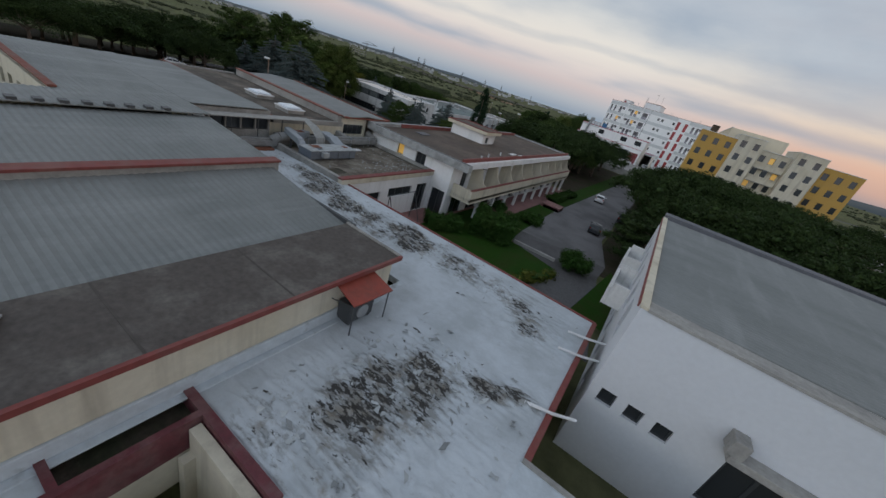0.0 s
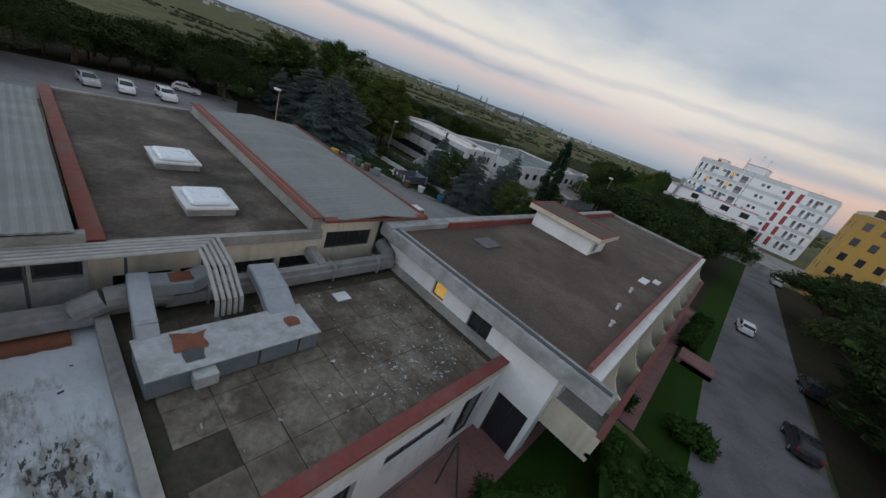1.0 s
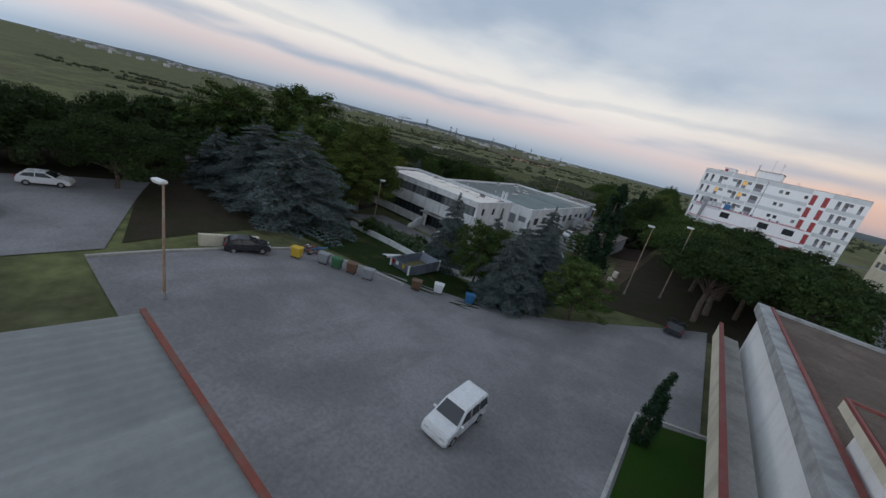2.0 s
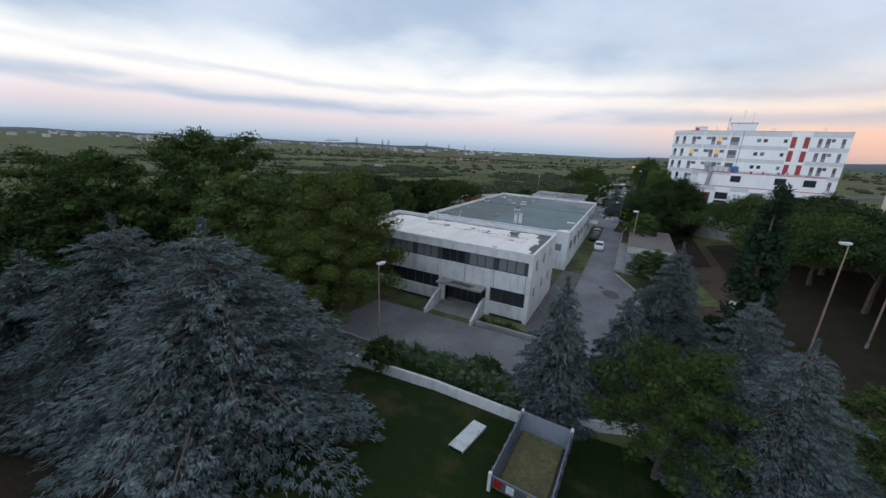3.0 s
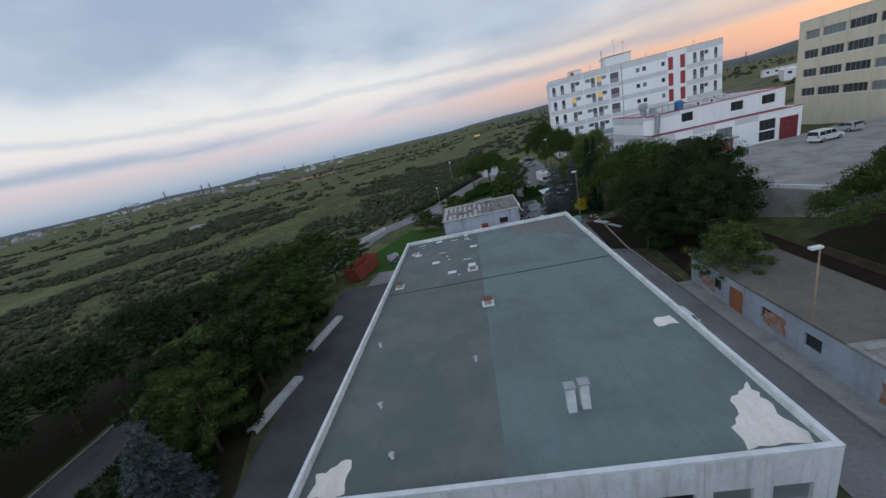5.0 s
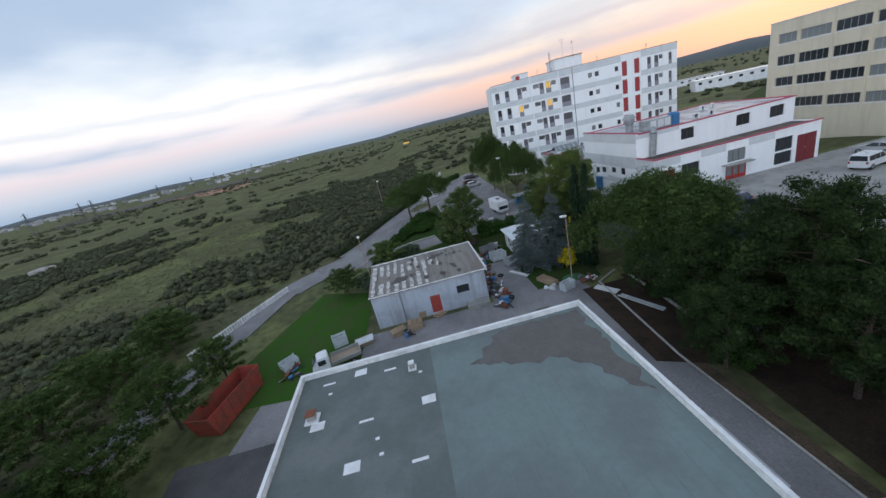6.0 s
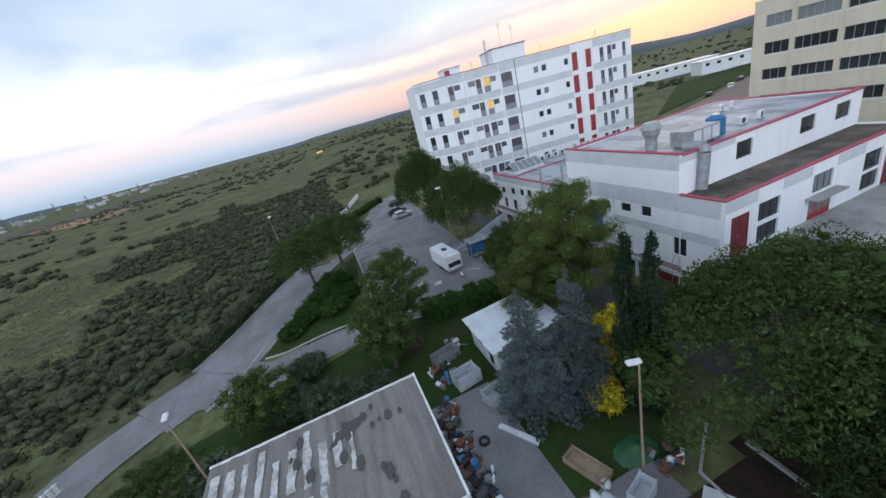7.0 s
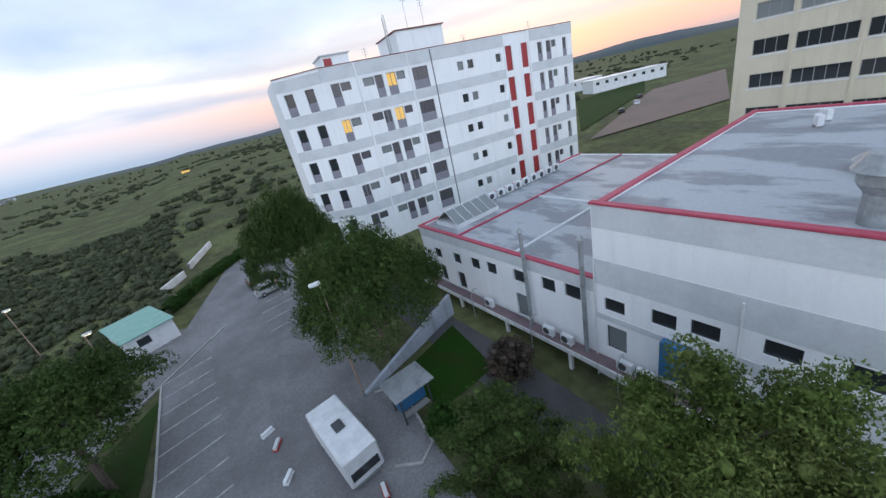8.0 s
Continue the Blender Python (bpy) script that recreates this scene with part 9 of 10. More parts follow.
# ---- bins, skips and the yard behind the car park ----
def wheelie_bin(x, y, material, label, turn=0.0, s=1.0):
    t = thing("waste_bin", label, "bin", (x, y, ground_z(x, y)), "waste bins", turn=turn)
    m = pose(x, y, ground_z(x, y) + 0.05, 0, 0, turn) @ Matrix.Scale(s, 4)
    g = bmesh.new()
    r = bmesh.ops.create_cube(g, size=1.0, matrix=Matrix.LocRotScale((0, 0, 0.62), None, (1.1, 0.8, 1.0)))
    for v in r["verts"]:
        if v.co.z < 0.5:
            v.co.x *= 0.82
            v.co.y *= 0.78
    bmesh.ops.bevel(g, geom=list(g.edges), offset=0.05, segments=1, affect="EDGES")
    part("body", g, material, t, m=m)
    part("lid", boxes((-0.58, 0.58, -0.43, 0.43, 1.12, 1.2), bevel=0.03), material, t, m=m)
    for a in (-0.4, 0.4):
        for c in (-0.27, 0.27):
            part("castor", tubes([(a, c - 0.03, 0.08), (a, c + 0.03, 0.08)], 0.08, 8), TYRE, t, m=m)


BIN_BROWN, BIN_YELLOW = paint("brown_plastic", (0.13, 0.07, 0.04), 0.6), paint("yellow_plastic", (0.55, 0.36, 0.03), 0.6)
BIN_GREEN, BIN_GREY = paint("green_plastic", (0.03, 0.12, 0.05), 0.6), paint("grey_plastic", (0.25, 0.26, 0.27), 0.6)
for x, y, p_, l_ in ((-46, 50, PAINT_WHITE, "white plastic waste bin beside a lawn"), (-43.5, 51.5, BLUE_PAINT, "blue waste bin beside a car park"), (-47, 48, BIN_BROWN, "brown waste bin beside a car park"), (-54.3, 41, BIN_YELLOW, "yellow waste bin on asphalt"), (-53, 42.7, BIN_GREY, "grey waste bin on asphalt"), (-52, 43.3, BIN_GREEN, "green waste bin on asphalt"), (-50.9, 44.0, BIN_BROWN, "brown waste bin on asphalt"), (-49.6, 44.7, BIN_GREY, "grey waste bin beside a hedge")):
    wheelie_bin(x, y, p_, l_, 30, 0.78)


def open_skip(name, label, m, L, w, h, material, wall=0.06, ribs=4):
    t = thing(name, label, "skip", tuple(m.translation))
    bm = bmesh.new()
    lo = [(-L / 2 * 0.86, -w / 2), (L / 2 * 0.86, -w / 2), (L / 2 * 0.86, w / 2), (-L / 2 * 0.86, w / 2)]
    hi = [(-L / 2, -w / 2), (L / 2, -w / 2), (L / 2, w / 2), (-L / 2, w / 2)]
    a = [bm.verts.new((x, y, 0.12)) for x, y in lo]
    c = [bm.verts.new((x, y, h)) for x, y in hi]
    c2 = [bm.verts.new((x * (1 - 2 * wall / L), y * (1 - 2 * wall / w), h)) for x, y in hi]
    a2 = [bm.verts.new((x * 0.95, y * (1 - 2 * wall / w), 0.18)) for x, y in lo]
    bm.faces.new(a[::-1]), bm.faces.new(a2)
    for i in range(4):
        j = (i + 1) % 4
        bm.faces.new((a[i], a[j], c[j], c[i])), bm.faces.new((c[i], c[j], c2[j], c2[i])), bm.faces.new((c2[i], c2[j], a2[j], a2[i]))
    part("shell", bm, material, t, m=m)
    for s in (-1, 1):
        for k in range(ribs):
            x = -L * 0.4 + L * 0.8 * k / (ribs - 1)
            part("rib", boxes((x - 0.06, x + 0.06, s * w / 2 - 0.05, s * w / 2 + 0.05, 0.15, h - 0.02)), material, t, m=m)
        part("skid", boxes((-L * 0.42, L * 0.42, s * w * 0.35 - 0.06, s * w * 0.35 + 0.06, 0.0, 0.13)), DARK_STEEL, t, m=m)
    return t


SKIP_RED = mat("rusted_red_paint", (0.30, 0.05, 0.03), 0.7, second=(0.15, 0.06, 0.04), amount=0.8, patch=0.9, vary=0.25)
SKIP_GREEN = mat("dark_green_skip_paint", (0.02, 0.07, 0.04), 0.6, second=(0.06, 0.06, 0.04), patch=1.0, vary=0.2)
gz = ground_z
open_skip("roll_off_skip", "rusty red open roll-off skip beside the yard", pose(-88.0, 132.8, gz(-88, 132.8) + 0.05, 0, 0, 75), 7.2, 2.4, 2.3, SKIP_RED, ribs=7)
open_skip("roll_off_skip", "dark green open skip under pines", pose(-109.8, 91.0, gz(-109.8, 91) + 0.05, 0, 0, 70), 6.4, 2.4, 2.0, SKIP_GREEN, ribs=6)
TRAILER_GREY = mat("blue_grey_trailer_sheet", (0.17, 0.19, 0.23), 0.6, second=(0.11, 0.12, 0.14), patch=1.2, vary=0.15)
tm = pose(-51.0, 52.3, gz(-51, 52.3) + 0.05, 0, 0, 88)
trailer = open_skip("skip", "blue-grey open trailer holding dry grass clippings", tm, 4.6, 2.6, 1.2, TRAILER_GREY, ribs=6)
part("load", boxes((-1.85, 1.85, -1.1, 1.1, 0.19, 0.42), bevel=0.08), mat("dry_clippings", (0.13, 0.11, 0.05), 0.95, second=(0.06, 0.08, 0.03), patch=1.2, vary=0.4, bump=0.05), trailer, "dry grass clippings", tm)
for a in (-1, 1):
    for b in (-1, 1):
        part("corner_post", boxes((a * 2.26 - 0.07, a * 2.26 + 0.07, b * 1.27 - 0.07, b * 1.27 + 0.07, 0.1, 1.3)), WHITE_METAL, trailer, "", tm)
for b, mt in ((0.9, LIGHT_RED), (0.35, WHITE_METAL), (-0.55, BIN_YELLOW)):
    part("plate", boxes((-2.34, -2.3, b - 0.17, b + 0.17, 0.75, 1.1)), mt, trailer, "", tm)
solid("white_slab", ribbon([(-54.6, 51.4), (-54.3, 54.0)], 0.8, 0.2, height=0.15), OLD_WHITE, "long white slab lying on rough grass", "slab", group="slabs")

WOOD = mat("weathered_pallet_wood", (0.36, 0.26, 0.17), 0.85, second=(0.24, 0.19, 0.14), patch=2.0, vary=0.25, random=0.2)


def pallet(x, y, z, turn, tilt=0.0, s=1.0):
    t = thing("pallet", "weathered wooden pallet in a yard", "pallet", (x, y, z), "pallets", turn=turn)
    m = pose(x, y, z, tilt, 0, turn) @ Matrix.Scale(s, 4)
    for u in (-0.36, 0.0, 0.36):
        part("runner", boxes((-0.6, 0.6, u - 0.04, u + 0.04, 0.0, 0.11)), WOOD, t, m=m)
    for k in range(7):
        u = -0.54 + k * 0.18
        part("slat", boxes((u - 0.06, u + 0.06, -0.4, 0.4, 0.11, 0.135)), WOOD, t, m=m)


Y0 = gz(-70, 138) + 0.05
for k in range(4):
    pallet(-71.6, 138.2, Y0 + k * 0.14, 12 + 3 * k, 0, 1.35)
for k in range(6):
    pallet(-69.6, 138.5, Y0 + k * 0.14, 8 - 2 * k, 0, 1.35)
for k in range(5):
    pallet(-68.2, 141.0, Y0 + k * 0.14, 4 + 2 * k, 0, 1.5)
pallet(-66.6, 139.9, Y0, 40, 0, 1.2)


def drum(x, y, material, label, h=0.9, r=0.3, lying=False):
    t = thing("drum", label, "drum", (x, y, gz(x, y)), "drums")
    z = gz(x, y) + 0.05
    m = pose(x, y, z) if not lying else pose(x, y, z + r, 0, 90, 30)
    g = bmesh.new()
    for a, b_, ra in ((0, 0.3, r), (0.3, 0.34, r * 1.05), (0.34, 0.62, r), (0.62, 0.66, r * 1.05), (0.66, 1.0, r)):
        tube(g, (0, 0, a * h), (0, 0, b_ * h), ra, ra, 14)
    part("body", g, material, t, m=m)
    part("bung", tubes([(0.12, 0, h), (0.12, 0, h + 0.03)], 0.04, 8), DARK_STEEL, t, m=m)


rj = random.Random(5)
for k in range(6):
    x, y = rj.uniform(-59.6, -58.3), 138.4 + k * 1.9
    drum(x, y, (BLUE_PAINT, RUST, DARK_STEEL)[k % 3], ("blue plastic drum", "rusty steel drum", "black steel drum")[k % 3] + " against a hut wall", rj.uniform(0.7, 0.95), rj.uniform(0.26, 0.34), k % 3 == 2)
SCRAP = [mat("black_scrap", (0.03, 0.03, 0.032), 0.7, vary=0.3), RUST, mat("grey_scrap", (0.20, 0.20, 0.20), 0.7, vary=0.3), mat("brown_scrap", (0.11, 0.075, 0.055), 0.9, vary=0.3), WHITE_METAL, BLUE_PAINT]


def scrap_pile(x, y, r, n, label):
    """A heap of tilted boards, boxes, bags and pipes."""
    t = thing("scrap_pile", label, "scrap", (x, y, gz(x, y)), "scrap piles")
    for k in range(n):
        a, d = rj.uniform(0, 6.28), r * math.sqrt(rj.random())
        px, py, hgt = x + d * math.cos(a) * 0.75, y + d * math.sin(a), 0.55 * (1 - d / r) * rj.random()
        m = pose(px, py, gz(px, py) + 0.1 + hgt, rj.uniform(-28, 28), rj.uniform(-28, 28), rj.uniform(0, 180))
        mt = SCRAP[min(int(rj.random() ** 1.5 * 6), 5)]
        q = rj.random()
        if q < 0.35:
            l, w = rj.uniform(0.5, 1.5), rj.uniform(0.1, 0.3)
            part("board", boxes((-l / 2, l / 2, -w / 2, w / 2, 0, 0.04)), mt, t, "", m)
        elif q < 0.7:
            l, w, h = rj.uniform(0.25, 0.7), rj.uniform(0.2, 0.5), rj.uniform(0.15, 0.45)
            part("box", boxes((-l / 2, l / 2, -w / 2, w / 2, 0, h), bevel=0.03), mt, t, "", m)
        elif q < 0.85:
            part("pipe", tubes([(-rj.uniform(0.4, 1.1), 0, 0.05), (rj.uniform(0.4, 1.1), 0, 0.05)], rj.uniform(0.03, 0.08), 6), mt, t, "", m)
        else:
            g = bmesh.new()
            bmesh.ops.create_icosphere(g, subdivisions=1, radius=rj.uniform(0.2, 0.38))
            for v in g.verts:
                v.co *= rj.uniform(0.75, 1.15)
            part("bag", g, mt, t, "", m, True)


for k in range(8):
    scrap_pile(-59.2 + 0.5 * (k % 2), 138.6 + k * 1.55, 1.15, 22, "heap of dark scrap and bags against a hut")
scrap_pile(-57.6, 153.6, 1.5, 20, "heap of scrap frames beside a shed")
scrap_pile(-55.2, 156.0, 1.4, 16, "heap of scrap frames beside a shed")
scrap_pile(-83.0, 136.0, 1.4, 18, "heap of pale scrap at the edge of a lawn")
scrap_pile(-70.6, 137.6, 0.9, 10, "loose boards beside pallets")
scrap_pile(-48.8, 139.0, 1.2, 14, "low heap of scrap under a lamp")
scrap_pile(-55.6, 43.2, 1.3, 20, "heap of discarded boards beside waste bins")

def tyre_ring(x, y, z, r=0.32):
    t = thing("old_tyre", "worn black tyre lying in a yard", "tyre", (x, y, z), "tyres")
    verts, faces = [], []
    for i in range(18):
        a = i * math.pi / 9
        for j in range(6):
            c = j * math.pi / 3
            d = r + 0.1 * math.cos(c)
            verts.append((x + d * math.cos(a), y + d * math.sin(a), z + 0.1 + 0.1 * math.sin(c)))
    for i in range(18):
        for j in range(6):
            faces.append((i * 6 + j, (i + 1) % 18 * 6 + j, (i + 1) % 18 * 6 + (j + 1) % 6, i * 6 + (j + 1) % 6))
    me = bpy.data.meshes.new("tread")
    me.from_pydata(verts, [], faces)
    me.materials.append(TYRE)
    part("tread", me, None, t)


for k in range(2):
    tyre_ring(-58.0 + 0.6 * k, 139.4 + k * 6.3, Y0)


def crate(x, y, w, d, h, material, label, turn=0.0, name="crate", z=None):
    z = gz(x, y) + 0.05 if z is None else z
    t = thing(name, label, name.replace("_", " "), (x, y, z), turn=turn)
    m = pose(x, y, z, 0, 0, turn)
    part("base", boxes((-w / 2, w / 2, -d / 2, d / 2, 0.0, 0.08)), material, t, m=m)
    for s in (-1, 1):
        for k in range(3):
            z0 = 0.1 + k * (h - 0.1) / 3
            part("board", boxes((-w / 2, w / 2, s * (d / 2 - 0.03) - 0.02, s * (d / 2 - 0.03) + 0.02, z0, z0 + (h - 0.1) / 3 * 0.8)), material, t, m=m)
            part("board", boxes((s * (w / 2 - 0.03) - 0.02, s * (w / 2 - 0.03) + 0.02, -d / 2 + 0.06, d / 2 - 0.06, z0, z0 + (h - 0.1) / 3 * 0.8)), material, t, m=m)
        for c in (-1, 1):
            part("post", boxes((s * (w / 2 - 0.04) - 0.04, s * (w / 2 - 0.04) + 0.04, c * (d / 2 - 0.04) - 0.04, c * (d / 2 - 0.04) + 0.04, 0.0, h)), material, t, m=m)


PALE = mat("pale_scrap_metal", (0.55, 0.58, 0.60), 0.5, second=(0.35, 0.36, 0.36), patch=1.5, vary=0.15)
crate(-78.4, 139.4, 1.6, 1.2, 1.2, PALE, "pale blue wire crate on grass", 15)
crate(-83.8, 137.6, 1.8, 1.3, 0.9, PALE, "pale scrap crate on grass", 40)
crate(-56.0, 151.6, 2.2, 1.5, 1.2, PALE, "pale metal rack of scrap frames", 8, "scrap_rack")
crate(-54.6, 148.6, 2.4, 1.3, 1.1, PALE, "pale metal rack beside a shed", 10, "scrap_rack")
crate(-56.5, 155.2, 2.6, 1.2, 1.0, STEEL, "grey steel rack of old rails", 12, "scrap_rack")
crate(-52.9, 140.8, 2.6, 1.1, 0.5, WOOD, "flat timber crate on grass", 110)
crate(-51.6, 138.1, 1.6, 0.9, 1.0, PALE, "white metal rack beside a lamp post", 20, "scrap_rack")
for k, (x, y, r) in enumerate(((-53.2, 138.8, 0.5), (-52.7, 139.5, 0.42), (-53.7, 139.3, 0.4))):
    g = bmesh.new()
    bmesh.ops.create_icosphere(g, subdivisions=2, radius=r)
    for v in g.verts:
        v.co *= 0.8 + 0.3 * noise.noise(v.co * 2.2 + Vector((k, 0, 0)))
        v.co.z = max(v.co.z * 0.7, -r * 0.35) + r * 0.35
    solid("rubble_bag", g, PALE, "grey bulging rubble bag on asphalt", "bag", group="bags", m=pose(x, y, gz(x, y) + 0.05), smooth=True)


def heap(name, x, y, rx, ry, h, material, label, category):
    g = bmesh.new()
    bmesh.ops.create_grid(g, x_segments=16, y_segments=16, size=1.0)
    for v in g.verts:
        d = min(1.0, math.hypot(v.co.x, v.co.y))
        k = (1 - d) ** 1.3 * h * (0.8 + 0.5 * noise.noise(v.co * 2.5))
        v.co = Vector((v.co.x * rx, v.co.y * ry, k - 0.06 * (d >= 0.999)))
    return solid(name, g, material, label, category, m=pose(x, y, gz(x, y) + 0.06), smooth=True)


SAND = mat("damp_sand", (0.17, 0.13, 0.10), 0.95, second=(0.10, 0.08, 0.07), patch=1.2, vary=0.25, bump=0.03, bump_scale=10)
heap("sand_mound", -60.6, 132.8, 1.7, 1.3, 0.55, SAND, "low heap of damp brown sand", "heap")
heap("earth_mound", -62.6, 132.4, 2.0, 1.0, 0.3, EARTH, "spread heap of dark earth", "heap")
heap("tarp", -49.8, 140.2, 1.5, 1.0, 0.5, BIN_GREEN, "crumpled green tarpaulin over a pile", "tarpaulin")
solid("ramp", boxes((-63.6, -56.0, 127.3, 131.0, -0.4, 0.12), bevel=0.03), CONCRETE, "low concrete ramp slab against the warehouse", "ramp", kind="structure")
solid("tarp", ragged(61, [(-76.4, 137.2), (-74.4, 137.6), (-74.6, 139.0), (-76.6, 138.6)], gz(-75.5, 138) + 0.5, 0.05, 0.08), PALE, "pale blue sheet over stacked boards", "sheet")
crate(-75.5, 138.1, 1.8, 1.1, 0.48, WOOD, "stack of boards under a sheet", 12, "board_stack")
for k, (x0, y0, x1, y1) in enumerate(((-48.9, 136.8, -47.6, 134.6), (-48.0, 134.0, -46.2, 129.6), (-47.6, 134.0, -45.9, 129.8))):
    solid("plank" if k else "white_slab", ribbon([(x0, y0), (x1, y1)], 0.22 if k else 0.9, 0.16, height=0.05), WHITE_METAL if k == 0 else PALE, "white panel lying on bare earth" if k == 0 else "long pale plank lying on bare earth", "plank" if k else "panel")
solid("plank", ribbon([(-55.9, 146.2), (-54.3, 143.6)], 0.4, 0.2, height=0.12), WHITE_METAL, "white channel lying on asphalt", "plank")
for x0, y0, x1, y1 in ((-88.6, 100, -87.4, 106.4), (-88.4, 111, -87.2, 118)):
    solid("white_slab", ribbon([(x0, y0), (x1, y1)], 0.9, 0.4, height=0.3), OLD_WHITE, "long white concrete slab beside a lane", "slab", group="slabs")

# ---- walls, fences and kerbs ----
def paling(pts, h=1.0, step=0.55):
    """A concrete paling of posts between two rails."""
    t = thing("paling_fence", "white concrete paling beside a lane", "fence", (*pts[0], gz(*pts[0])))
    for (x0, y0), (x1, y1) in zip(pts, pts[1:]):
        n = max(2, int(math.hypot(x1 - x0, y1 - y0) / step))
        z0, z1 = gz(x0, y0), gz(x1, y1)
        for zz in (0.12, h - 0.08):
            part("rail", tubes([(x0, y0, z0 + zz), (x1, y1, z1 + zz)], 0.07, 4), OLD_WHITE, t)
        for i in range(n):
            u = (i + 0.5) / n
            x, y, z = x0 + (x1 - x0) * u, y0 + (y1 - y0) * u, z0 + (z1 - z0) * u
            part("picket", boxes((x - 0.13, x + 0.13, y - 0.09, y + 0.09, z - 0.1, z + h)), OLD_WHITE, t)


paling([(-98.6, 145.0), (-96.2, 149.4), (-93.4, 155.0), (-90.2, 160.8)], 1.0, 0.42)


def low_wall(pts, w, h, material, label, cap=None):
    t = thing("low_wall", label, "wall", (*pts[0], gz(*pts[0])), kind="structure")
    part("masonry", ribbon(pts, w, h, height=0.4), material, t)
    if cap:
        part("coping", ribbon(pts, w + 0.1, h + 0.07, height=-h), cap, t)


low_wall([(-60.8, 217.6), (-57.8, 223.0)], 0.3, 1.1, OLD_WHITE, "low white wall along a lane")
low_wall([(-57.0, 226.5), (-52.8, 239.0)], 0.3, 1.1, OLD_WHITE, "low white wall along a lane")
low_wall([(-65, 55.0), (-58, 55.6), (-52.6, 55.6), (-46.5, 58.6)], 0.25, 0.7, OLD_WHITE, "low pale wall below a hedge")
low_wall([(-57.2, 35.0), (-56.6, 39.0)], 0.3, 0.9, CREAM_WALL, "low cream wall beside a car park")
rw = thing("ramp_wall", "pale triangular ramp wall rising to a walkway", "wall", (-42, 174.8, 1.5), kind="structure")
part("masonry", prism_plate(((-47.2, 173.6, 0.8), (-37.0, 176.0, 0.8), (-37.0, 176.0, 4.0), (-47.2, 173.6, 1.9)), (-0.07, 0.3, 0)), BLUE_WALL, rw)
low_wall([(-45.2, 124.0), (-44.8, 131), (-44.5, 137.5)], 0.2, 0.3, CONCRETE, "low concrete kerb wall beside bare earth")
low_wall([(-46.6, 92.5), (-46.9, 96.4)], 0.3, 1.6, OLD_WHITE, "white gate wall beside a service road")
low_wall([(-8.7, 28.4), (-4.9, 28.6)], 0.25, 0.3, CONCRETE, "low concrete kerb wall at the edge of a lawn")
low_wall([(-37.9, 83.4), (-37.1, 82.4)], 0.25, 1.0, CREAM_WALL, "low cream wall beside bare earth")
low_wall([(-37.4, 77.6), (-36.6, 75.6)], 0.3, 1.2, CREAM_WALL, "low cream gate wall beside a road")


def kerb(pts, label="pale concrete kerb along asphalt", w=0.16, lift=0.17):
    solid("kerb", ribbon(pts, w, lift, height=0.12), KERB, label, "kerb", kind="structure")


kerb([(-44.2, 58.4), (-43.0, 66.6), (-43.8, 80), (-49.2, 92)])
kerb([(-49.3, 93), (-49.3, 124), (-48.0, 137.6), (-45.0, 139.4)])
kerb([(-71, 58.3), (-60, 58.3), (-44.4, 58.3)])
kerb([(-56.2, 29), (-56.2, 44), (-48, 47.6)])
kerb(beside(LANE[:25], 2.9))
kerb(beside(LANE[54:], 4.7))
kerb(beside(LANE[:25], -2.9))
kerb(beside(LANE[56:], -4.7))
kerb([(-74.0, 167.9), (-71.5, 166.9), (-68.0, 166.6), (-63.8, 166.1)])
kerb([(-79.4, 163.2), (-77.6, 164.4), (-75.3, 169.0), (-73.4, 172.4)])
kerb([(-60.9, 163.4), (-60.4, 178), (-60.4, 190)])
kerb([(-60.6, 163.0), (-46.2, 160.9)])
kerb([(-48.3, 167.5), (-47.0, 166.6), (-45.8, 167.2), (-45.0, 172.5), (-46.6, 173.4)])
kerb([(-29.0, 33), (-29.0, 46.4), (-25.4, 47.8)])
LINE = mat("worn_white_road_paint", (0.52, 0.52, 0.50), 0.8, second=(0.24, 0.24, 0.23), amount=0.9, patch=1.6, lo=0.42, hi=0.6, vary=0.2)
for k in range(9):
    y = 171.0 + k * 2.45
    solid("bay_line", ribbon([(-60.3, y - 0.5), (-56.2, y + 0.25)], 0.12, 0.094), LINE, "worn white parking bay line on asphalt", "road marking", kind="structure")
for k in range(7):
    y = 190 + k * 2.6
    solid("bay_line", ribbon([(-50.6, y), (-46.4, y + 0.5)], 0.12, 0.094), LINE, "worn white parking bay line on asphalt", "road marking", kind="structure")
for k in range(12):
    y = 62 + k * 2.6
    solid("bay_line", ribbon([(-106.2, y), (-103.9, y + 0.7)], 0.12, 0.115), LINE, "worn white parking bay line on asphalt", "road marking", kind="structure")
for k in range(4):
    solid("bay_line", boxes((-34.0, -29.0, 122.5 + k * 4, 122.64 + k * 4, A, A + 0.006)), LINE, "white bay line on a concrete yard", "road marking", kind="structure")
# tar patches on the roads
TAR = mat("fresh_tar_patch", (0.10, 0.085, 0.078), 0.85, second=(0.06, 0.055, 0.052), patch=1.0, vary=0.2)


def patch(seed, x, y, rx, ry, turn, lift=0.075):
    o = [(rx * math.cos(a), ry * math.sin(a)) for a in [i * math.pi / 6 for i in range(12)]]
    c, s = math.cos(radians(turn)), math.sin(radians(turn))
    pts = [(x + u * c - v * s, y + u * s + v * c) for u, v in o]
    z = max(gz(*p) for p in pts) + lift
    solid("tar_patch", ragged(seed, pts, z, 0.008, 0.5, 0.5), TAR, "dark ragged repair patch in worn asphalt", "road patch", kind="structure")


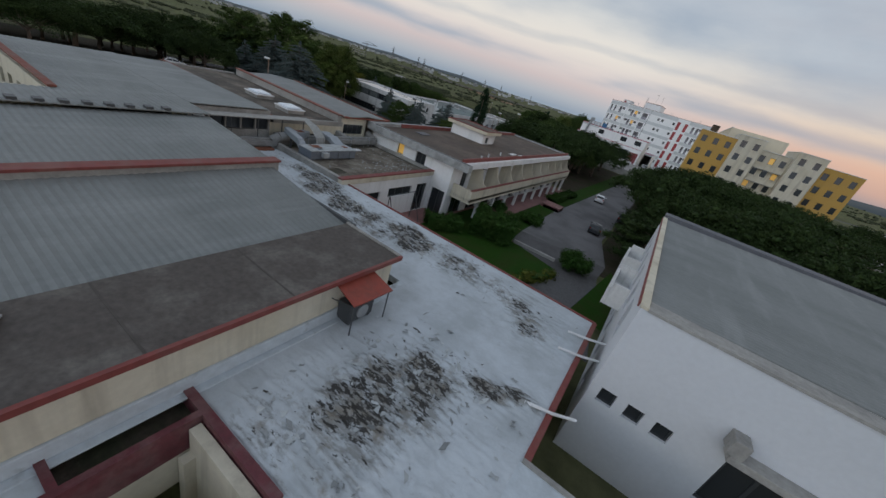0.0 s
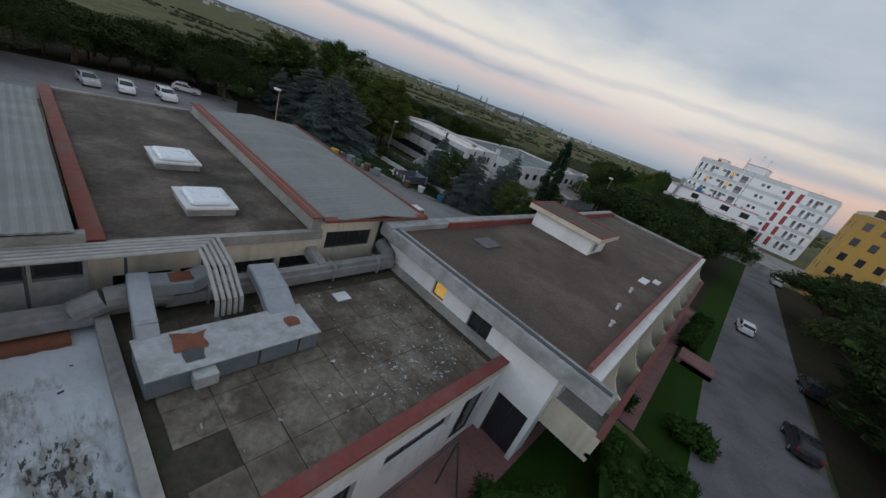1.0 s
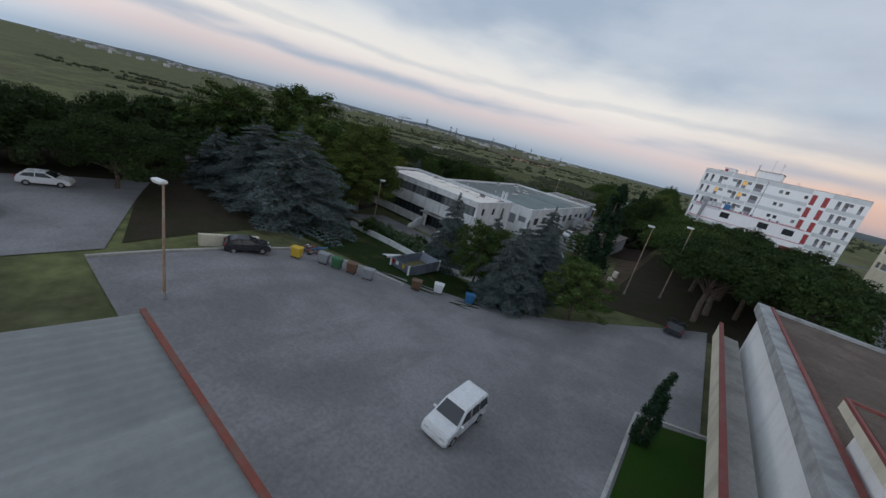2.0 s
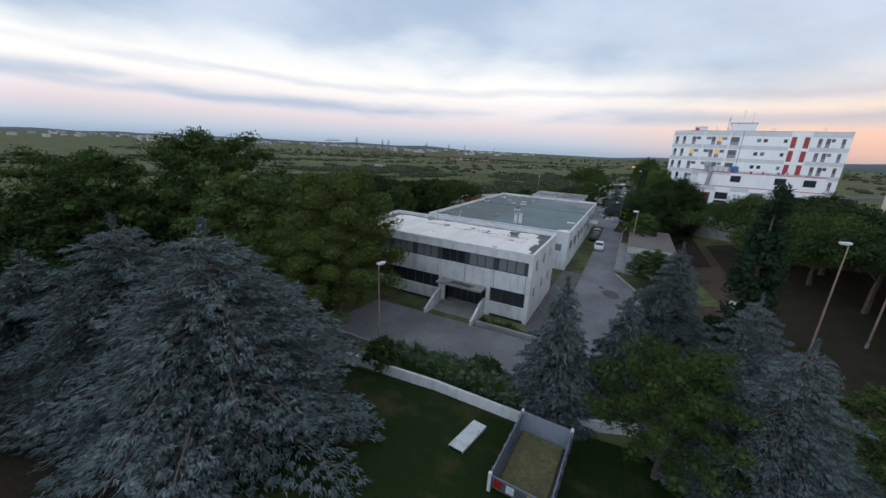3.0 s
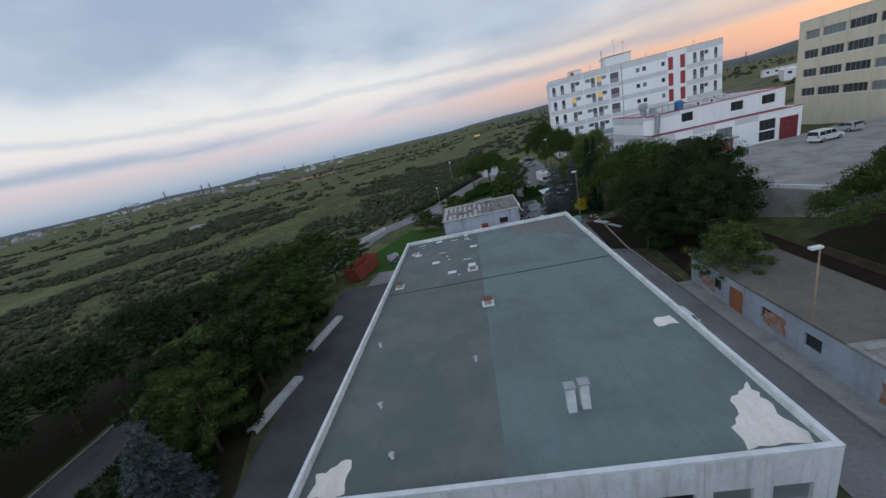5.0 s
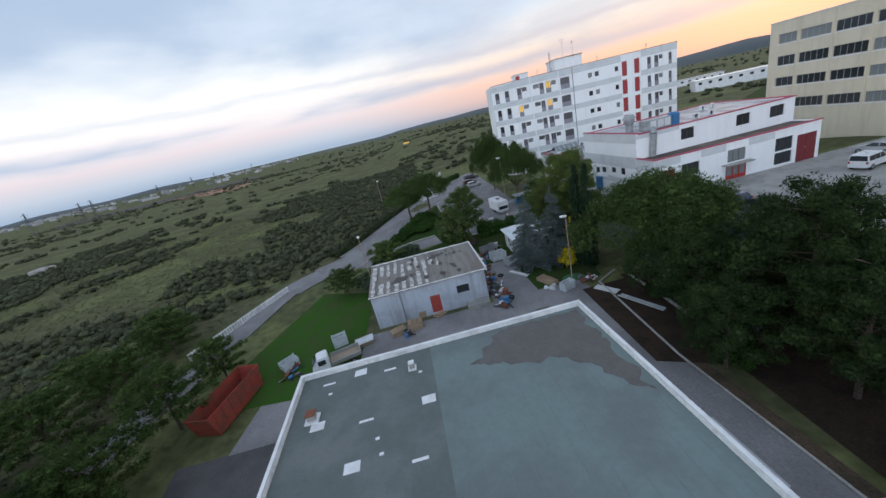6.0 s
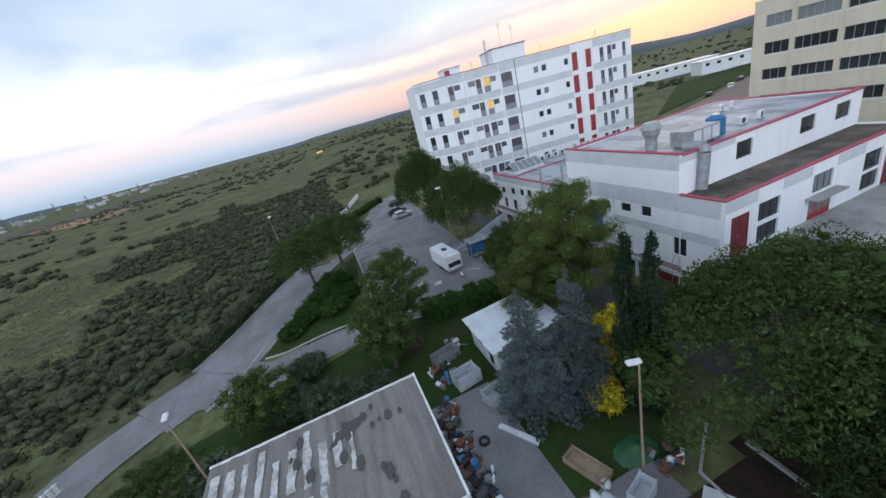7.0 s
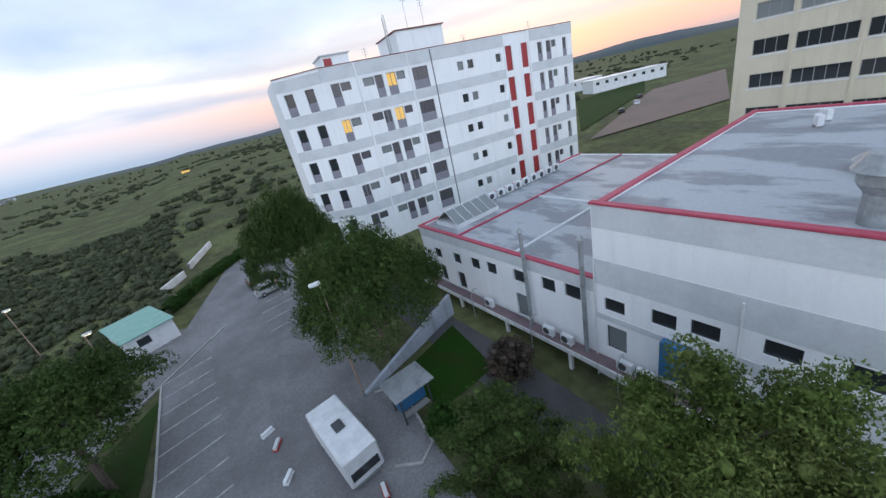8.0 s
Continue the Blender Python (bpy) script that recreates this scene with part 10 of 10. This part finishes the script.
for i, (x, y, rx, ry, tn) in enumerate(((-49.2, 83.0, 0.9, 1.5, 15), (-47.6, 79.6, 0.6, 1.1, 60), (-50.4, 84.8, 0.5, 0.3, 100), (-56.4, 134.8, 1.6, 0.6, 20))):
    patch(200 + i, x, y, rx, ry, tn)

# cabin, goal frame, small things
cb = thing("site_cabin", "white cabin with a pale green sheet roof", "cabin", (-60.2, 202.5, 1))
zc = gz(-60, 202)
facade(cb, "wall", -63, 198, 20, 4.6, zc - 0.4, zc + 2.4, 0.12, [(1.0, zc + 1.1, 1.2, 0.9)], WHITE_METAL)
m2 = pose(-63, 198, 0, 0, 0, 20)
each(cb, "wall", [(4.48, 4.6, 0.12, 7.5, zc - 0.4, zc + 2.4), (0, 0.12, 0.12, 7.5, zc - 0.4, zc + 2.4), (0.12, 4.48, 7.38, 7.5, zc - 0.4, zc + 2.4)], WHITE_METAL, m2)
part("roof", boxes((-0.25, 4.85, -0.25, 7.75, zc + 2.4, zc + 2.52), bevel=0.02), mat("pale_green_sheet", (0.20, 0.40, 0.33), 0.6, second=(0.3, 0.45, 0.4), patch=1.0, vary=0.1), cb, m=m2)
gl = thing("metal_frame", "goal-like frame of thin steel tubes on paving", "frame", (-17.2, 20.8, 3.7))
z1 = gz(-16.2, 20.8) + 0.05
for a, c in (((-16.2, 19.3, z1), (-16.2, 19.3, z1 + 2.3)), ((-16.2, 22.4, z1), (-16.2, 22.4, z1 + 2.3)), ((-16.2, 19.3, z1 + 2.3), (-16.2, 22.4, z1 + 2.3)), ((-15.2, 19.3, z1), (-16.2, 19.3, z1 + 2.3)), ((-15.2, 22.4, z1), (-16.2, 22.4, z1 + 2.3))):
    part("tube", tubes([a, c], 0.035, 6), DARK_STEEL, gl)
solid("bollard", tubes([(-28.5, 36.7, gz(-28.5, 36.7)), (-28.5, 36.7, gz(-28.5, 36.7) + 1.1)], 0.09, 10), RED_PAINT, "red painted steel bollard beside a lawn", "bollard")
stp = thing("garden_steps", "short flight of red-brown steps beside paving", "steps", (-10, 46, 3.5), kind="structure")
for k in range(4):
    part("step", boxes((-11.8 + k * 0.32, -9.4, 44.6, 46.8, gz(-10, 46) - 0.2, gz(-10, 46) + 0.55 - k * 0.14), bevel=0.01), RED_PAVE, stp)
for k in range(6):
    y = 148.4 + k * 6.2
    t = thing("walkway_lamp", "small curved lamp on a walkway edge", "lamp", (-36.6, y, 2.68), "walkway lamps")
    part("pole", tubes([(-36.7, y, 2.68), (-36.7, y, 4.6), (-36.6, y, 5.0), (-36.3, y, 5.2), (-36.0, y, 5.1)], 0.035, 6), STEEL, t)
    part("head", boxes((-36.15, -35.85, y - 0.1, y + 0.1, 4.95, 5.08), bevel=0.02), WHITE_METAL, t)
for y in (148.2, 153.6, 160.6):
    condenser(-35.25, y, 2.68, 270)
for k, (x, y, tn) in enumerate(((-53.7, 176.0, 20), (-53.4, 174.4, 60), (-53.4, 171.4, 50), (-49.4, 166.7, 80), (-52.6, 166.8, 10), (-54.6, 167.9, 30))):
    t = thing("barrier_block", "small red and white concrete barrier block", "barrier", (x, y, gz(x, y) + 0.08), "barrier blocks", turn=tn)
    m = pose(x, y, gz(x, y) + 0.08, 0, 0, tn)
    part("base", boxes((-0.45, 0.45, -0.18, 0.18, 0, 0.12), bevel=0.02), RED_PAINT if k % 2 else WHITE_METAL, t, m=m)
    part("top", boxes((-0.42, 0.42, -0.12, 0.12, 0.12, 0.32), bevel=0.02), WHITE_METAL, t, m=m)
# ---- the distance ----
def bearing(az, d):
    """Plan point at that bearing (degrees east of the road's line) and distance from the office."""
    return -60 + d * math.sin(radians(az)), 55 + d * math.cos(radians(az))


# the blue of distance haze is mixed into the hills' base colour
HILL = mat("haze_blue_hill", (0.055, 0.075, 0.085), 0.95, second=(0.08, 0.09, 0.09), amount=0.8, patch=0.004, vary=0.1, scale=0.02)


def hills(az0, az1, d, h, seed, label):
    bm = bmesh.new()
    prev = None
    n = 70
    for i in range(n + 1):
        az = az0 + (az1 - az0) * i / n
        k = (0.45 + 0.55 * abs(noise.noise(Vector((i * 0.09, seed, 0)))) + 0.2 * noise.noise(Vector((i * 0.31, seed, 4)))) * smooth(0, 28, i) * smooth(n, n - 10, i)
        ring = []
        for dd, hh in ((0, -40), (150, h * 0.5 * k - 12), (420, h * k), (900, -40)):
            x, y = bearing(az, d + dd)
            ring.append(bm.verts.new((x, y, ground_z(x, y) + hh)))
        if prev:
            for a in range(3):
                bm.faces.new((prev[a], prev[a + 1], ring[a + 1], ring[a]))
        prev = ring
    bmesh.ops.recalc_face_normals(bm, faces=bm.faces)
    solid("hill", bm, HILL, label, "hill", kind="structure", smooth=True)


hills(-95, -20, 3000, 34, 3, "low line of distant hills in haze-blue colour")
hills(-22, 95, 2100, 62, 8, "long wooded ridge in haze-blue colour in the distance")


def pylon(az, d, h):
    x, y = bearing(az, d)
    z = ground_z(x, y)
    t = thing("power_pylon", "distant steel lattice power pylon", "pylon", (x, y, z), "pylons")
    w = h * 0.09
    for sx in (-1, 1):
        for sy in (-1, 1):
            part("leg", tubes([(x + sx * w, y + sy * w, z - 1), (x + sx * w * 0.25, y + sy * w * 0.25, z + h * 0.62), (x + sx * w * 0.12, y, z + h)], 0.28, 4), DARK_STEEL, t)
    for k, zz in enumerate((0.62, 0.76, 0.9)):
        a = h * (0.22 - 0.04 * k)
        part("cross_arm", tubes([(x - a, y, z + h * zz), (x, y, z + h * (zz + 0.05)), (x + a, y, z + h * zz)], 0.25, 4), DARK_STEEL, t)
    for k in range(5):
        zz = h * (0.08 + 0.12 * k)
        u = w * (1 - 0.75 * zz / (h * 0.62))
        part("brace", tubes([(x - u, y - u, z + zz), (x + u, y - u, z + zz + h * 0.1)], 0.2, 4), DARK_STEEL, t)
        part("brace", tubes([(x + u, y - u, z + zz), (x - u, y - u, z + zz + h * 0.1)], 0.2, 4), DARK_STEEL, t)


for az, d, h in ((-41.2, 900, 36), (-37.3, 980, 34), (-36.4, 1040, 34), (-30.5, 1250, 34), (-27.0, 1500, 36), (-24.5, 1700, 34), (-20.0, 2000, 34), (34, 1400, 34)):
    pylon(az, d, h)

# unfinished concrete frame and its crane
fx, fy = bearing(-46.3, 760)
fz = ground_z(fx, fy)
fr = thing("unfinished_building", "unfinished grey concrete frame on the horizon", "building", (fx, fy, fz))
for k in range(4):
    part("slab", boxes((-20 + 2 * k, 20 - 3 * k, -8, 8, k * 4.0, k * 4.0 + 0.5)), CONCRETE, fr, m=pose(fx, fy, fz, 0, 0, 45))
for i in range(6):
    for j in (-7, 7):
        part("column", boxes((-16 + i * 5.6, -15.3 + i * 5.6, j - 0.4, j + 0.4, -1, 12.5 if i < 4 else 8)), CONCRETE, fr, m=pose(fx, fy, fz, 0, 0, 45))
cx, cy = bearing(-45.1, 790)
cz = ground_z(cx, cy)
cr = thing("tower_crane", "distant tower crane beside a concrete frame", "crane", (cx, cy, cz))
part("mast", tubes([(cx, cy, cz - 1), (cx, cy, cz + 27)], 0.7, 4), DARK_STEEL, cr)
part("jib", tubes([(cx - 8, cy - 6, cz + 24), (cx + 16, cy + 12, cz + 26)], 0.5, 4), DARK_STEEL, cr)
part("tie", tubes([(cx - 8, cy - 6, cz + 24), (cx, cy, cz + 30), (cx + 16, cy + 12, cz + 26)], 0.2, 4), DARK_STEEL, cr)

TAN = mat("bare_orange_field", (0.30, 0.16, 0.09), 0.95, second=(0.22, 0.13, 0.08), patch=0.02, vary=0.15, scale=0.05)
sheet("bare_field", [((-530, 880), (-400, 690), (-262, 575), (-312, 756))], TAN, "bare orange ploughed strip in the fields", "field", 0.6)
PLOUGH = mat("dark_ploughed_field", (0.06, 0.05, 0.038), 0.95, second=(0.09, 0.08, 0.05), patch=0.02, vary=0.15, scale=0.05)
sheet("bare_field", [(bearing(-40, 900), bearing(-20, 820), bearing(-19, 1000), bearing(-40, 1080))], PLOUGH, "dark ploughed field below the horizon", "field", 0.8)


def far_house(az, d, w, l, h, turn, wall, roof, label):
    x, y = bearing(az, d)
    z = ground_z(x, y)
    t = thing("far_house", label, "building", (x, y, z), "far buildings")
    m = pose(x, y, z, 0, 0, turn)
    n = max(2, int(l / 5))
    hs = [(l * (i + 0.5) / n - 0.9, h - 2.4, 1.8, 1.4) for i in range(n)]
    mm = m @ pose(-l / 2, -w / 2, 0)
    bm = bmesh.new()
    wall_cells(bm, l, -3, h, 0.3, [(u, u + ww, z0, z0 + hh) for u, z0, ww, hh in hs])
    part("wall", bm, wall, t, m=mm)
    for u, z0, ww, hh in hs:
        window(t, mm, u, z0, ww, hh)
    each(t, "wall", [(-l / 2, -l / 2 + 0.3, -w / 2 + 0.3, w / 2, -3, h), (l / 2 - 0.3, l / 2, -w / 2 + 0.3, w / 2, -3, h), (-l / 2 + 0.3, l / 2 - 0.3, w / 2 - 0.3, w / 2, -3, h)], wall, m)
    part("roof", boxes((-l / 2 - 0.4, l / 2 + 0.4, -w / 2 - 0.4, w / 2 + 0.4, h, h + 0.4), bevel=0.05), roof, t, m=m)


for az, d, w, l, h, tn, wl, rf in ((39.5, 330, 14, 60, 6, -28, WHITE_METAL, WHITE_METAL), (45.5, 300, 12, 40, 6, -30, WHITE_METAL, WHITE_METAL), (36, 420, 12, 36, 5, -28, WHITE_METAL, GREY_ROOF)):
    far_house(az, d, w, l, h, tn, wl, rf, "distant low " + ("white" if wl is not CREAM_WALL else "cream") + " building in the fields")
TOWN = mat("far_town_walls", (0.36, 0.37, 0.38), 0.9, island=0.45, vary=0.1)
g = random.Random(77)
verts, faces = [], []
for k in range(620):
    az, d = g.uniform(-88, -14), g.uniform(1300, 2900)
    if noise.noise(Vector((az * 0.13, d * 0.001, 2))) < -0.1:
        continue
    x, y = bearing(az, d)
    z, w, l, h = ground_z(x, y), g.uniform(6, 16), g.uniform(6, 22), g.uniform(4, 10)
    c, sn = math.cos(g.random() * 3), math.sin(g.random() * 3)
    b = len(verts)
    for zz in (z - 3, z + h):
        verts += [(x + u * c - v * sn, y + u * sn + v * c, zz) for u, v in ((-l / 2, -w / 2), (l / 2, -w / 2), (l / 2, w / 2), (-l / 2, w / 2))]
    faces += [(b + 4, b + 5, b + 6, b + 7), (b, b + 1, b + 5, b + 4), (b + 1, b + 2, b + 6, b + 5), (b + 2, b + 3, b + 7, b + 6), (b + 3, b, b + 4, b + 7)]
me = bpy.data.meshes.new("far_town")
me.from_pydata(verts, [], faces)
me.materials.append(TOWN)
tagged(link(new("far_town", me), None, Matrix()), "pale scattered houses of a far town on the plain", "town", kind="stuff")
cs, rs = [], []
for k in range(900):
    az, d = g.uniform(-70, 60), g.uniform(620, 1900)
    if noise.noise(Vector((az * 0.09, d * 0.004, 6))) < 0.12 - 0.25 * smooth(-25, 5, az):
        continue
    x, y = bearing(az, d)
    r = g.uniform(2.2, 4.8)
    cs.append((x, y, ground_z(x, y) + r * 0.5))
    rs.append(r)
tagged(link(new("far_woods", leaf_mesh("far_woods", cs, rs, 14, 0.8, SCRUB, 78, 0.8, 0.0, 0.5, 1.3, 0.5, 0.8)), None, Matrix()), "dark clumps of far trees along the horizon", "woods", kind="stuff")
ruin = bearing(-38, 265)
g = bmesh.new()
prism(g, [(ruin[0] - 4, ruin[1] - 2), (ruin[0] + 4, ruin[1] - 3), (ruin[0] + 5, ruin[1] + 2), (ruin[0] - 3, ruin[1] + 3)], gz(*ruin) - 1, gz(*ruin) + 2.2)
bmesh.ops.bevel(g, geom=list(g.edges), offset=0.5, segments=1, affect="EDGES")
solid("stone_ruin", g, CONCRETE, "small pale stone ruin in a field", "ruin")
lit = bearing(1.0, 560)
g = boxes((lit[0] - 4, lit[0] + 4, lit[1], lit[1] + 0.3, gz(*lit) - 0.5, gz(*lit) + 2.0))
sg = solid("lit_sign", g, GLASS_WARM, "warm lamplit roadside canopy far off", "sign")
solid("verge_road", ribbon([bearing(22, 200), bearing(30, 330), bearing(40, 600)], 8, 0.15), ASPHALT, "grey road through grass beyond the hotel", "road", kind="structure")
BROWN_LOT = mat("brown_paved_lot", (0.20, 0.14, 0.11), 0.9, second=(0.14, 0.11, 0.09), patch=0.1, vary=0.15)
sheet("pavement", [((26, 203), (66, 189), (150, 218), (112, 230))], BROWN_LOT, "brown paved car park beyond the hotel", "car park", 0.3)
sheet("lawn", [((36, 212), (108, 231), (170, 262), (110, 264))], GRASS, "rough green grass beyond the hotel", "grass", 0.25)
for az, d, tn, pt in ((37.1, 200, 30, PAINT_DARK), (39.7, 211, 30, PAINT_WHITE), (41.5, 225, 30, PAINT_DARK)):
    x, y = bearing(az, d)
    park("hatch", pt, "car beside a far road", x, y, tn)
